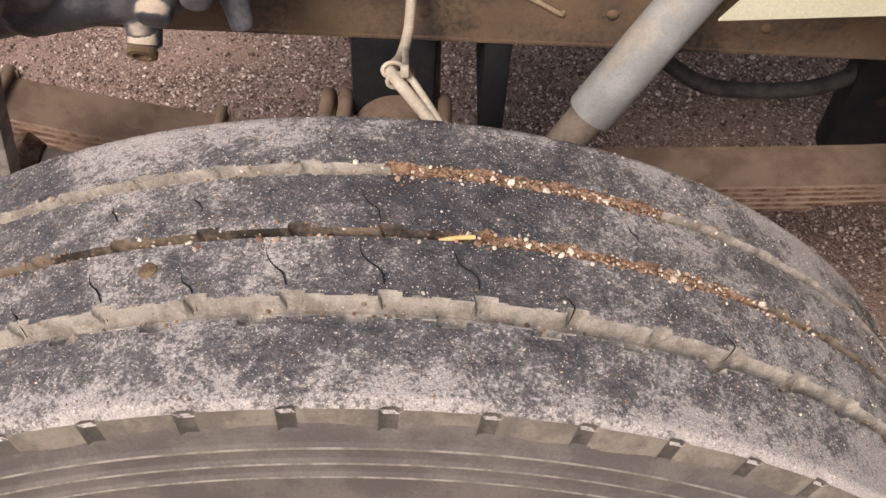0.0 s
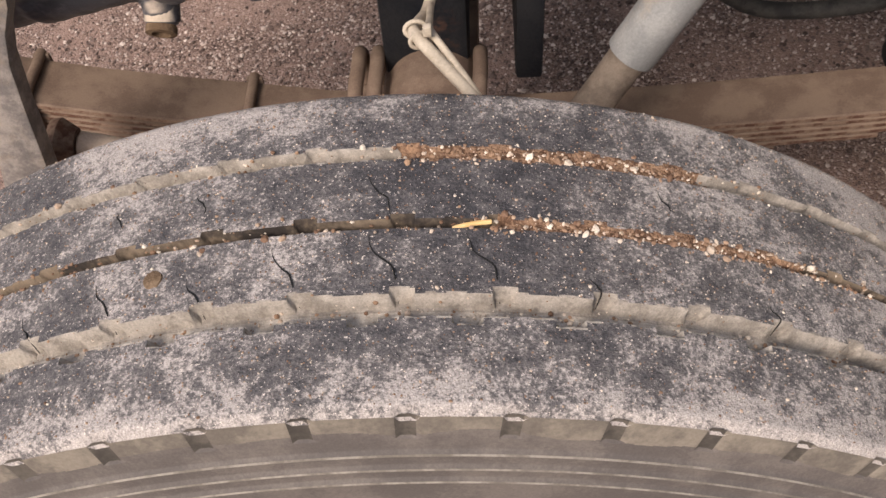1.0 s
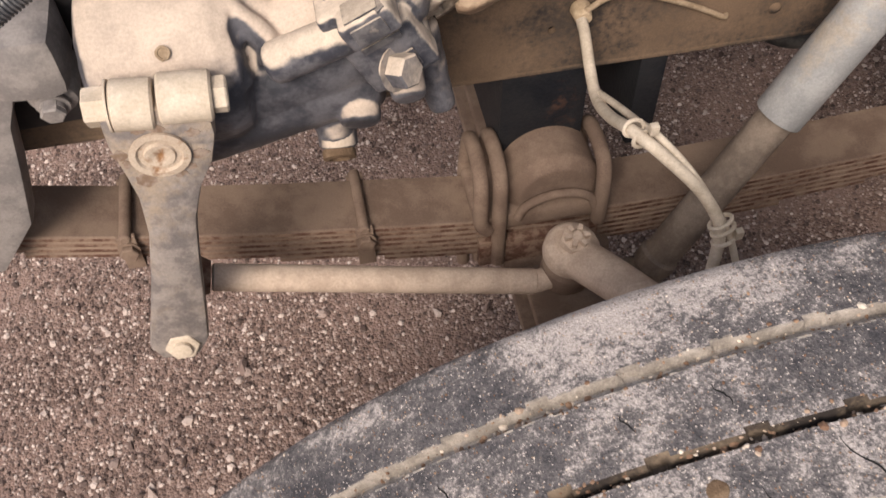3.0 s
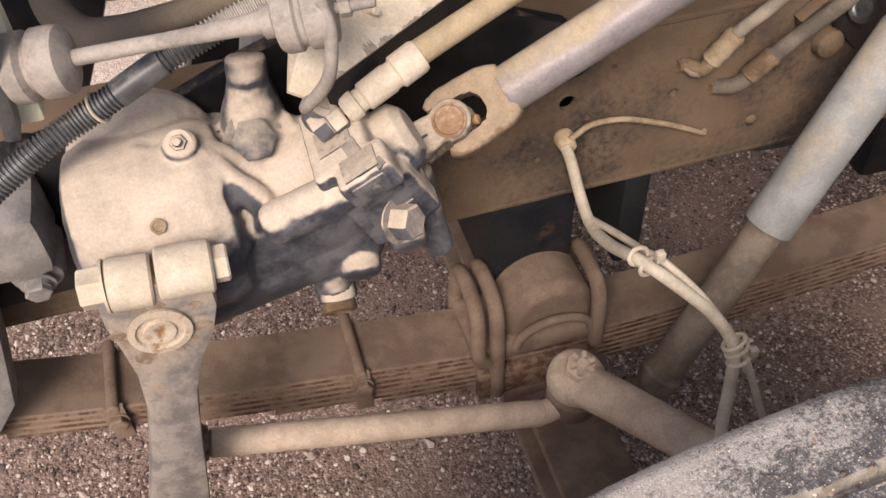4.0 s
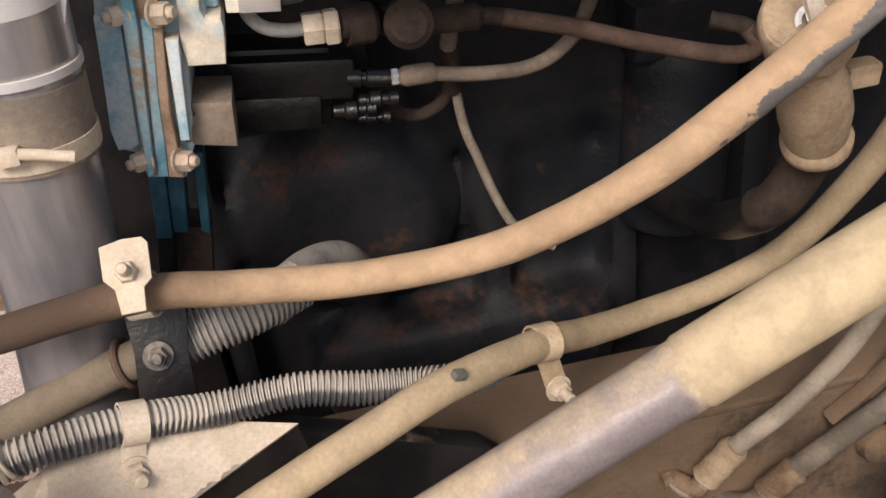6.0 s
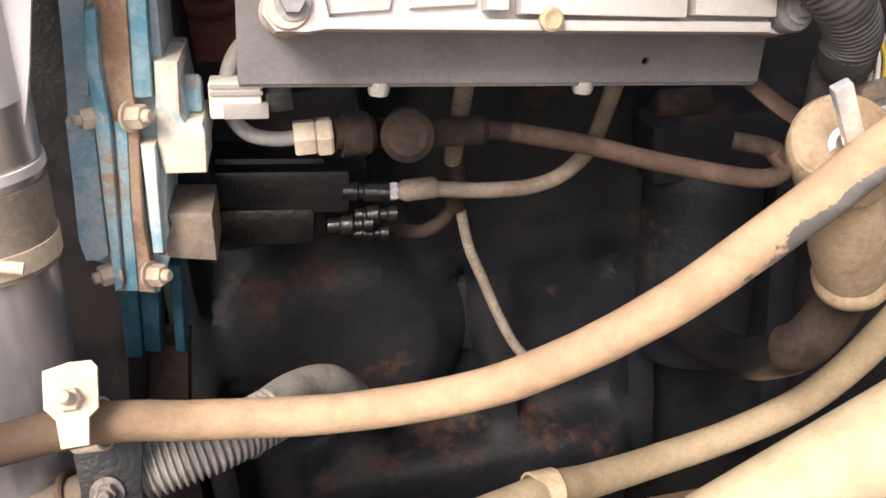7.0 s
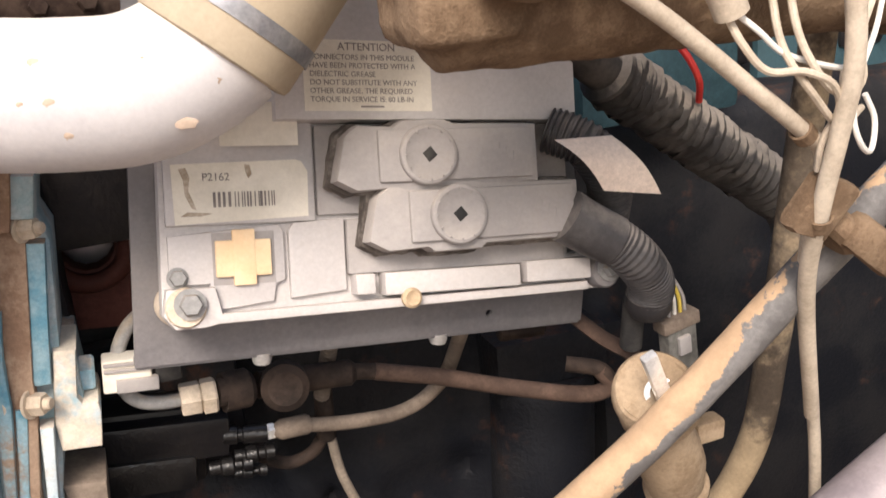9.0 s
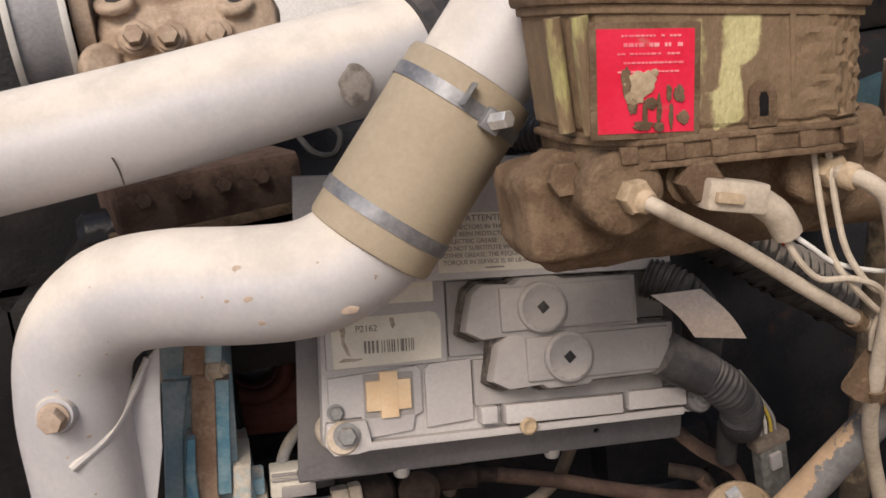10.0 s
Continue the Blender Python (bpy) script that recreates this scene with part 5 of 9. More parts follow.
    for size, spot in (((0.024, 0.003, 0.030), (0.054, -0.0462, 0.010)), ((0.003, 0.017, 0.028), (0.0692, -0.032, 0.010)), ((0.030, 0.003, 0.030), (0.012, -0.0472, -0.004)), ((0.003, 0.007, 0.036), (0.0482, 0.000, 0.004)), ((0.003, 0.020, 0.020), (0.0482, 0.030, 0.012))):
        part("machined_pad", roughen(box(*size, 0.0012, vm @ Matrix.Translation(spot)), 0.0008, 120), M["pad"], g, "dark bare machined pad")
    relief = bmesh.new()
    lump((-0.338, 0.888, 0.972), (-0.268, 0.880, 1.003), 0.0185, 0.0175, 0.007, relief)
    part("relief_valve", roughen(union(relief, 0.0022, 2), 0.0004, 80), M["gear_valve"], g)
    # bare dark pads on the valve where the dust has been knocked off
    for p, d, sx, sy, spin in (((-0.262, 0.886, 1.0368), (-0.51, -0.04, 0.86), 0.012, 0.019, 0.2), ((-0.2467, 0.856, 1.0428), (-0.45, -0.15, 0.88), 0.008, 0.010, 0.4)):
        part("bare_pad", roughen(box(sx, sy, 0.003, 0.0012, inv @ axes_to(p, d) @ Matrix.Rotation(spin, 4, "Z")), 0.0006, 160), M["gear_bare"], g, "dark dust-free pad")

    def bolt(p, d, r, h, w=0.0, stud=0.0, mat="gear_valve", name="bolt"):
        part(name, hexagon(r, h, inv @ axes_to(p, d), None, w, stud), M[mat], g)

    bolt((-0.236, 0.866, 0.968), (0.62, -0.65, 0.35), 0.0150, 0.018, 0.019)
    bolt((-0.2655, 0.880, 1.004), (0.885, -0.1, 0.465), 0.0115, 0.010, 0.014, 0.006)
    bolt((-0.331, 0.955, 1.008), (0.0, -0.75, 0.66), 0.0185, 0.019, 0.0250, 0.0, "gear_bare")
    bolt((-0.388, 0.934, 1.038), (-0.1, -0.7, 0.7), 0.0070, 0.004, 0.0105, 0.005, "gear_valve", "adjuster_nut")
    part("plug", lathe([(0, 0), (0.0062, 0), (0.0060, 0.0012), (0.0042, 0.0012), (0.0036, -0.001), (0, -0.001)], 18, inv @ axes_to((-0.417, 0.8825, 1.0050), (0.0, -0.7, 0.7)), None, 0.15), M["neck"], g)
    part("drain_boss", rod(0.0185, 0.03, 0.004, 22, inv @ axes_to((-0.290, 0.905, 0.842), (0.05, 0.6, 0.8))), M["gear_valve"], g)
    part("drain_plug", lathe([(0, 0), (0.015, 0), (0.016, 0.002), (0.016, 0.009), (0.010, 0.010), (0.009, 0.005), (0, 0.005)], 18, inv @ axes_to((-0.2905, 0.903, 0.843), (-0.05, -0.8, -0.5))), M["brown"], g)
    part("elbow_fitting", lathe([(0, 0), (0.014, 0), (0.017, 0.004), (0.017, 0.022), (0.013, 0.026), (0, 0.026)], 18, inv @ axes_to((-0.278, 0.928, 1.032), (0.35, -0.1, 0.9))), M["gear_valve"], g)


build_gear()


def build_mount():
    """Black plate between gearbox and rail, with the front spring hanger."""
    p = thing("gear_mount", "black steel gearbox mounting plate bolted to the rail", "bracket", (-0.35, 1.05, 0.95))
    inv = p.matrix_basis.inverted()
    m = Matrix(((1, 0, 0, 0), (0, 0, 1, 1.036), (0, 1, 0, 0), (0, 0, 0, 1)))
    part("plate", slab([(-0.62, 0.80), (-0.22, 0.82), (-0.14, 0.90), (0.0, 0.935), (0.02, 0.955), (-0.02, 1.0), (-0.14, 1.05), (-0.27, 1.05), (-0.33, 1.03), (-0.40, 1.0), (-0.62, 0.98)], 0.018, (), 0.003, inv @ m), M["mount"], p)
    for x, z in ((-0.10, 0.955), (-0.165, 1.02), (-0.52, 0.99), (-0.52, 0.88)):
        part("bolt", hexagon(0.011, 0.010, inv @ axes_to((x, 1.035, z), (0, -1, 0)), None, 0.014), M["mount"], p)
    h = thing("spring_hanger", "grey cast spring hanger with a bushing bolt", "bracket", (-0.62, 1.0, 0.83))
    hi = h.matrix_basis.inverted()
    b = bmesh.new()
    face = Matrix(((1, 0, 0, 0), (0, 0, 1, 0.975), (0, 1, 0, 0), (0, 0, 0, 1)))
    slab([(-0.75, 0.62), (-0.675, 0.65), (-0.622, 0.72), (-0.604, 0.80), (-0.592, 0.86), (-0.575, 0.90), (-0.575, 0.96), (-0.72, 0.98)], 0.04, (), 0.008, hi @ face, b)
    part("casting", roughen(b, 0.0015, 40), M["bush"], h)
    part("bushing_block", roughen(box(0.07, 0.08, 0.07, 0.018, hi @ Matrix.Translation((-0.555, 1.0, 0.935))), 0.001, 50), M["bush"], h)
    part("bushing", lathe([(0, 0), (0.012, 0), (0.012, 0.012), (0.022, 0.014), (0.025, 0.02), (0.025, 0.06), (0, 0.06)], 26, hi @ axes_to((-0.545, 0.965, 0.885), (0, 1, 0.2))), M["bush"], h)
    part("bolt", hexagon(0.012, 0.012, hi @ axes_to((-0.545, 0.972, 0.887), (0, -1, -0.2)), None, 0.016), M["bush"], h)


build_mount()


def build_pitman():
    p = thing("pitman_arm", "worn forged pitman arm with rust stains and a clamp bolt", "pitman arm", (-0.43, 0.83, 0.955))
    inv = p.matrix_basis.inverted()
    face = Matrix(((1, 0, 0, 0), (0, 0, 1, 0.834), (0, 1, 0, 0), (0, 0, 0, 1)))
    out = [(-0.472, 0.992), (-0.473, 0.955), (-0.469, 0.925), (-0.466, 0.89), (-0.471, 0.84), (-0.488, 0.765), (-0.508, 0.690), (-0.516, 0.660), (-0.508, 0.636), (-0.470, 0.634), (-0.455, 0.660), (-0.446, 0.72), (-0.436, 0.79), (-0.425, 0.855), (-0.412, 0.895), (-0.396, 0.925), (-0.388, 0.955), (-0.388, 0.992)]
    bm = slab(out, 0.030, (), 0.006, inv @ face)
    part("arm", roughen(bm, 0.0006, 70), M["pitman"], p)
    cl = bmesh.new()
    for x0, x1 in ((-0.462, -0.4295), (-0.4255, -0.384)):
        m, n = between((x0, 0.850, 0.988), (x1, 0.850, 0.984))
        lathe([(0, 0), (0.0185, 0), (0.0208, 0.002), (0.0208, n - 0.002), (0.0185, n), (0, n)], 26, inv @ m, cl)
    part("clamp", cl, M["cream"], p, "cream dusted split clamp")
    m, n = between((-0.462, 0.850, 0.988), (-0.50, 0.850, 0.990))
    part("clamp_bolt", hexagon(0.0160, 0.018, inv @ m, None, 0.021), M["cream"], p)
    m, n = between((-0.384, 0.850, 0.984), (-0.35, 0.850, 0.982))
    part("clamp_nut", hexagon(0.0150, 0.012, inv @ m, None, 0.0), M["cream"], p)
    part("splined_end", lathe([(0, 0), (0.021, 0), (0.024, 0.001), (0.0245, 0.004), (0.019, 0.0045), (0.0175, 0.002), (0.013, 0.002), (0.012, 0.0045), (0.004, 0.004), (0, 0.001)], 30, inv @ axes_to((-0.435, 0.834, 0.945), (0, -1, 0))), M["spline"], p, "cream splined shaft end with rust")
    rng = random.Random(14)
    for a in range(9):
        g = 2 * math.pi * a / 9 + rng.uniform(-0.3, 0.3)
        far, big = rng.uniform(0.025, 0.034), rng.uniform(0.004, 0.009)
        cx, cz = -0.435 + far * math.cos(g), 0.945 + far * math.sin(g)
        rim = [(cx + big * math.cos(2 * math.pi * k / 12) * rng.uniform(0.6, 1.2), cz + big * math.sin(2 * math.pi * k / 12) * rng.uniform(0.6, 1.2)) for k in range(12)]
        part("rust_stain", slab(rim, 0.0006, (), 0.0, inv @ Matrix(((1, 0, 0, 0), (0, 0, 1, 0.8336), (0, 1, 0, 0), (0, 0, 0, 1)))), M["rust_thin"], p, "thin brown rust stain", smooth=False)
    part("stud_nut", hexagon(0.018, 0.016, inv @ axes_to((-0.483, 0.846, 0.655), (0, -1, 0.25)), None, 0.021, 0.005), M["cream"], p)


build_pitman()


def build_shaft():
    s = thing("steering_shaft", "dusty grey intermediate steering shaft with a universal joint", "steering shaft", (-0.12, 0.952, 0.993))
    inv = s.matrix_basis.inverted()
    p, q = Vector((-0.117, 0.944, 1.012)), Vector((0.731, 0.9525, 1.4275))
    d = (q - p).normalized()
    m, n = between(p, p + d * 0.95)
    part("tube", lathe([(0, 0), (0.0200, 0), (0.0213, 0.004), (0.0213, 0.238), (0, 0.238)], 28, inv @ m), M["shaft"], s)
    part("outer_tube", lathe([(0, 0.224), (0.0213, 0.225), (0.0226, 0.228), (0.0226, 0.949), (0, 0.95)], 28, inv @ m), M["shaft_paint"], s, "cream dusted outer tube")
    joint = p - d * 0.050
    side = Vector((-0.29, -0.66, 0.74))
    side = (side - d * side.dot(d)).normalized()
    up = side.cross(d)
    frame_m = Matrix(((d.x, up.x, side.x, joint.x), (d.y, up.y, side.y, joint.y), (d.z, up.z, side.z, joint.z), (0, 0, 0, 1)))
    if frame_m.to_3x3().determinant() < 0:
        frame_m = frame_m @ Matrix.Diagonal((1, -1, 1, 1))
    at = inv @ frame_m
    # upper fork: a thick forged arch with an open window, welded into the tube
    half = [(0.056, 0.0225), (0.049, 0.0265), (0.038, 0.0305), (0.0, 0.0315), (-0.010, 0.0295), (-0.0165, 0.0245), (-0.0150, 0.0175), (0.0, 0.0160), (0.016, 0.0160), (0.026, 0.0130), (0.031, 0.006)]
    arch = slab(half + [(x, -y) for x, y in half[::-1]], 0.030, (), 0.006, Matrix.Translation((0, 0, -0.015)))
    lathe([(0, 0), (0.0215, 0), (0.0245, 0.004), (0.0245, 0.010), (0.0225, 0.016), (0, 0.016)], 26, axes_to((0.044, 0, 0), (1, 0, 0)), arch)
    arch = union(arch, 0.0016, 3)
    bmesh.ops.transform(arch, matrix=at, verts=arch.verts)
    part("yoke", roughen(arch, 0.0006, 90), M["yoke"], s, "rusty dusted forged yoke")
    # cross with its four bearing cups
    cross = bmesh.new()
    rod(0.0095, 0.050, 0.001, 16, at @ axes_to((0, 0, -0.025), (0, 0, 1)), cross)
    rod(0.0095, 0.060, 0.001, 16, at @ axes_to((0, -0.030, 0), (0, 1, 0)), cross)
    box(0.020, 0.020, 0.020, 0.004, at, cross)
    rod(0.0045, 0.014, 0.001, 12, at @ axes_to((0.008, -0.006, 0.008), (1, -0.3, 0.4)), cross)
    part("cross", cross, M["rust"], s)
    for e in (-1, 1):
        part("bearing_cap", lathe([(0, 0), (0.0150, 0), (0.0150, 0.0035), (0.0128, 0.0048), (0.0118, 0.0030), (0, 0.0034)], 28, at @ axes_to((0, 0, 0.0285 * e), (0, 0, e))), M["rust_pale"], s, "round rusty bearing cap")
    # lower fork: two ears and a split clamp on the splined stub
    low = bmesh.new()
    ear = [(0.0185 * math.cos(math.radians(g)), 0.0185 * math.sin(math.radians(g))) for g in range(-130, 131, 20)] + [(-0.022, 0.0150), (-0.040, 0.0165), (-0.040, -0.0165), (-0.022, -0.0150)]
    for e in (-1, 1):
        slab(ear, 0.011, (), 0.003, Matrix.Translation((0, 0, 0.0185 if e > 0 else -0.0295)), low)
    rod(0.0200, 0.048, 0.003, 26, axes_to((-0.074, 0, 0), (1, 0, 0)), low)
    box(0.044, 0.0135, 0.030, 0.003, Matrix.Translation((-0.048, 0.0090, 0.014)), low)
    box(0.044, 0.0145, 0.030, 0.003, Matrix.Translation((-0.048, -0.0095, 0.013)), low)
    rod(0.0100, 0.012, 0.003, 18, axes_to((-0.056, 0.011, 0.018), (0, 1, 0.2)), low)
    low = union(low, 0.0013, 2)
    bmesh.ops.transform(low, matrix=at, verts=low.verts)
    part("lower_yoke", roughen(low, 0.0007, 110), M["yoke_low"], s, "rusty split clamp yoke")
    part("yoke_slit", box(0.042, 0.0022, 0.004, 0.0, at @ Matrix.Translation((-0.043, -0.0003, 0.0286))), M["rubber"], s, "dark slit of the clamp")
    part("clamp_nut", hexagon(0.0098, 0.013, at @ axes_to((-0.052, -0.015, 0.019), (-0.1, -1, 0.15)), None, 0.012, 0.010), M["cream"], s, "pale clamp nut on its bolt")


build_shaft()


# ---- shock absorber ----
def build_shock():
    s = thing("shock_absorber", "grey painted shock absorber with a dusty lower body", "shock absorber", (0.081, 0.918, 0.524))
    inv = s.matrix_basis.inverted()
    p, q = Vector((0.081, 0.918, 0.524)), Vector((0.324, 0.972, 0.961))
    m, n = between(p, q)
    lip = n * 0.500
    part("lower_body", lathe([(0, 0), (0.024, 0), (0.026, 0.004), (0.0265, 0.02), (0.023, 0.024), (0.0225, lip + 0.03), (0, lip + 0.03)], 28, inv @ m), M["shock_low"], s)
    part("dust_tube", lathe([(0.0255, lip), (0.0285, lip), (0.0290, lip + 0.002), (0.0290, n - 0.006), (0.026, n), (0, n)], 32, inv @ m), M["shock"], s, "grey painted dust tube")
    part("lower_bushing", lathe([(0, -0.03), (0.03, -0.028), (0.032, -0.018), (0.022, -0.006), (0.02, 0), (0, 0)], 26, inv @ m), M["shock_low"], s)
    part("upper_bushing", lathe([(0, n), (0.012, n), (0.012, n + 0.012), (0.026, n + 0.014), (0.0315, n + 0.017), (0.0315, n + 0.021), (0.026, n + 0.0240), (0.014, n + 0.026), (0, n + 0.0265)], 30, inv @ m), M["cup"], s, "dark grey steel bushing cup")
    pad = thing("shock_mount", "dust-coated cast shock mount arm with dark bushing cups", "bracket", (0.37, 1.05, 0.92))
    pd = pad.matrix_basis.inverted()
    face = Matrix(((1, 0, 0, 0), (0, 0, 1, 1.039), (0, 1, 0, 0), (0, 0, 0, 1)))
    out = [(0.253, 0.923), (0.277, 0.949), (0.294, 0.961), (0.319, 0.962), (0.348, 0.951), (0.362, 0.951), (0.384, 0.942), (0.418, 0.92), (0.461, 0.89), (0.534, 0.833), (0.521, 0.87), (0.454, 0.913), (0.412, 0.942), (0.369, 0.972), (0.339, 0.988), (0.312, 0.995), (0.295, 0.986), (0.274, 0.964), (0.247, 0.94)]
    lipm = slab(out, 0.017, (), 0.005, pd @ face)
    part("arm", roughen(lipm, 0.001, 40), M["rail"], pad)
    # flat black sheet on the web stands in for shade under the arm
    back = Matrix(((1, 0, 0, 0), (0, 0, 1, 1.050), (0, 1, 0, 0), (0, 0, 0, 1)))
    part("recess", slab([(0.286, 0.946), (0.307, 0.962), (0.385, 0.941), (0.407, 0.862), (0.339, 0.878), (0.3, 0.916)], 0.006, (), 0.001, pd @ back), M["mount"], pad, "black sheet in place of the shade under the mount arm")
    part("bushing_cup", lathe([(0, 0), (0.010, 0), (0.016, 0.003), (0.0165, 0.007), (0.013, 0.010), (0.008, 0.011), (0, 0.008)], 28, pd @ axes_to((0.3271, 1.052, 0.9312), (-0.15, -0.75, 0.6))), M["cup"], pad, "dark bushing cup with a bolt")
    part("boss", roughen(lathe([(0, 0), (0.018, 0), (0.016, 0.010), (0.010, 0.014), (0, 0.015)], 20, pd @ axes_to((0.2994, 1.056, 0.8952), (0, -1, 0.1))), 0.001, 90), M["rail"], pad)
    seat = axes_to((0.3869, 0.99, 0.9978), (0.42, -0.2, 0.88))
    part("spring_seat", lathe([(0, -0.004), (0.030, -0.004), (0.033, -0.001), (0.033, 0.004), (0.029, 0.007), (0.014, 0.010), (0.012, 0.020), (0.016, 0.05), (0, 0.05)], 30, pd @ seat), M["filler"], pad, "cream dusted pad disc")


build_shock()


# ---- hoses, lines and brackets along the rail ----
def hose_thing(name, label, category, pts, r, mat, steps=16, step=0.006, lumps=0.0, group=""):
    t = thing(name, label, category, pts[0], group)
    inv = t.matrix_basis.inverted()
    part("hose", tube([inv @ Vector(p) for p in pts], r, steps, step, lumps=lumps), mat, t)
    return t, inv


UPPER = [(-0.60, 1.05, 1.155), (-0.42, 1.047, 1.168), (-0.322, 1.040, 1.160), (-0.209, 1.037, 1.173), (-0.148, 1.045, 1.159), (-0.073, 1.045, 1.149), (-0.006, 1.034, 1.157), (0.038, 1.010, 1.184), (0.082, 0.985, 1.221),
         (0.132, 0.968, 1.266), (0.180, 0.960, 1.307), (0.222, 0.948, 1.352), (0.262, 0.936, 1.392), (0.31, 0.93, 1.436), (0.42, 0.92, 1.53)]
upper, uinv = hose_thing("heater_hose", "thick rubber hose caked in tan dust, paint worn dark", "hose", UPPER, 0.0107, M["hose"], 20, 0.004, 0.03)
part("clamp_collar", rod(0.0165, 0.014, 0.003, 20, uinv @ axes_to((0.219, 0.930, 1.380), (0.7, -0.1, 0.65))), M["brown"], upper, "brown dirt-caked collar")
part("clamp_ear", roughen(box(0.024, 0.012, 0.030, 0.004, uinv @ Matrix.Translation((0.203, 0.914, 1.402)) @ Euler((0.2, 0.5, 0)).to_matrix().to_4x4()), 0.002, 80), M["brown"], upper)
part("clamp_ear", roughen(box(0.036, 0.012, 0.018, 0.004, uinv @ Matrix.Translation((0.236, 0.915, 1.376)) @ Euler((0.2, 0.7, 0)).to_matrix().to_4x4()), 0.002, 80), M["brown"], upper)

LOWER = [(-0.2, 0.932, 1.074), (-0.137, 0.951, 1.090), (-0.087, 0.969, 1.099), (-0.043, 0.989, 1.102), (0.026, 1.038, 1.077), (0.070, 1.075, 1.048), (0.122, 1.106, 1.028), (0.186, 1.118, 1.030), (0.236, 1.112, 1.056), (0.271, 1.094, 1.112),
         (0.291, 1.074, 1.175), (0.300, 1.066, 1.244), (0.304, 1.049, 1.363), (0.314, 1.03, 1.553)]
lower, linv = hose_thing("power_steering_hose", "sandy rubber power steering hose with a crimped end", "hose", LOWER, 0.0108, M["hose2"], 18, 0.005, 0.02)
m, n = between((-0.259, 0.918, 1.047), (-0.196, 0.931, 1.074))
part("crimp", lathe([(0, 0), (0.0095, 0), (0.0120, 0.003), (0.0120, 0.012), (0.0098, 0.0135), (0.0098, 0.018), (0.0122, 0.020), (0.0126, n - 0.026), (0.0116, n - 0.024), (0.0116, n - 0.020), (0.0142, n - 0.018), (0.0142, n + 0.002), (0.0128, n + 0.005), (0, n + 0.005)], 24, linv @ m), M["cream"], lower, "cream crimped steel ferrule")
m, n = between((-0.272, 0.916, 1.041), (-0.250, 0.920, 1.051))
part("hose_nut", hexagon(0.0142, 0.013, linv @ m), M["gear_valve"], lower)
part("hose_nut", hexagon(0.0125, 0.014, linv @ axes_to((-0.284, 0.914, 1.037), (0.85, 0.1, 0.45))), M["gear"], lower)


def strap(p, d, r, width, mat, name, label, tail=None, bolt=True, category="hose clamp"):
    """A band round a hose with a bolted tail."""
    t = thing(name, label, category, p)
    inv = t.matrix_basis.inverted()
    m = inv @ axes_to(p, d)
    part("band", lathe([(r, -width / 2), (r + 0.0016, -width / 2), (r + 0.0016, width / 2), (r, width / 2)], 24, m), M[mat], t)
    if tail:
        q = Vector(tail)
        mm, n = between(Vector(p) + (q - Vector(p)).normalized() * r, q, d)
        part("tail", box(width, 0.0018, n + 0.014, 0.0006, inv @ mm @ Matrix.Translation((0, 0, n / 2))), M[mat], t)
        if bolt:
            face = (q - Vector(p)).cross(Vector(d)).normalized()
            if face.y > 0:
                face = -face
            part("bolt", hexagon(0.0072, 0.006, inv @ axes_to(q + face * 0.001, face), None, 0.0095, 0.008), M["cream"], t)
    return t


strap((0.028, 1.040, 1.076), (0.95, 0.28, -0.2), 0.0113, 0.016, "filler", "hose_clamp", "dusty tan P-clamp holding the hose to the rail", (0.036, 1.040, 1.036))
clampa = strap((-0.204, 1.044, 1.168), (0.99, -0.2, 0.1), 0.0122, 0.015, "cream", "hose_clamp", "cream painted P-clamp with a bolted tab on the hose", None)
ci = clampa.matrix_basis.inverted()
part("tab", slab([(-0.006, -0.028), (0.007, -0.028), (0.0078, -0.015), (0.0125, -0.011), (0.0132, 0.009), (0.0105, 0.0125), (0.000, 0.0130), (-0.0125, 0.0105), (-0.0128, -0.008), (-0.0075, -0.014)], 0.0025, (), 0.0006, ci @ axes_to((-0.203, 1.030, 1.199), (0.05, -0.75, 0.66), (1, 0, 0))), M["cream"], clampa)
part("bolt", hexagon(0.0062, 0.006, ci @ axes_to((-0.203, 1.027, 1.194), (0.05, -0.75, 0.66)), None, 0.0075, 0.009), M["cream"], clampa)
arm = thing("hose_bracket", "black bracket with a bolt below the hose clamp", "bracket", (-0.206, 1.055, 1.13))
ai = arm.matrix_basis.inverted()
part("plate", slab([(-0.017, -0.055), (0.019, -0.055), (0.015, 0.0), (0.018, 0.030), (-0.020, 0.030), (-0.016, 0.0)], 0.003, (), 0.0008, ai @ axes_to((-0.205, 1.052, 1.122), (0.1, -0.9, 0.4), (1, 0, -0.1))), M["black"], arm)
part("bolt", hexagon(0.0062, 0.006, ai @ axes_to((-0.207, 1.047, 1.122), (0.1, -0.9, 0.4)), None, 0.009, 0.005), M["gear_bare"], arm)

LOOM = [(-0.56, 0.90, 1.03), (-0.489, 0.925, 1.063), (-0.454, 0.940, 1.073), (-0.421, 0.945, 1.086), (-0.383, 0.950, 1.103), (-0.342, 0.960, 1.114), (-0.304, 0.965, 1.125), (-0.268, 0.972, 1.131), (-0.218, 0.990, 1.122), (-0.176, 1.005, 1.107), (-0.129, 1.008, 1.106), (-0.095, 1.008, 1.098), (-0.060, 1.006, 1.093), (-0.036, 1.0, 1.095), (-0.012, 1.01, 1.088)]
loom, loi = hose_thing("corrugated_loom", "grey corrugated wiring conduit tied above the gearbox", "conduit", LOOM, ribbed(0.0097, 0.0036, 0.0010), M["loom"], 16, 0.0009)
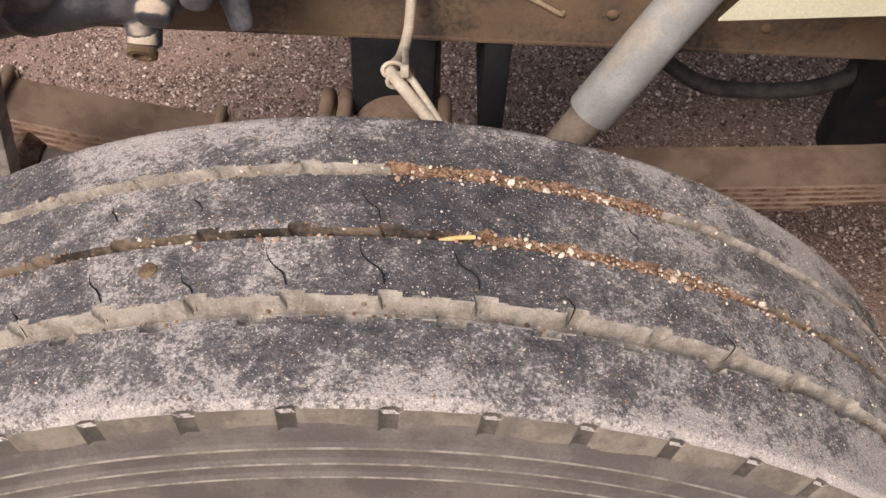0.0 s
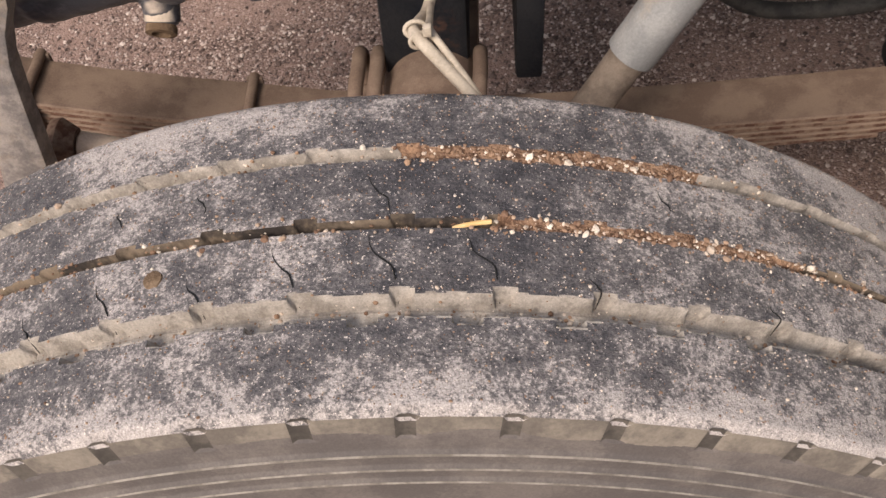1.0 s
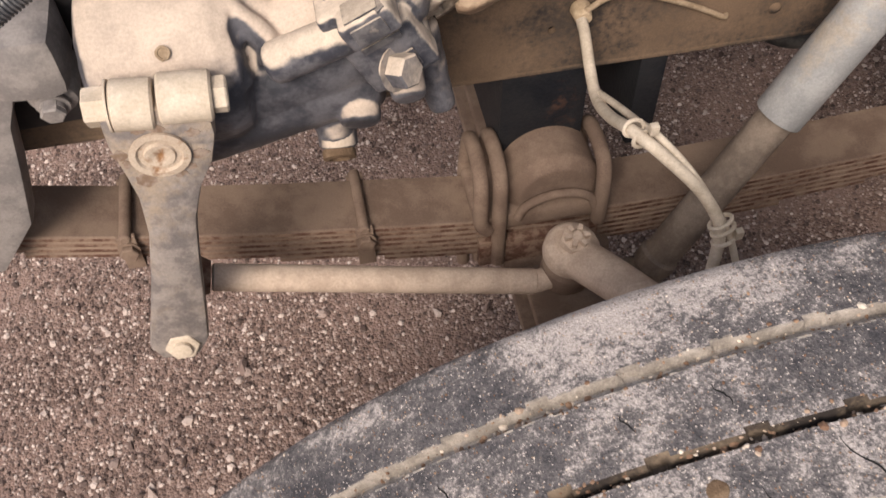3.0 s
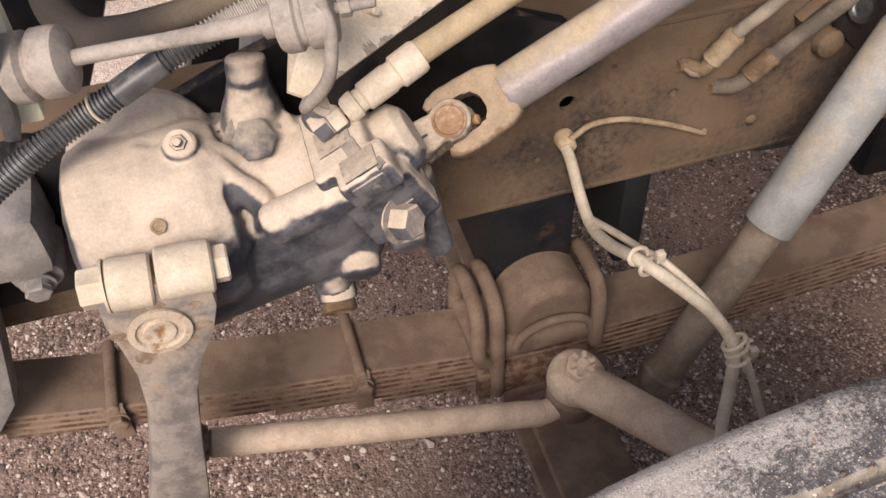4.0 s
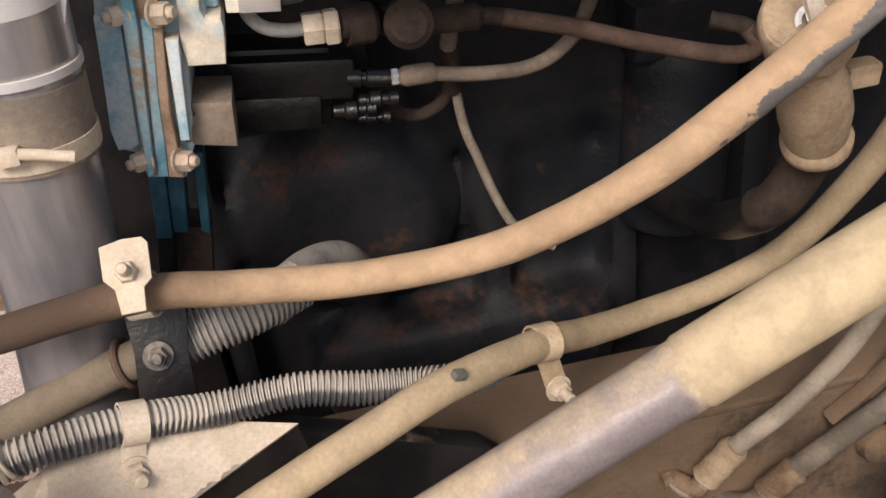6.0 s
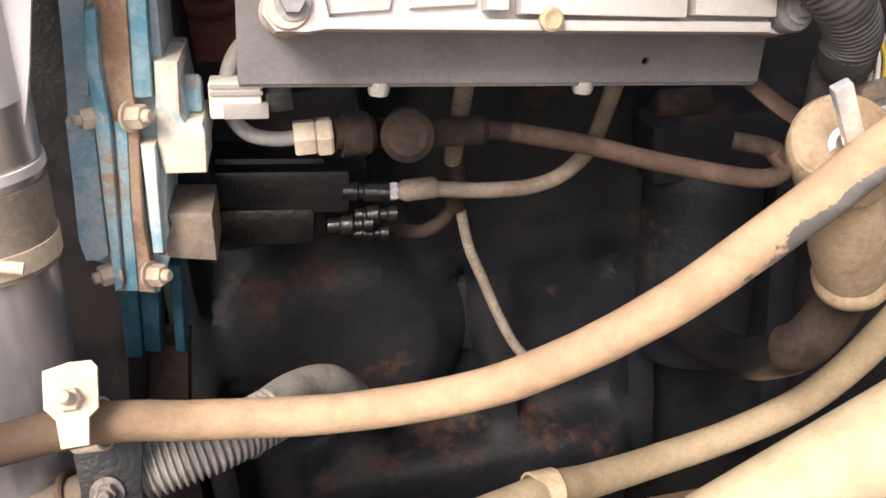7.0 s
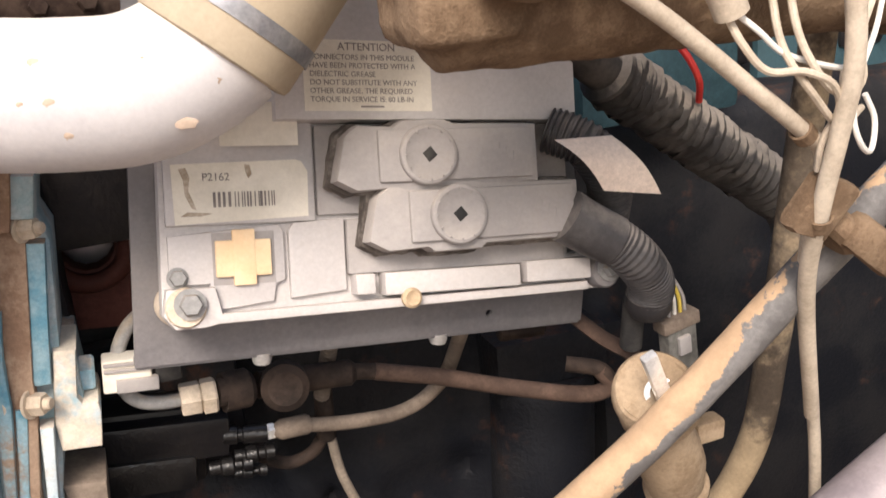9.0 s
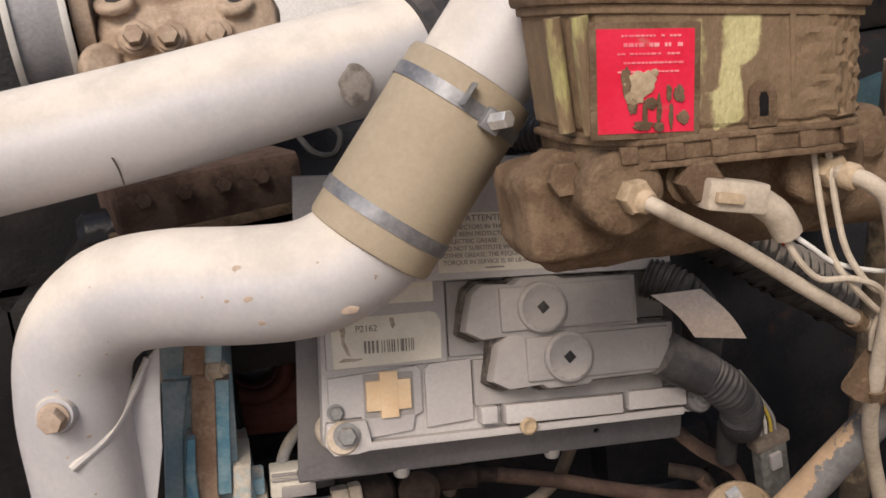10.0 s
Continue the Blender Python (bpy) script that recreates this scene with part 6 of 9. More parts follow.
for p, d in (((-0.437, 0.943, 1.079), (0.85, 0.1, 0.4)), ((-0.277, 0.969, 1.133), (0.9, 0.3, 0.1))):
    ring = tube([loi @ (Vector(p) + axes_to((0, 0, 0), d).to_3x3() @ Vector((0.0118 * math.cos(t), 0.0118 * math.sin(t), 0.003 * math.sin(t)))) for t in [2 * math.pi * i / 12 for i in range(13)]], 0.0014, 6, 0.003)
    part("tie_wire", ring, M["wire"], loom, "cream tie wire")
for pts in ([(-0.2756, 0.925, 1.1618), (-0.2822, 0.925, 1.174), (-0.2771, 0.925, 1.1863), (-0.269, 0.925, 1.1877), (-0.2637, 0.925, 1.1758), (-0.2676, 0.925, 1.1642), (-0.2769, 0.925, 1.1622)], [(-0.2638, 0.93, 1.1507), (-0.2657, 0.93, 1.1656), (-0.2708, 0.93, 1.1787), (-0.2748, 0.93, 1.183), (-0.2807, 0.93, 1.1769), (-0.2797, 0.93, 1.1611)]):
    part("tie_wire", tube([loi @ Vector(p) for p in pts], 0.0015, 6, 0.003), M["wire"], loom, "cream tie wire")
part("tape", tube([loi @ Vector(p) for p in LOOM[3:5]], 0.0112, 14, 0.006), M["loom"], loom)
strap((-0.218, 0.990, 1.122), (0.9, 0.3, -0.3), 0.0108, 0.014, "cream", "loom_clip", "cream metal clip bolted to the plate", (-0.223, 0.980, 1.096), True, "clip")
part("zip_tie", box(0.008, 0.006, 0.005, 0.001, loi @ Matrix.Translation((-0.036, 0.984, 1.112)) @ Euler((0.2, 0.4, 0.3)).to_matrix().to_4x4()), M["clear"], loom)


def build_plate():
    t = thing("bracket_plate", "cream dusted triangular steel bracket with a chipped edge", "bracket", (-0.22, 0.96, 1.09))
    inv = t.matrix_basis.inverted()
    top = [(-0.132, 1.002, 1.086), (-0.176, 1.005, 1.098), (-0.236, 0.992, 1.110), (-0.262, 0.975, 1.118), (-0.285, 0.955, 1.115), (-0.299, 0.918, 1.078), (-0.284, 0.908, 1.074), (-0.268, 0.916, 1.078)]
    nrm = (Vector(top[2]) - Vector(top[0])).cross(Vector(top[6]) - Vector(top[0])).normalized()
    if nrm.z < 0:
        nrm = -nrm
    bm = bmesh.new()
    a = [bm.verts.new(inv @ Vector(p)) for p in top]
    b = [bm.verts.new(inv @ (Vector(p) - nrm * 0.004)) for p in top]
    bm.faces.new(a)
    bm.faces.new(b[::-1])
    for i in range(len(a)):
        bm.faces.new((a[i], b[i], b[(i + 1) % len(a)], a[(i + 1) % len(a)]))
    bmesh.ops.recalc_face_normals(bm, faces=bm.faces)
    part("plate", bm, M["cream"], t, smooth=False)
    edge = bmesh.new()
    p0, p1 = Vector(top[0]) - nrm * 0.004, Vector(top[7]) - nrm * 0.004
    drop = Vector((0.004, -0.002, -0.024))
    q = [p0, p1, p1 + drop, p0 + drop * 0.9]
    f0 = [edge.verts.new(inv @ v) for v in q]
    back = Vector((-0.003, 0.003, 0))
    f1 = [edge.verts.new(inv @ (v + back)) for v in q]
    edge.faces.new(f0)
    edge.faces.new(f1[::-1])
    for i in range(4):
        edge.faces.new((f0[i], f1[i], f1[(i + 1) % 4], f0[(i + 1) % 4]))
    bmesh.ops.recalc_face_normals(edge, faces=edge.faces)
    part("flange", edge, M["black"], t, "black folded edge", smooth=False)
    side = (Vector(top[7]) - Vector(top[0])).normalized()
    inward = nrm.cross(side)
    if inward.x > 0:
        inward = -inward
    rng = random.Random(21)
    for f, wide, deep in ((0.30, 0.014, 0.0025), (0.42, 0.022, 0.0032), (0.60, 0.018, 0.005), (0.70, 0.012, 0.010), (0.95, 0.020, 0.004)):
        c = Vector(top[0]).lerp(Vector(top[7]), f) + nrm * 0.0001
        rim = [(wide * (k / 9 - 0.5), -0.0004) for k in range(10)] + [(wide * (0.5 - k / 9), deep * rng.uniform(0.35, 1.0)) for k in range(1, 9)]
        at = Matrix(((side.x, inward.x, nrm.x, c.x), (side.y, inward.y, nrm.y, c.y), (side.z, inward.z, nrm.z, c.z), (0, 0, 0, 1)))
        part("chip", slab(rim, 0.0004, (), 0.0, inv @ at), M["gear_bare"], t, "dark chip in the cream paint")
    part("strap", tube([inv @ Vector(p) for p in ((-0.270, 0.880, 1.172), (-0.267, 0.872, 1.150), (-0.273, 0.872, 1.115), (-0.290, 0.885, 1.085), (-0.286, 0.905, 1.074))], 0.0050, 10, 0.006), M["link"], t)


build_plate()


def build_link():
    t = thing("stabilizer_link", "dusty link rod with steel bushing cups and a stud", "link rod", (-0.37, 0.91, 1.14))
    inv = t.matrix_basis.inverted()
    p, q = Vector((-0.450, 0.936, 1.129)), Vector((-0.233, 0.886, 1.160))
    d = (q - p).normalized()
    m, n = between(p, q)
    part("rod", lathe([(0, 0), (0.0062, 0.0), (0.0058, 0.08), (0.0072, 0.13), (0.009, 0.150), (0, 0.150)], 16, inv @ m), M["link"], t)
    part("bushing", lathe([(0, 0.148), (0.012, 0.148), (0.012, 0.155), (0.022, 0.158), (0.0245, 0.162), (0.0245, 0.172), (0.0215, 0.174), (0.0215, 0.177), (0.0245, 0.179), (0.0245, 0.193), (0.022, 0.197), (0.010, 0.198), (0, 0.198)], 28, inv @ m), M["link"], t, "grey rubber and steel bushing")
    part("stud", lathe([(0, 0.198), (0.0042, 0.198), (0.0042, 0.224), (0.0034, 0.226), (0, 0.226)], 12, inv @ m), M["link"], t)
    part("nut", hexagon(0.0075, 0.008, inv @ m @ Matrix.Translation((0, 0, 0.201))), M["link"], t)
    part("bolt_head", hexagon(0.0046, 0.006, inv @ axes_to((-0.262, 0.885, 1.181), (0.1, -0.3, 1))), M["link"], t)
    m2, _ = between(p + d * 0.012, p - d * 0.1)
    part("bushing", lathe([(0, 0), (0.010, 0), (0.024, 0.006), (0.0255, 0.012), (0.0255, 0.024), (0.020, 0.027), (0.020, 0.03), (0.0255, 0.033), (0.0255, 0.045), (0.018, 0.05), (0, 0.05)], 28, inv @ m2), M["link"], t)
    part("support", box(0.026, 0.02, 0.22, 0.004, inv @ Matrix.Translation((-0.490, 0.962, 1.18))), M["paint"], t, "pale painted support bar")
    part("hanger", box(0.012, 0.03, 0.12, 0.003, inv @ Matrix.Translation((-0.492, 0.938, 1.13)) @ Euler((0.2, 0.15, 0)).to_matrix().to_4x4()), M["loom"], t)


build_link()

# black shroud bars behind the gearbox, and the yard beyond
sh = thing("fan_shroud", "black radiator shroud with upright bars", "shroud", (-0.42, 1.32, 1.1))
shi = sh.matrix_basis.inverted()
up_face = shi @ Matrix(((1, 0, 0, 0), (0, 0, 1, 1.305), (0, 1, 0, 0), (0, 0, 0, 1)))
for out in ([(-0.7, 0.8), (-0.52, 0.8), (-0.462, 0.921), (-0.432, 0.988), (-0.393, 1.023), (-0.379, 1.06), (-0.369, 1.072), (-0.3, 1.076), (-0.3, 1.44), (-0.7, 1.44)], [(-0.4, 0.8), (-0.215, 0.8), (-0.215, 1.44), (-0.322, 1.44), (-0.334, 1.039), (-0.347, 0.969), (-0.38, 0.856)]):
    part("bar", slab(out, 0.05, (), 0.010, up_face), M["black"], sh)
part("top_panel", box(0.47, 0.05, 0.66, 0.012, shi @ Matrix.Translation((-0.43, 1.40, 1.48))), M["black"], sh)
sleeper = box(9.0, 0.10, 0.11, 0.012, Matrix.Translation((-1.0, 3.02, 0.01)))
tagged(part("timber_edging", roughen(sleeper, 0.003, 9), M["brown"]), "brown timber edging along the gravel", "edging", kind="structure")
yard = box(9.0, 0.10, 2.2, 0.01, Matrix.Translation((-1.0, 3.25, 1.1)))
tagged(part("wall_yard", yard, M["plaster"]), "white painted wall behind the truck", "wall", kind="structure")

# smooth hose that turns into a pale corrugated one
CORR = [(-0.475, 1.23, 1.14), (-0.477, 1.19, 1.069), (-0.481, 1.175, 1.052), (-0.476, 1.16, 1.032), (-0.455, 1.14, 1.019), (-0.42, 1.12, 1.028), (-0.375, 1.10, 1.047), (-0.32, 1.075, 1.072), (-0.270, 1.064, 1.096), (-0.224, 1.068, 1.108), (-0.195, 1.072, 1.112)]
corr, coi = hose_thing("coolant_hose", "dusty smooth hose joined to a pale corrugated sleeve", "hose", CORR, lambda s, t: 0.0128 + 0.0050 * max(0.0, min(1.0, (0.26 - s) / 0.08)), M["hose_dark"], 18, 0.006)
CORR2 = [(-0.205, 1.071, 1.111), (-0.185, 1.074, 1.114), (-0.157, 1.082, 1.116), (-0.135, 1.094, 1.116), (-0.118, 1.105, 1.116)]
part("collar", tube([coi @ (Vector((-0.232, 1.068, 1.106)) + axes_to((0, 0, 0), (0.95, 0.05, 0.25)).to_3x3() @ Vector((0.0150 * math.cos(t), 0.0150 * math.sin(t), 0.002 * math.sin(t)))) for t in [2 * math.pi * i / 14 for i in range(15)]], 0.0024, 8, 0.003), M["fuel"], corr, "brown cord round the hose")
part("corrugated_sleeve", tube([coi @ Vector(p) for p in CORR2], ribbed(0.0156, 0.0040, 0.0014), 20, 0.0010), M["conduit_pale"], corr, "pale corrugated sleeve")
part("elbow_end", tube([coi @ Vector(p) for p in [(-0.1416, 1.115, 1.0936), (-0.1276, 1.15, 1.0882), (-0.1086, 1.19, 1.0745), (-0.0875, 1.22, 1.0551), (-0.0724, 1.25, 1.0174)]], 0.0145, 18, 0.004), M["conduit_pale"], corr, "smooth pale elbow end")

WIRE_A = [(-0.010, 1.05, 0.842), (-0.012, 1.02, 0.838), (-0.014, 0.985, 0.818), (-0.020, 0.94, 0.818), (-0.026, 0.885, 0.848), (-0.025, 0.833, 0.881), (0.0, 0.805, 0.868), (0.032, 0.786, 0.836), (0.053, 0.772, 0.797), (0.052, 0.760, 0.755), (0.040, 0.74, 0.72), (0.02, 0.70, 0.70)]
WIRE_B = [(-0.016, 0.955, 0.815), (-0.014, 0.90, 0.846), (-0.012, 0.850, 0.872), (-0.006, 0.828, 0.880), (0.02, 0.80, 0.857), (0.045, 0.782, 0.82), (0.064, 0.768, 0.785), (0.075, 0.755, 0.75), (0.085, 0.735, 0.71), (0.09, 0.70, 0.69)]
brake, bi = hose_thing("brake_hose", "cream rubber brake hose and wire bound with cable ties", "hose", WIRE_A, 0.0062, M["wire"], 12, 0.005)
part("sensor_wire", tube([bi @ Vector(p) for p in WIRE_B], 0.0038, 10, 0.005), M["wire"], brake)
for p, d, r in (((-0.024, 0.838, 0.881), (0.2, -0.8, 0.4), 0.0105), ((-0.019, 0.826, 0.878), (0.3, -0.8, 0.2), 0.0105), ((0.057, 0.771, 0.793), (0.4, -0.3, -0.85), 0.0115), ((0.060, 0.768, 0.780), (0.3, -0.3, -0.85), 0.0115), ((0.053, 0.773, 0.803), (0.4, -0.3, -0.85), 0.0115)):
    mm = bi @ axes_to(p, d)
    part("cable_tie", tube([mm @ Vector((r * math.cos(t), r * 0.72 * math.sin(t), 0)) for t in [2 * math.pi * i / 12 for i in range(13)]], 0.0022, 8, 0.003), M["wire"], brake)
part("tie_head", box(0.008, 0.007, 0.011, 0.001, bi @ Matrix.Translation((-0.012, 0.822, 0.893))), M["wire"], brake)
part("tie_head", box(0.008, 0.007, 0.011, 0.001, bi @ Matrix.Translation((0.071, 0.765, 0.79))), M["wire"], brake)
part("hose_bracket", lathe([(0, 0), (0.010, 0), (0.012, 0.004), (0.009, 0.02), (0, 0.02)], 16, bi @ axes_to((-0.008, 1.056, 0.845), (0, -1, -0.2))), M["filler"], brake)

LINE = [(-0.010, 1.045, 0.845), (-0.003, 1.040, 0.852), (0.018, 1.042, 0.862), (0.048, 1.046, 0.858), (0.077, 1.047, 0.849), (0.130, 1.052, 0.822), (0.164, 1.052, 0.803), (0.170, 1.058, 0.801)]
hose_thing("rail_line", "thin dusty cream line looping across the frame rail", "brake line", LINE, 0.0034, M["neck"], 10, 0.005)

for tag, pts, mat, r in (("dusty hose with a crimped elbow end on the rail", [(0.1278, 1.056, 0.9049), (0.1391, 1.04, 0.9053), (0.1652, 1.03, 0.9519), (0.1998, 1.028, 0.9805), (0.2366, 1.026, 1.0229), (0.2581, 1.02, 1.0735), (0.2736, 1.01, 1.1263)], "line", 0.0072),
                         ("dark dusty hose with a crimped elbow end on the rail", [(0.1722, 1.056, 0.8642), (0.189, 1.04, 0.8756), (0.2171, 1.03, 0.9145), (0.2534, 1.029, 0.9415), (0.2852, 1.027, 0.9674), (0.3099, 1.025, 1.0049), (0.3417, 1.02, 1.0897), (0.3684, 1.02, 1.1707)], "rail_hose", 0.0090)):
    h, hi_ = hose_thing("rail_hose", tag, "hose", pts, r, M[mat], 14, 0.006, 0.0, "hoses ending on the rail")
    m, n = between(Vector(pts[1]).lerp(Vector(pts[2]), 0.25), Vector(pts[2]))
    part("crimp", lathe([(0, 0), (0.010, 0), (0.0115, 0.002), (0.0105, 0.012), (0.0115, 0.016), (0.0105, 0.026), (0.0115, n - 0.004), (0.009, n), (0, n)], 18, hi_ @ m), M["brown"] if mat == "rail_hose" else M["neck"], h)
    part("elbow", tube([hi_ @ (Vector(pts[0]) + Vector((-0.01, 0, 0))), hi_ @ Vector(pts[0]), hi_ @ Vector(pts[1]), hi_ @ Vector(pts[1]).lerp(Vector(pts[2]), 0.3)], 0.0078, 12, 0.004), M["brown"], h)


# ---- engine: block, blue front flange, dark parts ----
block = bmesh.new()
box(1.08, 0.42, 0.70, 0.03, Matrix.Translation((0.30, 1.56, 1.02)), block)
rod(0.10, 0.16, 0.03, 28, axes_to((-0.07, 1.30, 1.03), (0, 1, 0)), block)
rod(0.075, 0.10, 0.02, 28, axes_to((0.12, 1.33, 1.02), (0, 1, 0)), block)
box(0.30, 0.10, 0.10, 0.02, Matrix.Translation((0.02, 1.34, 0.86)), block)
box(0.9, 0.35, 0.20, 0.04, Matrix.Translation((0.2, 1.58, 0.66)), block)
box(0.20, 0.10, 0.25, 0.02, Matrix.Translation((0.10, 1.37, 1.20)), block)
for i in range(5):
    box(0.03, 0.06, 0.36, 0.008, Matrix.Translation((-0.20 + 0.13 * i, 1.345, 1.0)), block)
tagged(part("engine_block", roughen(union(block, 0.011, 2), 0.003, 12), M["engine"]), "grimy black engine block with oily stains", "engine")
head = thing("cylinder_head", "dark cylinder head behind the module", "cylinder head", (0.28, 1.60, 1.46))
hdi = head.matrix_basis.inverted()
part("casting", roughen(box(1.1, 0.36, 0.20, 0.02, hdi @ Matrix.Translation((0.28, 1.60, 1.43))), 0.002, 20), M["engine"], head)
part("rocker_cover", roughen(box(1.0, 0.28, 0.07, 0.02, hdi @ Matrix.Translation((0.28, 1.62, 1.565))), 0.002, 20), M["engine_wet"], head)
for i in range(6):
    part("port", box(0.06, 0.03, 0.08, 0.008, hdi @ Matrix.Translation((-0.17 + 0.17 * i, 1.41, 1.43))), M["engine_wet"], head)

redp = thing("red_housing", "red-brown primed engine housing with a lifting hole", "engine housing", (-0.12, 1.36, 1.36))
ri = redp.matrix_basis.inverted()
face = Matrix(((1, 0, 0, 0), (0, 0, 1, 1.268), (0, 1, 0, 0), (0, 0, 0, 1)))
part("wall", slab([(-0.20, 1.30), (-0.075, 1.285), (-0.03, 1.32), (-0.03, 1.50), (-0.20, 1.51)], 0.02, [(-0.125, 1.355, 0.0185)], 0.003, ri @ face), M["red"], redp)
part("rib", tube([ri @ Vector((-0.125 + 0.027 * math.cos(t), 1.266, 1.353 + 0.026 * math.sin(t))) for t in [2 * math.pi * i / 14 for i in range(15)]], 0.007, 10, 0.006), M["red"], redp)
part("rib", box(0.018, 0.03, 0.20, 0.005, ri @ Matrix.Translation((-0.055, 1.258, 1.40))), M["red"], redp)
part("backing", box(0.10, 0.01, 0.10, 0.002, ri @ Matrix.Translation((-0.13, 1.302, 1.352))), M["alu_dark"], redp, "grey metal behind the hole")


def build_flange():
    f = thing("front_flange", "faded blue engine front housing with dirt-caked flange and bolts", "engine housing", (-0.17, 1.13, 1.30))
    inv = f.matrix_basis.inverted()
    blocks = (
        ("housing_body", "blue_grey", 1.158, 0.07, ((-0.181, 1.434), (-0.139, 1.429), (-0.144, 1.404), (-0.139, 1.389), (-0.147, 1.322), (-0.140, 1.319), (-0.140, 1.285), (-0.134, 1.264), (-0.158, 1.258), (-0.164, 1.228), (-0.165, 1.212), (-0.168, 1.203), (-0.179, 1.181), (-0.203, 1.186), (-0.204, 1.204), (-0.216, 1.210), (-0.209, 1.277), (-0.203, 1.306), (-0.187, 1.397), (-0.188, 1.412))),
        ("top_cap", "blue_grey", 1.138, 0.06, ((-0.180, 1.437), (-0.138, 1.432), (-0.143, 1.407), (-0.185, 1.414))),
        ("top_cap", "blue_dirt", 1.132, 0.03, ((-0.163, 1.438), (-0.149, 1.437), (-0.156, 1.403), (-0.170, 1.405))),
        ("housing_lobe", "blue_grey", 1.153, 0.05, ((-0.187, 1.397), (-0.168, 1.394), (-0.180, 1.356), (-0.189, 1.308), (-0.200, 1.311))),
        ("housing_lobe", "blue_pale", 1.152, 0.05, ((-0.205, 1.297), (-0.190, 1.294), (-0.201, 1.213), (-0.206, 1.210), (-0.215, 1.211), (-0.216, 1.225))),
        ("flange_plate", "blue", 1.136, 0.03, ((-0.177, 1.357), (-0.171, 1.357), (-0.176, 1.328), (-0.178, 1.298), (-0.194, 1.198), (-0.199, 1.196), (-0.187, 1.293), (-0.183, 1.328))),
        ("flange_dirt", "blue_dirt", 1.143, 0.03, ((-0.173, 1.361), (-0.162, 1.417), (-0.147, 1.415), (-0.164, 1.310), (-0.165, 1.293), (-0.175, 1.237), (-0.178, 1.188), (-0.196, 1.193), (-0.180, 1.295), (-0.177, 1.326))),
        ("flange_plate", "blue", 1.141, 0.02, ((-0.177, 1.296), (-0.170, 1.295), (-0.180, 1.242), (-0.187, 1.192), (-0.194, 1.193), (-0.186, 1.243))),
        ("housing_lobe", "blue", 1.146, 0.05, ((-0.157, 1.394), (-0.141, 1.391), (-0.155, 1.305), (-0.166, 1.306), (-0.160, 1.354))),
        ("housing_lobe", "blue_pale", 1.143, 0.04, ((-0.167, 1.280), (-0.159, 1.279), (-0.168, 1.213), (-0.174, 1.214))),
        ("boss", "blue_cream", 1.15, 0.05, ((-0.151, 1.324), (-0.138, 1.322), (-0.143, 1.292), (-0.141, 1.287), (-0.132, 1.286), (-0.131, 1.280), (-0.135, 1.256), (-0.158, 1.259), (-0.159, 1.276))),
        ("foot", "shock_low", 1.158, 0.05, ((-0.178, 1.205), (-0.163, 1.224), (-0.164, 1.232), (-0.138, 1.228), (-0.141, 1.196))),
        ("lower_leg", "leg", 1.17, 0.03, ((-0.205, 1.185), (-0.194, 1.183), (-0.202, 1.130), (-0.212, 1.132))),
        ("lower_leg", "leg", 1.175, 0.03, ((-0.194, 1.182), (-0.182, 1.180), (-0.191, 1.129), (-0.201, 1.132))),
        ("lower_leg", "leg", 1.18, 0.03, ((-0.174, 1.188), (-0.167, 1.187), (-0.177, 1.122), (-0.183, 1.126))),
        ("stay", "black", 1.19, 0.03, ((-0.215, 1.131), (-0.202, 1.129), (-0.218, 1.053), (-0.230, 1.056))),
        ("stay", "grime", 1.195, 0.03, ((-0.203, 1.126), (-0.177, 1.120), (-0.193, 1.038), (-0.219, 1.045))),
    )
    for name, mat, y, deep, out in blocks:
        face = Matrix(((1, 0, 0, 0), (0, 0, 1, y), (0, 1, 0, 0), (0, 0, 0, 1)))
        b = slab(out, deep, (), 0.0022, inv @ face)
        bmesh.ops.subdivide_edges(b, edges=b.edges[:], cuts=1, use_grid_fill=True)
        part(name, roughen(b, 0.0005, 140), M[mat], f)
    part("housing_core", box(0.06, 0.05, 0.22, 0.006, inv @ Matrix.Translation((-0.172, 1.245, 1.32))), M["engine"], f)
    for x, z, r in ((-0.190, 1.300, 0.0064), (-0.163, 1.297, 0.0070), (-0.202, 1.206, 0.0064), (-0.173, 1.201, 0.0068), (-0.193, 1.408, 0.0064), (-0.146, 1.402, 0.0064)):
        side = 1 if x > -0.18 else -1
        part("bolt", hexagon(r, 0.009, inv @ axes_to((x - 0.006 * side, 1.143, z), (side, -0.55, 0.05)), None, r * 1.25, 0.003), M["cream"] if z > 1.25 else M["rod"], f)


build_flange()

# dark oily pump and fittings
pump = thing("fuel_pump", "oily black fuel pump with fittings", "fuel pump", (-0.09, 1.24, 1.2))
pi_ = pump.matrix_basis.inverted()
b = box(0.098, 0.05, 0.032, 0.004, pi_ @ Matrix.Translation((-0.102, 1.262, 1.204)) @ Euler((0, 0.14, 0)).to_matrix().to_4x4())
part("body", roughen(b, 0.0006, 60), M["black"], pump)
b = box(0.075, 0.05, 0.028, 0.006, pi_ @ Matrix.Translation((-0.118, 1.258, 1.182)) @ Euler((0, 0.14, 0)).to_matrix().to_4x4())
part("lower_body", roughen(b, 0.0008, 80), M["wet"], pump, "wet oily black lower body")
m, n = between((-0.058, 1.243, 1.197), (-0.026, 1.240, 1.192))
part("fitting", lathe([(0, 0), (0.0072, 0), (0.0072, 0.010), (0.0055, 0.011), (0.0055, 0.014), (0.0068, 0.015), (0.0068, n), (0, n)], 16, pi_ @ m), M["wet"], pump)
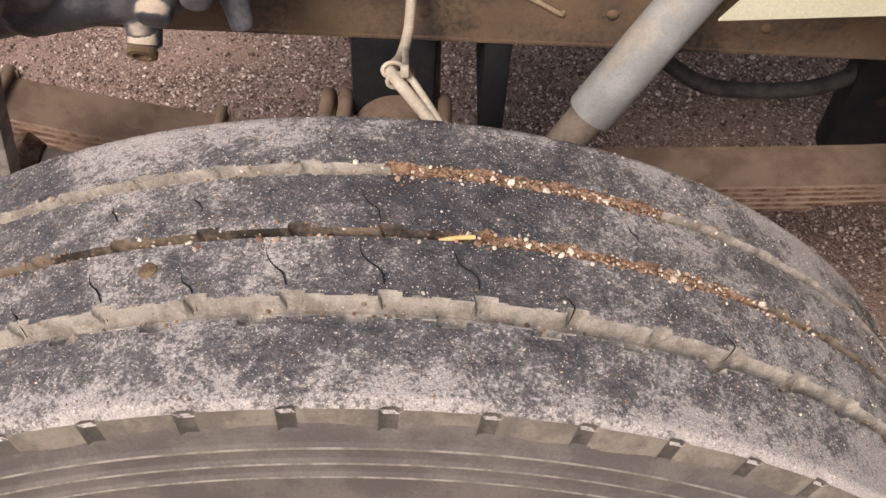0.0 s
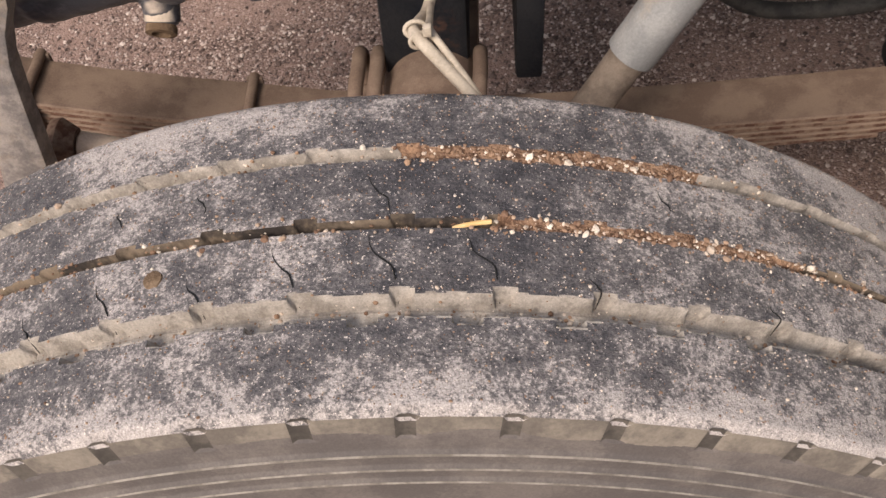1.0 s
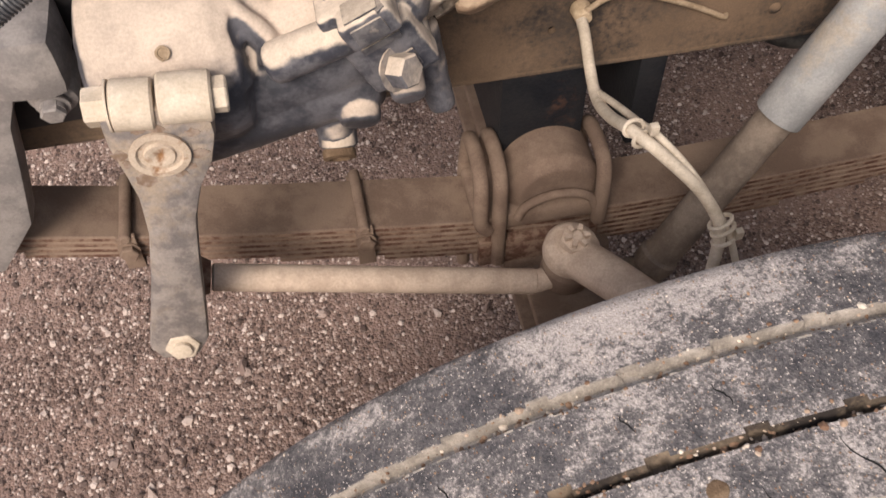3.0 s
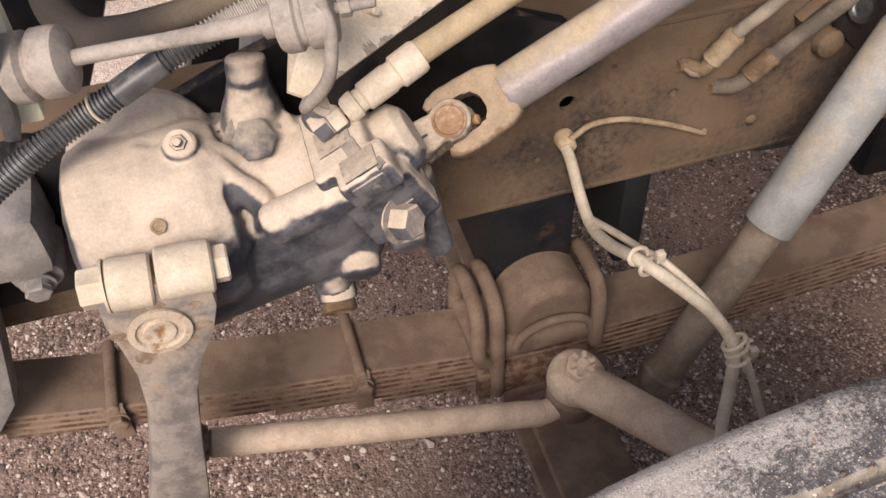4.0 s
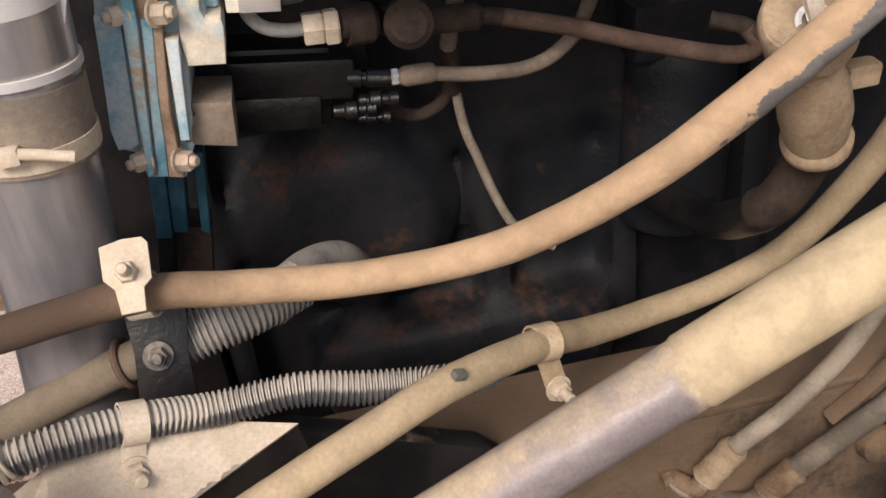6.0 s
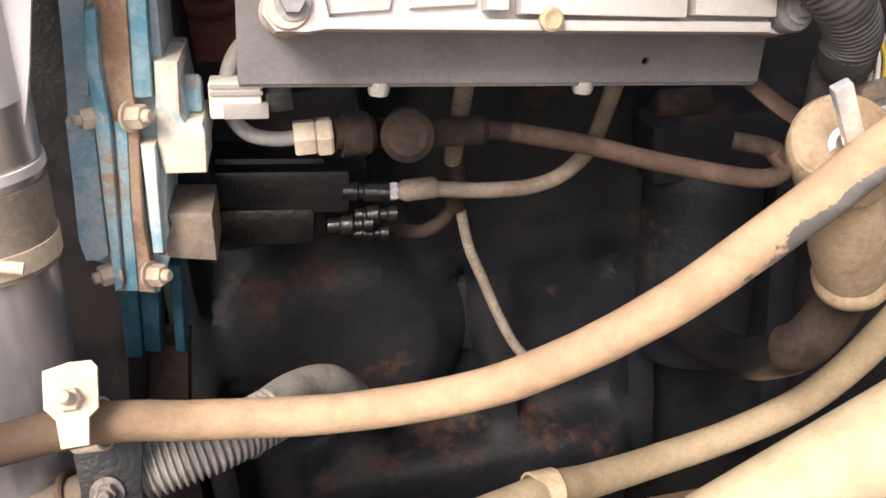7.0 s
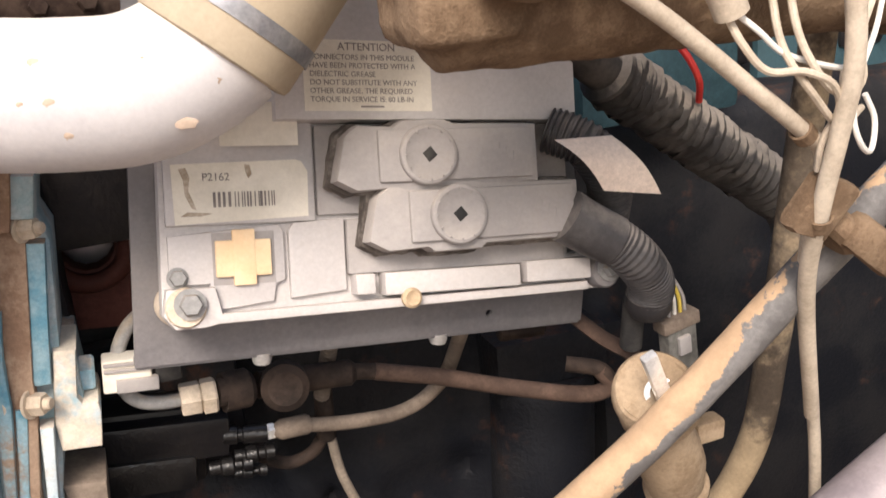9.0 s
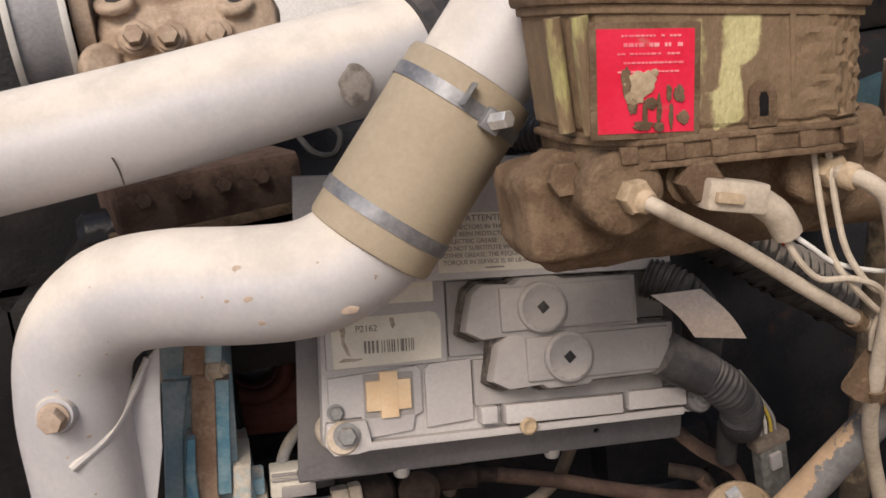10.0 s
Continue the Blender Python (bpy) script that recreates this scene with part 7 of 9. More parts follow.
for x0, x1, z, w in ((-0.072, -0.040, 1.171, 0.0075), (-0.052, -0.022, 1.176, 0.007), (-0.055, -0.030, 1.162, 0.005)):
    m, n = between((x0, 1.246, z), (x1, 1.243, z - 0.002))
    part("fitting", lathe([(0, 0), (w * 0.7, 0), (w * 0.7, n * 0.25), (w, n * 0.3), (w, n * 0.55), (w * 0.6, n * 0.6), (w * 0.6, n * 0.75), (w * 0.9, n * 0.8), (w * 0.9, n), (0, n)], 18, pi_ @ m), M["wet"], pump)
part("front_face", roughen(box(0.085, 0.04, 0.062, 0.006, pi_ @ Matrix.Translation((-0.112, 1.272, 1.195)) @ Euler((0, 0.14, 0)).to_matrix().to_4x4()), 0.0006, 60), M["black"], pump)
part("mount", box(0.13, 0.05, 0.12, 0.01, pi_ @ Matrix.Translation((-0.10, 1.315, 1.20))), M["engine"], pump)

HOSE_H = [(-0.018, 1.240, 1.192), (0.0, 1.240, 1.191), (0.030, 1.240, 1.185), (0.053, 1.240, 1.182), (0.076, 1.240, 1.181), (0.096, 1.239, 1.186), (0.111, 1.235, 1.198), (0.119, 1.228, 1.212), (0.122, 1.20, 1.25), (0.124, 1.18, 1.28)]
hh, hhi = hose_thing("fuel_hose", "beige braided fuel hose curving up behind the module", "hose", HOSE_H, 0.0058, M["shock_low"], 14, 0.004)
m, n = between((-0.024, 1.240, 1.192), (0.008, 1.240, 1.191))
part("ferrule", lathe([(0, 0), (0.0058, 0), (0.0058, 0.005), (0.0066, 0.006), (0.0080, 0.009), (0.0080, 0.029), (0.0066, n), (0, n)], 18, hhi @ m), M["shock_low"], hh, "dull crimped ferrule")
part("ring", hexagon(0.0068, 0.006, hhi @ axes_to((-0.026, 1.240, 1.1925), (1, 0, -0.05))), M["bright"], hh, "bright steel ring")
BRAID = [(0.026, 1.272, 1.178), (0.031, 1.270, 1.129), (0.040, 1.270, 1.097), (0.052, 1.270, 1.058), (0.066, 1.268, 1.026), (0.086, 1.262, 1.008), (0.10, 1.26, 1.0)]
br, bri = hose_thing("braided_line", "thin grey braided line running down the engine", "hose", BRAID, ribbed(0.0041, 0.0024, 0.0002), M["line"], 12, 0.0006)
part("end_fitting", hexagon(0.008, 0.018, bri @ axes_to((0.072, 1.266, 1.020), (0.8, -0.1, -0.4))), M["shock_low"], br)
tee = [(0.021, 1.272, 1.160), (0.012, 1.274, 1.148), (-0.005, 1.276, 1.142), (-0.020, 1.276, 1.147), (-0.032, 1.27, 1.16)]
hose_thing("return_hose", "short grimy looped return hose", "hose", tee, 0.0055, M["grime"], 12, 0.004)
tb = thing("tee_fitting", "grimy tee fitting with a hose tail", "fitting", (0.024, 1.27, 1.18))
tbi = tb.matrix_basis.inverted()
part("body", rod(0.008, 0.05, 0.002, 14, tbi @ axes_to((0.024, 1.27, 1.158), (0.05, 0, 1))), M["grime"], tb)
part("upper_tail", tube([tbi @ Vector(p) for p in ((0.024, 1.265, 1.20), (0.028, 1.24, 1.24), (0.034, 1.21, 1.29))], ribbed(0.006, 0.004, 0.0006), 12, 0.001), M["shock_low"], tb)

BROWNH = [(-0.03, 1.205, 1.248), (0.008, 1.217, 1.239), (0.035, 1.213, 1.238), (0.057, 1.210, 1.235), (0.106, 1.200, 1.222), (0.151, 1.190, 1.207), (0.199, 1.175, 1.195), (0.222, 1.170, 1.192), (0.230, 1.166, 1.200), (0.222, 1.168, 1.213), (0.20, 1.18, 1.218)]
bh, bhi = hose_thing("fuel_line", "brown dirt-coated fuel line with a bent end", "hose", BROWNH, lambda s, t: 0.0098 if s < 0.075 else 0.0062, M["grime"], 16, 0.004)
part("sleeve", tube([bhi @ Vector(p) for p in BROWNH[3:10]], 0.0066, 14, 0.004), M["fuel"], bh)
part("sensor", lathe([(0, 0), (0.016, 0), (0.017, 0.002), (0.017, 0.02), (0.012, 0.024), (0, 0.024)], 26, bhi @ axes_to((-0.012, 1.205, 1.246), (-0.1, -1, 0.2))), M["grime"], bh, "round brown pressure sensor")
part("coupling", lathe([(0, 0), (0.014, 0), (0.014, 0.018), (0.010, 0.022), (0, 0.022)], 18, bhi @ axes_to((-0.056, 1.195, 1.253), (1, 0.2, -0.1))), M["grime"], bh)
LOOPT = [(-0.095, 1.20, 1.322), (-0.108, 1.188, 1.316), (-0.117, 1.185, 1.300), (-0.118, 1.185, 1.278), (-0.110, 1.188, 1.264), (-0.095, 1.190, 1.258), (-0.080, 1.191, 1.257)]
lt, lti = hose_thing("steel_tube", "bent grey steel fuel tube with a union nut", "pipe", LOOPT, 0.0048, M["shock"], 12, 0.004)
part("union_nut", hexagon(0.0115, 0.014, lti @ axes_to((-0.084, 1.190, 1.257), (1, 0.02, -0.05))), M["cream"], lt, "cream hexagon union nut")
part("union_nut", hexagon(0.0125, 0.010, lti @ axes_to((-0.070, 1.190, 1.256), (1, 0.02, -0.05))), M["cream"], lt)
part("inner_tail", tube([lti @ Vector(p) for p in ((-0.06, 1.19, 1.256), (-0.04, 1.195, 1.253))], 0.010, 12, 0.005), M["grime"], lt)
pc = thing("sensor_connector", "grey electrical connector on a blue sensor nut", "connector", (-0.11, 1.178, 1.293))
pci = pc.matrix_basis.inverted()
part("sensor_nut", hexagon(0.0125, 0.009, pci @ axes_to((-0.141, 1.178, 1.2955), (1, 0, -0.12)), None, 0.0), M["blue_pale"], pc, "pale blue hexagon sensor nut")
tilt = pci @ Matrix.Translation((-0.113, 1.176, 1.2915)) @ Euler((0, 0.12, 0)).to_matrix().to_4x4()
part("shell", box(0.030, 0.018, 0.022, 0.0018, tilt), M["label"], pc, "cream connector shell")
for z in (0.0085, 0.0045):
    part("rib", box(0.030, 0.003, 0.0022, 0.0006, tilt @ Matrix.Translation((0.001, -0.0095, z))), M["plug"], pc)
part("latch", box(0.026, 0.006, 0.009, 0.001, tilt @ Matrix.Translation((0.006, -0.0085, -0.006))), M["plug"], pc)
part("tail", box(0.016, 0.016, 0.012, 0.002, pci @ Matrix.Translation((-0.088, 1.176, 1.287))), M["rubber"], pc)

can = thing("oil_filter", "dark dusty canister filter below the module", "oil filter", (0.23, 1.31, 0.97))
cni = can.matrix_basis.inverted()
part("canister", lathe([(0, 0), (0.040, 0), (0.048, 0.006), (0.050, 0.015), (0.050, 0.165), (0.044, 0.178), (0, 0.178)], 32, cni @ axes_to((0.228, 1.31, 0.975), (0.05, 0, 1))), M["engine"], can)
part("filter_head", box(0.11, 0.09, 0.05, 0.008, cni @ Matrix.Translation((0.235, 1.32, 1.175))), M["engine"], can)
b = bmesh.new()
rod(0.010, 0.04, 0.002, 14, cni @ axes_to((0.175, 1.255, 1.225), (1, -0.2, 0)), b)
part("port", b, M["grime"], can)
tagged(part("stay", tube([(0.196, 1.165, 1.268), (0.215, 1.15, 1.248), (0.24, 1.14, 1.228), (0.25, 1.14, 1.20)], 0.009, 8, 0.008, flat=0.4), M["fuel"]), "tan dusty flat stay beside the module", "bracket")


# ---- oil filler with a lever cap ----
def build_filler():
    f = thing("oil_filler", "tan dust-coated oil filler neck with a shiny lever cap", "filler neck", (0.18, 1.0, 1.25))
    inv = f.matrix_basis.inverted()
    d = Vector((-0.30, -0.45, 0.84)).normalized()
    top = Vector((0.160, 0.988, 1.288))
    low = Vector((0.203, 1.035, 1.185))
    m, n = between(low, top)
    prof = [(0, 0), (0.017, 0.0), (0.0205, 0.004), (0.0208, 0.010), (0.0180, 0.014), (0.0205, 0.040), (0.0195, 0.062), (0.0160, 0.080), (0.0160, 0.090), (0.0210, 0.096), (0.0235, 0.102), (0.0238, n - 0.004), (0.0222, n - 0.0006), (0.0205, n), (0.0195, n - 0.0012), (0, n - 0.001)]
    part("neck", lathe(prof, 30, inv @ m, None, 0.03), M["neck"], f)
    part("elbow", tube([inv @ Vector(p) for p in ((0.203, 1.037, 1.19), (0.203, 1.046, 1.168), (0.199, 1.052, 1.150), (0.192, 1.058, 1.135), (0.188, 1.068, 1.126))], 0.0148, 18, 0.005), M["grime"], f)
    part("drop_hose", tube([inv @ Vector(p) for p in ((0.192, 1.058, 1.135), (0.187, 1.075, 1.118), (0.183, 1.13, 1.085), (0.18, 1.25, 1.05))], 0.0140, 18, 0.006), M["black"], f, "black hose below the filler")
    face = Vector((-0.22, -0.72, 0.62)).normalized()
    part("cap", lathe([(0, -0.010), (0.020, -0.010), (0.0235, -0.006), (0.0238, 0.002), (0.0225, 0.0042), (0.0210, 0.0036), (0, 0.0036)], 36, inv @ axes_to(top + Vector((0.002, 0.004, -0.004)), face)), M["neck"], f, "tan dusted cap")
    part("latch_ring", lathe([(0.0062, 0.003), (0.0094, 0.003), (0.0094, 0.0062), (0.0062, 0.0062)], 24, inv @ axes_to(top + Vector((0.004, 0.003, -0.006)), face)), M["bright"], f, "shiny latch ring")
    part("lever", box(0.0085, 0.0060, 0.042, 0.0015, inv @ axes_to(Vector((0.152, 0.972, 1.302)), (-0.38, -0.2, 0.85))), M["bright"], f, "shiny lever")
    part("ear", roughen(box(0.02, 0.014, 0.014, 0.003, inv @ Matrix.Translation((0.209, 1.012, 1.240))), 0.001, 90), M["neck"], f)


build_filler()

hose_thing("air_hose", "sagging black air hose under the frame", "hose", [(0.36, 1.34, 0.60), (0.385, 1.35, 0.53), (0.408, 1.35, 0.50), (0.474, 1.35, 0.46), (0.554, 1.35, 0.451), (0.647, 1.35, 0.46), (0.713, 1.35, 0.493), (0.76, 1.36, 0.56), (0.80, 1.38, 0.66)], 0.014, M["rubber"], 14, 0.01)
tk = thing("transmission", "dark grimy transmission case behind the engine", "transmission", (0.80, 1.5, 0.7))
tki = tk.matrix_basis.inverted()
part("case", roughen(box(0.5, 0.40, 0.45, 0.05, tki @ Matrix.Translation((0.98, 1.52, 0.74))), 0.003, 12), M["engine"], tk)
part("support", roughen(box(0.13, 0.06, 0.30, 0.015, tki @ Matrix.Translation((0.78, 1.36, 0.47))), 0.002, 20), M["engine"], tk)


# ---- engine control module ----
U = Vector((0.9878, 0.0413, -0.1502))
W = Vector((0.0418, -0.9991, 0.0)).normalized()
V = W.cross(U)
V = -V if V.z < 0 else V
W = U.cross(V)
ECM = Matrix((U, V, W)).transposed().to_4x4()
ECM.translation = (-0.076, 1.083, 1.357)
LEAN = ECM @ Matrix.Translation((0.003, 0, 0)) @ Matrix.Rotation(radians(-14), 4, "X")


def lettering(text, size, name, parent, material, at, thick=0.0002):
    cu = bpy.data.curves.new(name, "FONT")
    cu.body, cu.size, cu.extrude, cu.align_x, cu.align_y = text, size, thick, "LEFT", "CENTER"
    tmp = new("tmp", cu)
    bpy.context.view_layer.update()
    me = bpy.data.meshes.new_from_object(tmp.evaluated_get(bpy.context.evaluated_depsgraph_get()))
    bpy.data.objects.remove(tmp)
    me.name = name
    me.materials.clear()
    me.materials.append(material)
    ob = new(name, me)
    ob.parent, ob.matrix_basis = parent, at
    return ob


def build_module():
    e = thing("engine_control_module", "grey cast engine control module with two dusty plugs and labels", "control module", LEAN)

    def at(u, v, w=0.0):
        """A place on the module; its middle field lies 9 mm lower than the rim."""
        return Matrix.Translation((u, v, w - (0.009 if 0.0145 < v < 0.1 and w < 0.0105 else 0.0)))

    def slabbed(name, u0, v0, u1, v1, w0, w1, mat, bevel=0.002, label="", parent=e):
        b = box(u1 - u0, v1 - v0, w1 - w0, bevel, at((u0 + u1) / 2, (v0 + v1) / 2, (w0 + w1) / 2))
        return part(name, b, M[mat], parent, label)

    out = [(-0.012, -0.004), (-0.006, -0.012), (0.010, -0.012), (0.018, -0.0105), (0.255, -0.0075), (0.270, -0.0075), (0.279, 0.0), (0.276, 0.012), (0.262, 0.017), (0.246, 0.017), (0.244, 0.112), (0.06, 0.116), (-0.010, 0.116)]
    part("base_casting", slab(out, 0.015, (), 0.002, at(0, 0, -0.0265)), M["ecm_low"], e)
    # raised panels with channels between them
    part("panel", slab([(-0.0075, 0.0395), (0.0055, 0.0405), (0.054, 0.0440), (0.0575, 0.040), (0.0575, 0.012), (0.052, 0.010), (0.050, 0.0), (0.018, -0.003), (0.0145, 0.004), (0.0145, 0.012), (-0.0075, 0.012)], 0.0042, (), 0.0012, at(0, 0, -0.012)), M["ecm"], e)
    part("panel", slab([(0.060, 0.040), (0.0635, 0.0445), (0.0935, 0.0460), (0.0935, 0.0035), (0.060, 0.0010)], 0.0048, (), 0.0012, at(0, 0, -0.012)), M["ecm"], e)
    slabbed("panel", -0.008, 0.045, 0.0765, 0.1145, -0.003, 0.0022, "ecm", 0.0012)
    slabbed("panel", 0.097, 0.0005, 0.1085, 0.0125, -0.0125, 0.0018, "ecm", 0.001)
    slabbed("panel", 0.1145, -0.001, 0.204, 0.0125, -0.0125, 0.0018, "ecm", 0.0012)
    slabbed("panel", 0.2085, 0.0005, 0.255, 0.0140, -0.0125, 0.0018, "ecm", 0.0012)
    slabbed("panel", 0.0945, 0.0125, 0.240, 0.045, -0.003, 0.004, "plug", 0.0015, "grey gasket plate")
    slabbed("panel", 0.078, 0.048, 0.245, 0.1005, -0.003, 0.002, "plug", 0.0015)
    # upper cover with the attention label
    part("cover", slab([(0.052, 0.1015), (0.244, 0.1015), (0.244, 0.168), (0.222, 0.192), (0.150, 0.196), (0.145, 0.186), (0.118, 0.186), (0.114, 0.196), (0.052, 0.196)], 0.022, (), 0.002, at(0, 0, -0.012)), M["ecm"], e)
    part("rim", slab([(-0.012, -0.004), (-0.006, -0.0118), (0.010, -0.0118), (0.018, -0.0103), (0.255, -0.0073), (0.255, -0.0015), (0.02, -0.0045), (0.0165, 0.0105), (-0.010, 0.0105)], 0.010, (), 0.0015, at(0, 0, -0.0125)), M["ecm"], e, "raised front rim")
    lab = slabbed("attention_label", 0.0690, 0.1065, 0.1460, 0.1470, 0.0098, 0.0104, "label", 0.0, "aged cream paper label with grey print")
    rows = ["ATTENTION", "CONNECTORS IN THIS MODULE", "HAVE BEEN PROTECTED WITH A", "DIELECTRIC GREASE", "DO NOT SUBSTITUTE WITH ANY", "OTHER GREASE. THE REQUIRED", "TORQUE IN SERVICE IS: 80 LB-IN"]
    for i, row in enumerate(rows):
        size = 0.0062 if i == 0 else 0.0043
        x = 0.0895 if i == 0 else 0.0725
        v = 0.1430 if i == 0 else 0.1430 - 0.0012 - 0.0048 * i
        lettering(row, size, "print_line", lab, M["print"], at(x, v, 0.0105))
    box_line = slabbed("print_bar", 0.102, 0.1085, 0.116, 0.1095, 0.0104, 0.0106, "print", 0.0, "", lab)
    # serial label with a bar code
    ser = slab([(-0.0030, 0.0455), (0.0722, 0.0480), (0.0728, 0.074), (0.0695, 0.0795), (0.0660, 0.0808), (-0.0040, 0.0790)], 0.0006, (), 0.0, at(0, 0, -0.0068))
    ser = part("serial_label", ser, M["label"], e, "worn cream serial label with a bar code", smooth=False)
    lettering("P2162", 0.0062, "print_line", ser, M["print"], at(0.0125, 0.0715, 0.0030))
    for p in (((0.000, 0.0765), (0.004, 0.0770), (0.006, 0.072), (0.005, 0.064), (0.0075, 0.058), (0.009, 0.0535), (0.0065, 0.0545), (0.003, 0.062), (0.0025, 0.070)), ((0.0365, 0.0785), (0.0395, 0.0780), (0.0405, 0.073), (0.0385, 0.0705), (0.0370, 0.074)), ((0.0, 0.050), (0.012, 0.0500), (0.018, 0.0515), (0.004, 0.0525))):
        part("stain", slab(p, 0.0003, (), 0.0, at(0, 0, -0.0061)), M["stain"], ser, "brown stain on the label", smooth=False)
    rng = random.Random(5)
    x = 0.019
    while x < 0.053:
        wd = rng.choice((0.0006, 0.0009, 0.0015))
        part("bar", box(wd, 0.0085, 0.0003, 0.0, at(x, 0.0590, 0.0030)), M["print"], ser)
        x += wd + rng.choice((0.0007, 0.0012, 0.0016))
    lab2 = slabbed("code_label", 0.022, 0.0880, 0.066, 0.1125, 0.0022, 0.0028, "label", 0.0, "cream bar code label")
    x = 0.03
    while x < 0.062:
        wd = rng.choice((0.0005, 0.0008, 0.0012))
        part("bar", box(wd, 0.005, 0.0003, 0.0, at(x, 0.0935, 0.0029)), M["print"], lab2)
        x += wd + rng.choice((0.0006, 0.001))
    # peach cross plug in its square seat
    slabbed("plug_seat", 0.0165, 0.0110, 0.0515, 0.0405, 0.0008, 0.0016, "plug", 0.0)
    cr = bmesh.new()
    box(0.031, 0.0205, 0.004, 0.0008, at(0.0335, 0.0258, 0.0026), cr)
    box(0.0125, 0.0315, 0.0042, 0.0008, at(0.0338, 0.0262, 0.0030), cr)
    part("cross_plug", cr, M["peach"], e, "peach plastic cross-shaped plug")
    # two large connectors
    for u, v, length in ((0.1000, 0.0440, 0.138), (0.0825, 0.0790, 0.128)):
        c = bmesh.new()
        body = [(0.0, -0.013), (0.012, -0.0195), (0.036, -0.0185), (0.040, -0.0215), (0.070, -0.0215), (0.074, -0.0185), (length, -0.0180), (length, 0.0175), (0.074, 0.0185), (0.068, 0.0210), (0.042, 0.0210), (0.036, 0.0170), (0.014, 0.0185), (0.006, 0.012)]
        tw = Matrix.Rotation(radians(1.0), 4, "Z")
        con = part("connector", slab(body, 0.026, (), 0.003, at(u, v, 0.002) @ tw), M["plug"], e, "dusty grey connector shell")
        skirt = slab([(p + (0.0016 if p > 0.05 else -0.0016), q + (0.0022 if q > 0 else -0.0022)) for p, q in body], 0.013, (), 0.002, at(u, v, 0.0015) @ tw)
        bmesh.ops.subdivide_edges(skirt, edges=[x for x in skirt.edges if x.calc_length() > 0.006], cuts=4, use_grid_fill=True)
        part("seal_skirt", roughen(skirt, 0.0012, 160), M["skirt"], con, "dirty seal skirt round the plug")
        slab_in = part("cap", box(length - 0.030, 0.030, 0.004, 0.0015, at(u, v, 0.0) @ tw @ Matrix.Translation((length / 2 + 0.010, 0, 0.0290))), M["plug"], con)
        k = at(u, v, 0.0) @ tw @ Matrix.Translation((0.0545, 0.0, 0.028))
        prof = [(0, 0), (0.0176, 0), (0.0176, 0.0058), (0.0168, 0.0068), (0.0152, 0.0071), (0.0148, 0.0068), (0, 0.0068)]
        knob = part("knob", lathe(prof, 48, k), M["plug"], con, "round grey screw knob")
        part("square_socket", box(0.0066, 0.0066, 0.004, 0.0003, k @ Matrix.Rotation(0.65, 4, "Z") @ Matrix.Translation((0, 0, 0.0051))), M["rubber"], knob)
        for i in range(36):
            a = 2 * math.pi * i / 36
            part("knurl", box(0.0012, 0.0007, 0.0010, 0.0, k @ Matrix.Rotation(a, 4, "Z") @ Matrix.Translation((0.0148, 0, 0.0081))), M["plug"], knob) if i % 3 == 0 else None
        for q in range(3):
            part("embossed_mark", box(0.0022, 0.0032 + 0.0012 * q, 0.0006, 0.0, at(u, v, 0.0) @ tw @ Matrix.Translation((length - 0.026 + 0.0045 * q, 0.004 - 0.003 * q, 0.0312))), M["plug"], con)
    # bolts and feet
    for u, v, r in ((0.0, 0.0, 0.0085), (0.268, 0.004, 0.0078)):
        part("foot", lathe([(0, -0.045), (0.0130, -0.045), (0.0130, -0.026), (0.0112, -0.022), (0.0112, -0.002), (0.0102, -0.0005), (0, -0.0005)], 26, at(u, v)), M["cream"] if u == 0 else M["bracket"], e)
        part("bolt", hexagon(0.0064, 0.0055, at(u + 0.002, v + 0.002, -0.0005), None, 0.0088), M["shock"], e)
    part("bolt", lathe([(0, 0), (0.0062, 0), (0.0062, 0.003), (0.0045, 0.0045), (0.002, 0.003), (0, 0.003)], 18, at(0.1305, -0.0035, 0.0)), M["filler"], e, "tan screw")
    part("bolt", hexagon(0.0048, 0.004, at(-0.003, 0.0165, 0.0), None, 0.006), M["shock"], e)


build_module()


def build_module_bracket():
    t = thing("module_bracket", "grey steel mounting bracket behind the control module", "bracket", ECM)
    out = [(-0.0215, -0.050), (0.283, -0.046), (0.283, -0.010), (0.26, 0.10), (0.25, 0.17), (-0.022, 0.17)]
    part("plate", slab(out, 0.004, [(0.2095, -0.0345, 0.0022)], 0.001, Matrix.Translation((0, 0, -0.0500))), M["bracket"], t)
    part("lower_lip", box(0.304, 0.004, 0.016, 0.0012, Matrix.Translation((0.131, -0.0485, -0.0565)) @ Matrix.Rotation(0.013, 4, "Z")), M["bracket"], t)
    for u, v in ((0.0555, -0.0575), (0.1755, -0.0555)):
        part("stud_end", lathe([(0, 0), (0.0052, 0.0005), (0.0062, 0.003), (0.0062, 0.010), (0, 0.010)], 18, Matrix.Translation((u, v, -0.053)) @ Matrix.Rotation(-1.571, 4, "X")), M["bright"], t, "shiny rounded stud end")


build_module_bracket()

# ---- charge air pipes ----
ELBOW = [(-0.036, 1.040, 1.499), (-0.055, 1.040, 1.488), (-0.080, 1.041, 1.481), (-0.113, 1.046, 1.482), (-0.161, 1.060, 1.486), (-0.195, 1.075, 1.480), (-0.222, 1.086, 1.455), (-0.233, 1.091, 1.415), (-0.236, 1.095, 1.370), (-0.238, 1.098, 1.33)]
elbow = thing("charge_air_pipe", "dull aluminium charge air pipe bent down with a welded gusset", "pipe", ELBOW[0])
ei = elbow.matrix_basis.inverted()
part("tube", tube([ei @ Vector(p) for p in ELBOW], 0.0348, 40, 0.006), M["alu"], elbow)
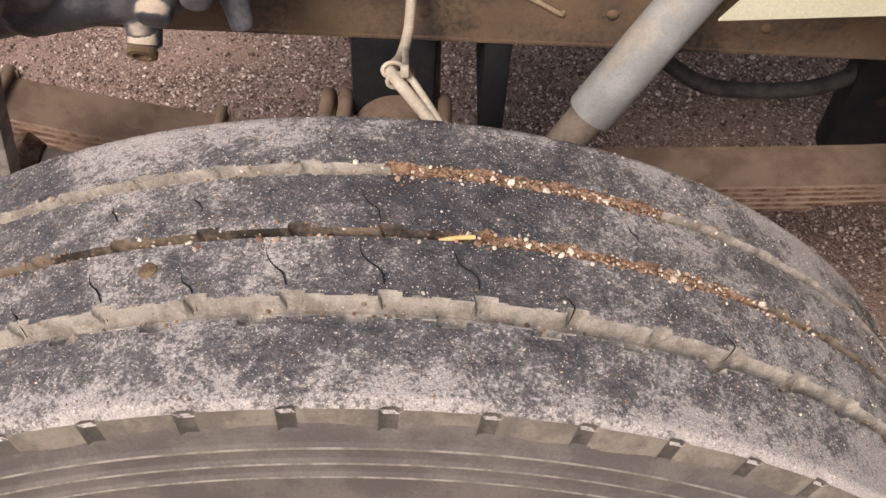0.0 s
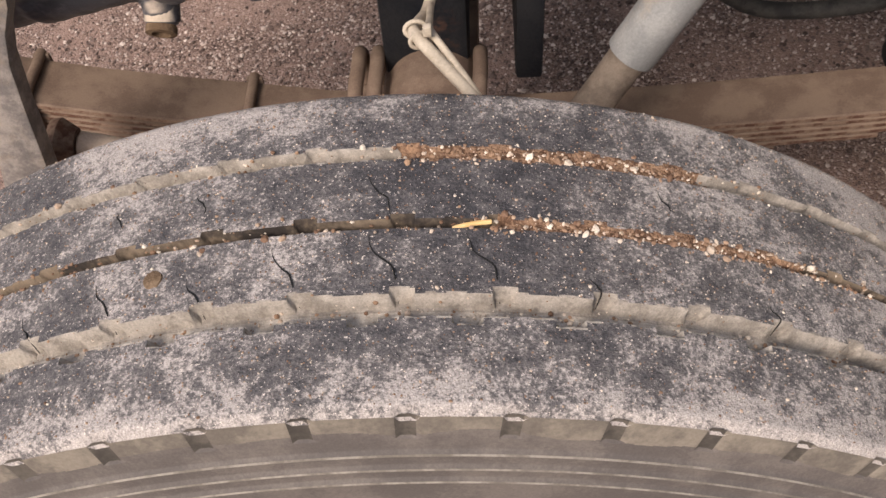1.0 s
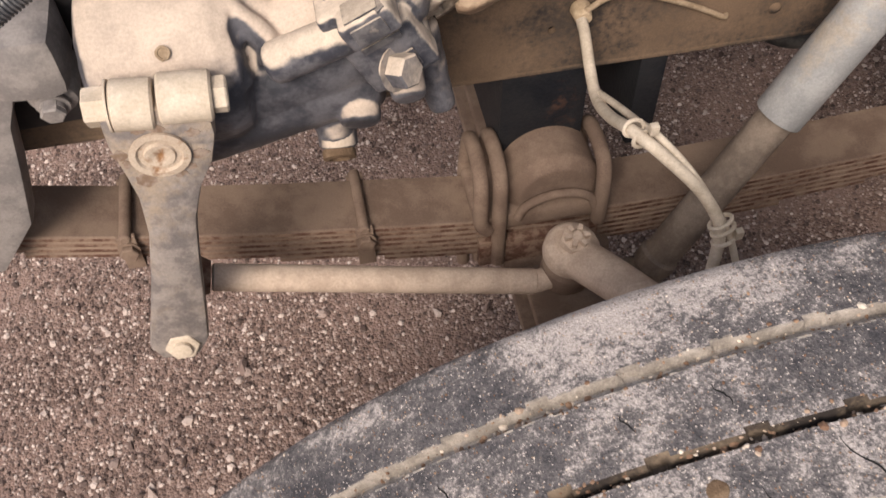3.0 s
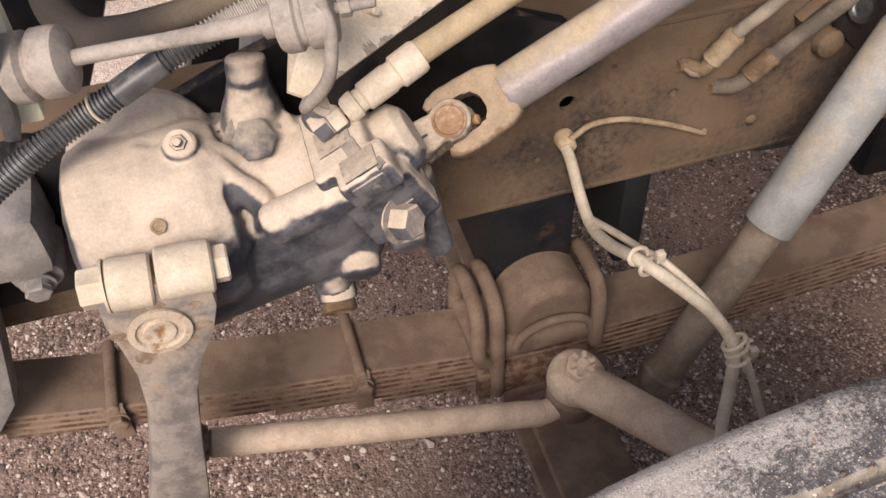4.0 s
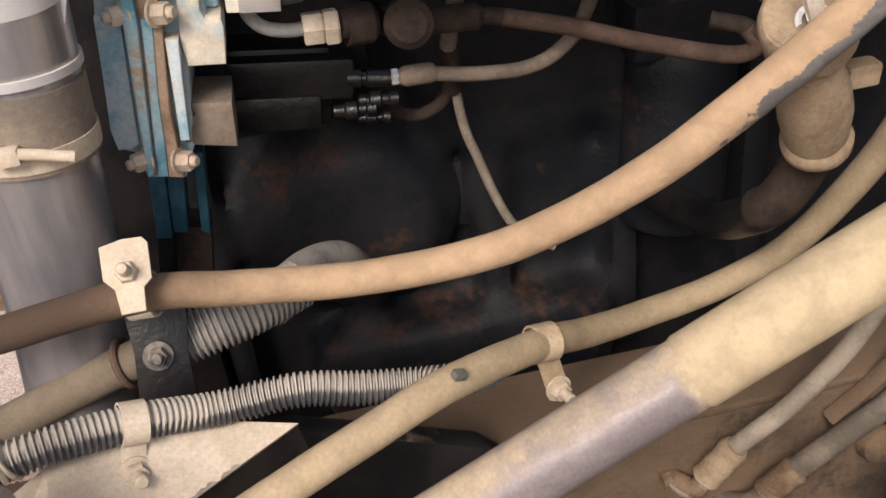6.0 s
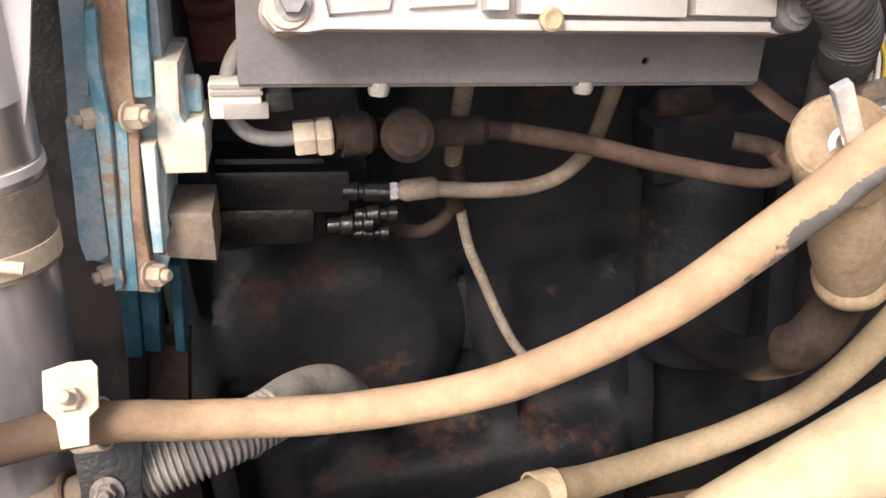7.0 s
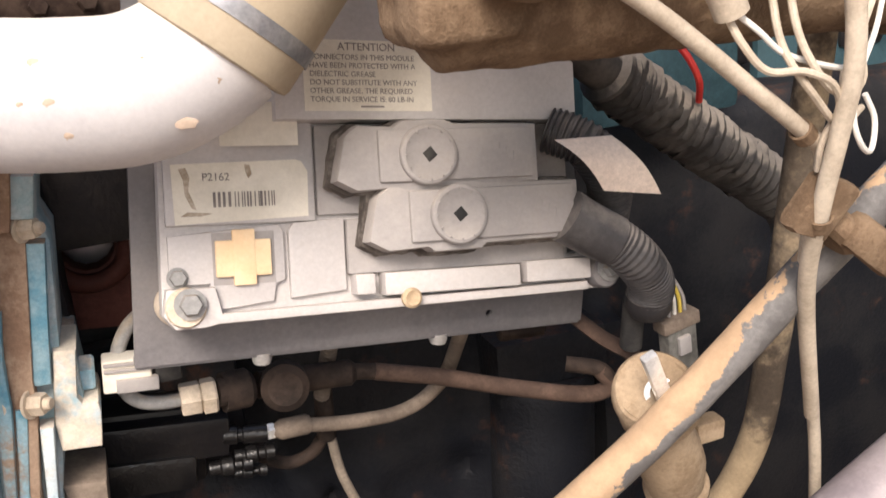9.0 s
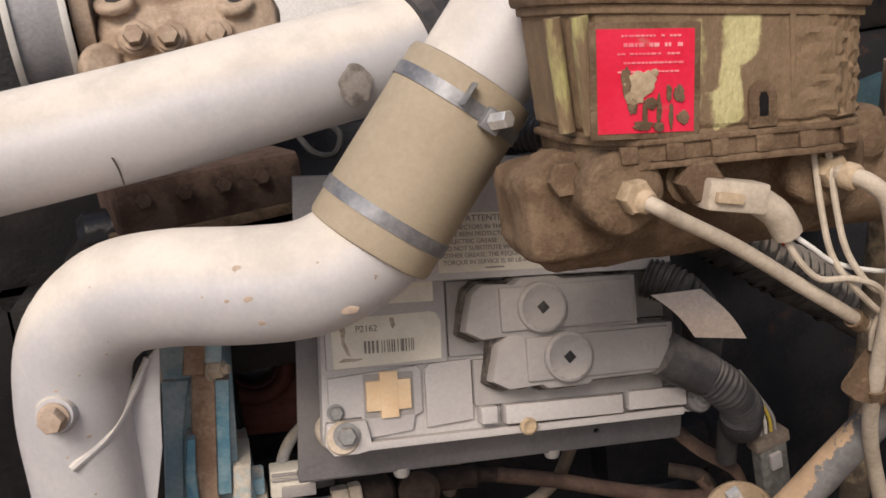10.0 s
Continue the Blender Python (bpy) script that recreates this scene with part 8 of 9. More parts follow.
part("boss", lathe([(0, 0), (0.012, 0), (0.0125, 0.003), (0.0105, 0.010), (0, 0.010)], 24, ei @ axes_to((-0.236, 1.060, 1.424), (-0.05, -0.95, 0.15))), M["alu"], elbow, "welded boss")
part("plug", hexagon(0.0075, 0.009, ei @ axes_to((-0.237, 1.050, 1.425), (-0.05, -0.95, 0.05)), None, 0.009), M["rod"], elbow, "tan pipe plug")
for p, s in (((-0.061, 1.0085, 1.467), 0.006), ((-0.047, 1.0065, 1.484), 0.0045), ((-0.075, 1.007, 1.478), 0.003), ((-0.02, 1.005, 1.50), 0.003)):
    part("rust_spot", lathe([(0, 0), (1, 0), (0.8, 0.06), (0, 0.08)], 12, ei @ axes_to(p, (-0.05, -0.95, -0.2)) @ Matrix.Diagonal((s * 0.9, s * 0.45, 0.004, 1)), None, 0.6), M["rod"], elbow)
rng = random.Random(31)
bend = glide(ELBOW, 8)
for _ in range(16):
    k = rng.randrange(4, len(bend) - 6)
    way = (bend[k + 1] - bend[k]).normalized()
    out = Vector((rng.uniform(-0.3, 0.3), -0.9, rng.uniform(-0.6, 0.5)))
    out = (out - way * out.dot(way)).normalized()
    sz = rng.uniform(0.0008, 0.0024)
    part("rust_spot", lathe([(0, 0), (1, 0), (0.8, 0.06), (0, 0.08)], 10, ei @ axes_to(bend[k] + out * 0.0346, out) @ Matrix.Diagonal((sz * rng.uniform(0.6, 1.6), sz * 0.8, 0.004, 1)), None, 0.5), M["rod"], elbow)
gus = [(-0.175, 1.445), (-0.178, 1.428), (-0.182, 1.408), (-0.187, 1.376), (-0.197, 1.342), (-0.206, 1.316), (-0.214, 1.302), (-0.240, 1.302), (-0.240, 1.385), (-0.214, 1.402), (-0.203, 1.411), (-0.193, 1.423), (-0.184, 1.437)]
part("gusset", slab(gus, 0.003, (), 0.0008, ei @ Matrix(((1, 0, 0, 0), (0, 0, 1, 1.088), (0, 1, 0, 0), (0, 0, 0, 1)))), M["alu"], elbow, "welded aluminium gusset")
weld = [(-0.236, 1.057, 1.388), (-0.217, 1.064, 1.398), (-0.206, 1.074, 1.407), (-0.195, 1.084, 1.420), (-0.184, 1.088, 1.437)]
part("weld_bead", tube([ei @ Vector(p) for p in weld], 0.0028, 8, 0.003, lumps=0.35), M["alu"], elbow)

LOWPIPE = [(-0.238, 1.098, 1.345), (-0.243, 1.10, 1.30), (-0.248, 1.10, 1.262), (-0.254, 1.10, 1.203), (-0.264, 1.10, 1.128), (-0.276, 1.10, 1.055), (-0.30, 1.10, 0.95), (-0.34, 1.12, 0.85)]
lowp = thing("charge_air_hose", "grey-blue lower charge pipe with clamped sleeve", "pipe", LOWPIPE[0])
lpi = lowp.matrix_basis.inverted()
part("tube", tube([lpi @ Vector(p) for p in LOWPIPE], 0.0358, 40, 0.008), M["alu_dark"], lowp)
part("sleeve", tube([lpi @ Vector(p) for p in ((-0.2455, 1.10, 1.288), (-0.2470, 1.10, 1.272), (-0.2480, 1.10, 1.260), (-0.2497, 1.10, 1.243))], 0.0384, 40, 0.006), M["sleeve_old"], lowp, "tan dirty rubber sleeve")
part("rolled_bead", tube([lpi @ Vector(p) for p in ((-0.2440, 1.10, 1.297), (-0.2443, 1.10, 1.292))], 0.0382, 40, 0.002), M["alu"], lowp)
part("clamp_band", lathe([(0.0386, -0.006), (0.0396, -0.006), (0.0396, 0.006), (0.0386, 0.006)], 40, lpi @ axes_to((-0.2490, 1.10, 1.252), (0.1, 0, 1))), M["cream"], lowp, "cream clamp band")
part("clamp_bolt", tube([lpi @ Vector(p) for p in ((-0.262, 1.056, 1.263), (-0.240, 1.056, 1.260), (-0.217, 1.058, 1.253))], 0.0033, 10, 0.004), M["cream"], lowp)
part("clamp_block", box(0.015, 0.010, 0.010, 0.003, lpi @ Matrix.Translation((-0.250, 1.057, 1.260))), M["cream"], lowp)
part("clamp_block", box(0.010, 0.012, 0.011, 0.003, lpi @ Matrix.Translation((-0.274, 1.060, 1.266))), M["cream"], lowp)

slv = thing("rubber_sleeve", "khaki silicone hose sleeve held by steel bands", "hose sleeve", (-0.036, 1.04, 1.499))
si = slv.matrix_basis.inverted()
p, q = Vector((-0.042, 1.040, 1.494)), Vector((0.034, 1.040, 1.582))
d = (q - p).normalized()
m, n = between(p, q)
part("sleeve", lathe([(0.036, 0), (0.0392, 0.001), (0.0402, 0.004), (0.0402, n - 0.004), (0.0392, n - 0.001), (0.036, n)], 48, si @ m), M["sleeve"], slv)
for s in (0.021, n - 0.018):
    part("band", lathe([(0.0402, s - 0.0042), (0.0412, s - 0.0042), (0.0412, s + 0.0042), (0.0402, s + 0.0042)], 48, si @ m), M["band"], slv, "steel clamp band")
scr = Vector((0.031, 1.000, 1.560))
part("screw_block", box(0.012, 0.010, 0.013, 0.002, si @ axes_to(scr, d)), M["band"], slv)
part("screw", hexagon(0.0052, 0.012, si @ axes_to(scr + Vector((0.0, -0.003, 0.0)), (0.5, -0.75, 0.1))), M["bright"], slv, "bright clamp screw")
part("band_tail", box(0.0014, 0.009, 0.014, 0.0004, si @ axes_to(scr + Vector((-0.012, -0.004, 0.017)), d)), M["band"], slv)
upp = thing("charge_air_pipe", "dull aluminium pipe rising from the rubber sleeve", "pipe", q)
m2, n2 = between(q - d * 0.012, q + d * 0.22)
part("tube", lathe([(0, 0), (0.0345, 0), (0.0345, n2), (0, n2)], 44, upp.matrix_basis.inverted() @ m2), M["alu"], upp)

TOP = [(-0.50, 1.10, 1.552), (-0.292, 1.100, 1.570), (-0.244, 1.100, 1.574), (-0.144, 1.100, 1.583), (-0.06, 1.105, 1.593), (-0.005, 1.112, 1.599), (0.03, 1.12, 1.605)]
topp = thing("intake_pipe", "dull aluminium intake pipe with a dark rub mark", "pipe", TOP[0])
ti = topp.matrix_basis.inverted()
part("tube", tube([ti @ Vector(p) for p in TOP], 0.0352, 44, 0.01), M["alu"], topp)
part("rub_mark", lathe([(0, -0.002), (0.013, -0.0004), (0.010, 0.0002), (0, 0.0003)], 40, ti @ axes_to((-0.030, 1.0715, 1.586), (0.1, -0.95, -0.3)) @ Matrix.Diagonal((0.8, 1.0, 1, 1)), None, 0.25), M["smudge"], topp, "dark rub mark")
part("scratch", tube([ti @ Vector(p) for p in ((-0.177, 1.0680, 1.568), (-0.174, 1.0680, 1.559), (-0.173, 1.0700, 1.549))], 0.0006, 6, 0.003), M["smudge_dark"], topp, "dark scratch")
m, n = between((0.012, 1.116, 1.601), (0.06, 1.13, 1.612))
part("rubber_collar", lathe([(0.0355, 0), (0.040, 0.001), (0.0405, 0.012), (0.038, 0.014), (0.038, 0.02), (0.041, 0.022), (0.041, n), (0, n)], 44, ti @ m), M["conduit_dark"], topp, "dark grey rubber collar")


# ---- brake master cylinder ----
def build_master():
    t = thing("master_cylinder", "brown dirt-caked brake master cylinder with line fittings", "master cylinder", (0.13, 0.97, 1.5))
    inv = t.matrix_basis.inverted()
    b = bmesh.new()
    lathe([(0, 0), (0.022, 0), (0.028, 0.006), (0.029, 0.04), (0.029, 0.30), (0, 0.30)], 28, inv @ axes_to((0.040, 0.970, 1.506), (1, -0.02, -0.02)), b)
    box(0.19, 0.045, 0.03, 0.008, inv @ Matrix.Translation((0.135, 0.955, 1.530)), b)
    lathe([(0, 0), (0.019, 0), (0.021, 0.004), (0.021, 0.04), (0, 0.04)], 26, inv @ axes_to((0.066, 0.906, 1.528), (0, 1, 0)), b)
    lathe([(0, 0), (0.021, 0), (0.023, 0.004), (0.023, 0.04), (0, 0.04)], 26, inv @ axes_to((0.180, 0.914, 1.522), (0, 1, 0)), b)
    box(0.05, 0.06, 0.05, 0.01, inv @ Matrix.Translation((0.05, 0.965, 1.515)), b)
    part("body", roughen(union(b, 0.003, 2), 0.0012, 70), M["brown"], t)
    for x, y, z in ((0.0685, 0.903, 1.527), (0.178, 0.912, 1.5195)):
        part("line_nut", hexagon(0.0085, 0.010, inv @ axes_to((x, y + 0.004, z), (0.05, -1, 0)), None, 0.0), M["filler"], t)
    part("port_plug", hexagon(0.0095, 0.012, inv @ axes_to((0.047, 0.935, 1.535), (-0.3, -1, 0.1)), None, 0.013), M["brown"], t)
    part("sensor_port", hexagon(0.011, 0.014, inv @ axes_to((0.104, 0.917, 1.528), (0, -1, 0)), None, 0.013), M["brown"], t)
    part("rear_flange", box(0.02, 0.10, 0.09, 0.008, inv @ Matrix.Translation((0.30, 0.97, 1.51))), M["brown"], t)
    part("booster", lathe([(0, 0), (0.05, 0), (0.10, 0.02), (0.12, 0.05), (0.12, 0.12), (0, 0.12)], 36, inv @ axes_to((0.31, 0.97, 1.51), (1, 0, 0))), M["black"], t)


build_master()


def build_reservoir():
    t = thing("fluid_reservoir", "dirty yellow brake fluid reservoir with a red warning label", "fluid reservoir", (0.125, 0.96, 1.57))
    inv = t.matrix_basis.inverted()
    m = Matrix(((1, 0, 0, 0), (0, 1, 0, 0), (-0.065, 0, 1, 1.543), (0, 0, 0, 1)))
    out = [(0.054, 0.938), (0.064, 0.914), (0.076, 0.907), (0.172, 0.902), (0.188, 0.908), (0.197, 0.925), (0.200, 0.985), (0.19, 1.0), (0.066, 1.0), (0.054, 0.985)]
    b = bmesh.new()
    rings = []
    for o, z in ((0.93, 0.0), (1.0, 0.006), (1.0, 0.012), (1.03, 0.014), (1.06, 0.070)):
        rings.append([b.verts.new(inv @ m @ Vector((0.122 + (x - 0.122) * o, 0.95 + (y - 0.95) * o, z + 0.005 - (x - 0.07) * z))) for x, y in out])
    for r0, r1 in zip(rings[:-1], rings[1:]):
        for i in range(len(out)):
            b.faces.new((r0[i], r0[(i + 1) % len(out)], r1[(i + 1) % len(out)], r1[i]))
    b.faces.new(rings[0][::-1])
    b.faces.new(rings[-1])
    bmesh.ops.recalc_face_normals(b, faces=b.faces)
    wide = [f for f in b.faces if len(f.verts) == 4 and f.calc_center_median().z + 1.57 > 1.548]
    bmesh.ops.subdivide_edges(b, edges=list({e for f in wide for e in f.edges}), cuts=17, use_grid_fill=True)
    b.normal_update()
    for v in b.verts:
        x = v.co.x + 0.125
        caked = 0.0022 * max(0.0, min(1.0, (x - 0.150) / 0.01)) + 0.0003
        v.co += v.normal * caked * noise.fractal(v.co * 260, 1.0, 2.0, 3)

    def wall_at(x, z, lift=0.0):
        return m @ Vector((x, 0.9035 - 0.055 * (z - 0.042) - lift, z))

    spots = [(wall_at(0.124, 0.066), wall_at(0.121, 0.022), 0.008, 0.85, 0), (wall_at(0.131, 0.066), wall_at(0.130, 0.052), 0.010, 0.85, 0), (wall_at(0.114, 0.03), wall_at(0.114, 0.02), 0.007, 0.6, 0),
             (wall_at(0.105, 0.065), wall_at(0.104, 0.02), 0.004, 0.6, 0), (wall_at(0.05, 0.066), wall_at(0.05, 0.02), 0.010, 0.5, 0)]
    part("tank", wear_or_shade(b, t.matrix_basis, spots), M["reservoir"], t)
    top = Matrix(((1, 0, 0, 0), (0, 1, 0, 0), (-0.137, 0, 1, 1.548), (0, 0, 0, 1)))
    lid = [(0.122 + (x - 0.122) * 1.13, 0.95 + (y - 0.95) * 1.14) for x, y in out]
    part("lid", slab(lid, 0.010, (), 0.003, inv @ top @ Matrix.Translation((0, 0, 0.076))), M["brown"], t, "brown dusty lid")
    lip = [(0.122 + (x - 0.122) * 1.09, 0.95 + (y - 0.95) * 1.09) for x, y in out]
    part("lid_lip", slab(lip, 0.005, (), 0.001, inv @ top @ Matrix.Translation((0, 0, 0.072))), M["reservoir"], t, "worn yellow lip under the lid")
    # flange below the tank: two rails round a recessed band, with ribs between the pockets
    for z, tall, grow in ((-0.0005, 0.0036, 1.045), (0.0031, 0.0082, 1.010), (0.0113, 0.0034, 1.050)):
        ring = [(0.122 + (x - 0.122) * grow, 0.95 + (y - 0.95) * grow) for x, y in out]
        part("skirt", roughen(slab(ring, tall, (), 0.0009, inv @ m @ Matrix.Translation((0, 0, z))), 0.0006, 120), M["brown"], t)
    for i in range(6):
        x = 0.069 + 0.0225 * i
        part("skirt_rib", box(0.0085, 0.0042, 0.0082, 0.0009, inv @ m @ Matrix.Translation((x, 0.9040 - 0.052 * (x - 0.124), 0.0073)) @ Euler((0, 0, -0.052)).to_matrix().to_4x4()), M["brown"], t)
    # upright flutes beside the label, and the dirty groove behind them
    for x, y, r in ((0.0505, 0.931, 0.0042), (0.0575, 0.916, 0.0044)):
        part("flute", tube([inv @ m @ Vector((x + (x - 0.122) * 0.02, y, 0.018)), inv @ m @ Vector((x + (x - 0.122) * 0.04, y - 0.001, 0.045)), inv @ m @ Vector((x + (x - 0.122) * 0.06, y - 0.002, 0.072))], r, 14, 0.004), M["flute"], t, "dirt-streaked yellow flute")
    lean = m @ axes_to((0.0785, 0.9035, 0.0412), (0, -1, -0.055), (1, 0, -0.055))
    part("label_recess", box(0.054, 0.053, 0.0012, 0.0005, inv @ lean @ Matrix.Translation((0, 0, 0.0006))), M["brown"], t, "dusty border round the label")
    lab = part("warning_label", box(0.0475, 0.0472, 0.0008, 0.0, inv @ lean @ Matrix.Translation((0, 0, 0.0012))), M["redlabel"], t, "red warning label with worn pale print")
    rng = random.Random(8)
    for i in range(5):
        x = -0.014 + 0.003 * (i % 2)
        tall = 0.0017 if i == 1 else 0.0008
        while x < 0.016:
            wd = rng.uniform(0.0010, 0.0026)
            if rng.random() < 0.85:
                part("print_bar", box(wd, tall, 0.0003, 0.0, inv @ lean @ Matrix.Translation((x + wd / 2, 0.0205 - 0.0040 * i, 0.0018))), M["pink"], lab)
            x += wd + 0.0006
    # mud splashed on the lower half of the label, drying into runs
    def splash(x, y, sx, sy, mat, seed):
        r = random.Random(seed)
        n = 18
        rim = [(0.5 * sx * math.cos(2 * math.pi * k / n) * r.uniform(0.72, 1.12), 0.5 * sy * math.sin(2 * math.pi * k / n) * r.uniform(0.72, 1.12)) for k in range(n)]
        part("mud_splash", roughen(slab(rim, 0.0011, (), 0.0004, inv @ lean @ Matrix.Translation((x, y, 0.0014))), 0.0003, 400), M[mat], lab)

    splash(-0.003, -0.001, 0.017, 0.014, "filler", 1)
    splash(-0.006, -0.007, 0.010, 0.008, "filler", 4)
    splash(-0.010, 0.000, 0.005, 0.015, "brown", 2)
    splash(0.004, 0.004, 0.004, 0.004, "filler", 3)
    for k, (x, y, sx, sy) in enumerate(((-0.007, -0.011, 0.005, 0.009), (0.002, -0.010, 0.007, 0.006), (0.006, -0.013, 0.0028, 0.016), (0.011, -0.005, 0.003, 0.009), (0.016, -0.006, 0.006, 0.009), (0.018, -0.017, 0.006, 0.007), (0.012, -0.016, 0.0022, 0.014), (-0.002, -0.020, 0.010, 0.005), (0.006, -0.021, 0.006, 0.005), (-0.001, -0.014, 0.003, 0.010))):
        splash(x, y, sx, sy, "brown", 10 + k)
    # arched sight boss with a slot
    arched = [(0.0072, -0.011), (0.0072, 0.004)] + [(0.0072 * math.cos(math.radians(a)), 0.004 + 0.0072 * math.sin(math.radians(a))) for a in range(20, 180, 20)] + [(-0.0072, 0.004), (-0.0072, -0.011)]
    boss = m @ axes_to((0.1358, 0.9028, 0.0262), (0, -1, -0.055), (1, 0, 0))
    part("sight_boss", slab(arched, 0.0028, (), 0.0008, inv @ boss), M["brown"], t, "arched sight boss")
    slot = [(0.0022, -0.0055), (0.0024, 0.003), (0.0014, 0.0058), (-0.0014, 0.0058), (-0.0024, 0.003), (-0.0022, -0.0055)]
    part("sight_slot", slab(slot, 0.0031, (), 0.0, inv @ boss), M["black"], t, "dark sight slot")
    part("seam", box(0.0030, 0.0026, 0.050, 0.001, inv @ m @ axes_to((0.1525, 0.9015, 0.044), (0, -0.055, 1))), M["reservoir"], t)


build_reservoir()

BL1 = [(0.0685, 0.905, 1.527), (0.074, 0.893, 1.523), (0.087, 0.896, 1.514), (0.119, 0.901, 1.493), (0.155, 0.904, 1.465), (0.185, 0.908, 1.442), (0.205, 0.915, 1.425), (0.212, 0.93, 1.39), (0.235, 0.96, 1.33), (0.28, 1.0, 1.22), (0.30, 1.02, 1.12)]
bl1, bl1i = hose_thing("brake_line", "thin dusty steel brake line from the master cylinder", "brake line", BL1, 0.0038, M["wire"], 12, 0.004, 0.0, "brake lines of the master cylinder")
BL2 = [(0.178, 0.905, 1.5195), (0.183, 0.888, 1.516), (0.191, 0.885, 1.503), (0.196, 0.888, 1.47), (0.198, 0.897, 1.44), (0.200, 0.91, 1.40), (0.215, 0.935, 1.35), (0.26, 0.98, 1.25)]
bl2, bl2i = hose_thing("brake_line", "dusty steel brake line bending down beside the wires", "brake line", BL2, 0.0044, M["wire"], 12, 0.004, 0.0, "brake lines of the master cylinder")
for line, back, pts, r in ((bl1, bl1i, BL1, 0.0048), (bl2, bl2i, BL2, 0.0056)):
    m, n = between(pts[0], pts[1])
    part("flare_collar", lathe([(0, 0.004), (r + 0.0012, 0.004), (r + 0.0012, 0.009), (r, 0.011), (0, 0.011)], 18, back @ m), M["filler"], line, "tan flare collar")
    m, n = between(pts[5], pts[6])
    part("clip_band", lathe([(r - 0.0006, 0.002), (r + 0.0006, 0.002), (r + 0.0006, 0.009), (r - 0.0006, 0.009)], 18, back @ m), M["brown"], line, "brown dirty clip band")
sw = thing("pressure_switch", "cream dusted plug on the master cylinder switch", "connector", (0.115, 0.905, 1.52))
swi = sw.matrix_basis.inverted()
part("shell", box(0.032, 0.016, 0.015, 0.002, swi @ Matrix.Translation((0.118, 0.903, 1.519)) @ Euler((0, 0.25, 0)).to_matrix().to_4x4()), M["wire"], sw)
part("latch", box(0.014, 0.004, 0.005, 0.001, swi @ Matrix.Translation((0.112, 0.8935, 1.520)) @ Euler((0, 0.25, 0)).to_matrix().to_4x4()), M["filler"], sw)
part("neck", tube([swi @ Vector(p) for p in ((0.132, 0.903, 1.514), (0.142, 0.903, 1.505), (0.148, 0.904, 1.494))], 0.0075, 12, 0.004), M["wire"], sw)
for i, (mat, pts) in enumerate((("white", [(0.148, 0.903, 1.495), (0.158, 0.9, 1.486), (0.170, 0.9, 1.476), (0.188, 0.898, 1.469), (0.205, 0.9, 1.466), (0.23, 0.92, 1.47)]),
                                ("wire", [(0.146, 0.905, 1.494), (0.150, 0.90, 1.482), (0.160, 0.897, 1.470), (0.176, 0.893, 1.468), (0.192, 0.893, 1.458), (0.205, 0.905, 1.43)]),
                                ("wire", [(0.176, 0.91, 1.53), (0.173, 0.9, 1.50), (0.175, 0.895, 1.48), (0.186, 0.893, 1.462), (0.20, 0.90, 1.456), (0.22, 0.92, 1.46)]),
                                ("wire", [(0.171, 0.915, 1.53), (0.168, 0.905, 1.50), (0.170, 0.90, 1.478), (0.182, 0.896, 1.458), (0.205, 0.905, 1.44), (0.24, 0.93, 1.44)]),
                                ("white", [(0.24, 0.92, 1.49), (0.222, 0.905, 1.478), (0.208, 0.898, 1.462), (0.203, 0.895, 1.445), (0.208, 0.895, 1.432), (0.218, 0.90, 1.428), (0.224, 0.905, 1.44), (0.218, 0.905, 1.452)]),
                                ("wire", [(0.24, 0.92, 1.505), (0.224, 0.91, 1.49), (0.214, 0.905, 1.475), (0.212, 0.90, 1.46), (0.202, 0.90, 1.45), (0.196, 0.905, 1.435), (0.198, 0.91, 1.42)]))):
    hose_thing("loose_wire", ("white loose wire curling beside the brake line" if mat == "white" else "cream dusty loose wire beside the brake line"), "wire", pts, 0.0013 if mat == "white" else 0.0017, M[mat], 8, 0.003, 0.0, "loose wires by the brake line")
hose_thing("loose_wire", "red wire in the engine harness", "wire", [(0.258, 1.14, 1.47), (0.272, 1.125, 1.452), (0.280, 1.118, 1.432), (0.285, 1.125, 1.415)], 0.0024, M["redwire"], 8, 0.004)

# ---- harness and connectors beside the module ----
CND = [(0.160, 1.086, 1.366), (0.172, 1.084, 1.357), (0.190, 1.080, 1.345), (0.205, 1.078, 1.330), (0.222, 1.090, 1.308), (0.226, 1.100, 1.292)]
cd, cdi = hose_thing("module_conduit", "thick dark corrugated conduit leaving the module plug", "conduit", CND, ribbed(0.0152, 0.0036, 0.0004), M["boot"], 22, 0.0009)
part("smooth_boot", tube([cdi @ Vector(p) for p in CND[:3]], lambda s, t: 0.0172 - 0.0010 * s / t, 24, 0.003), M["boot"], cd, "smooth dusty rubber boot")
part("end_cap", lathe([(0, 0), (0.0155, 0), (0.0160, 0.004), (0.0160, 0.012), (0.0140, 0.016), (0, 0.016)], 22, cdi @ axes_to((0.2245, 1.097, 1.298), (0.15, 0.35, -0.9))), M["conduit_dark"], cd)
part("tail", rod(0.008, 0.04, 0.002, 14, cdi @ axes_to((0.222, 1.112, 1.288), (0, 0.2, -1))), M["rubber"], cd)
CND2 = [(0.166, 1.115, 1.415), (0.178, 1.105, 1.409), (0.188, 1.10, 1.400), (0.205, 1.11, 1.375), (0.212, 1.13, 1.34)]
hose_thing("module_conduit", "second dark corrugated conduit behind the tag", "conduit", CND2, ribbed(0.0145, 0.0036, 0.0008), M["conduit_dark"], 20, 0.0009)
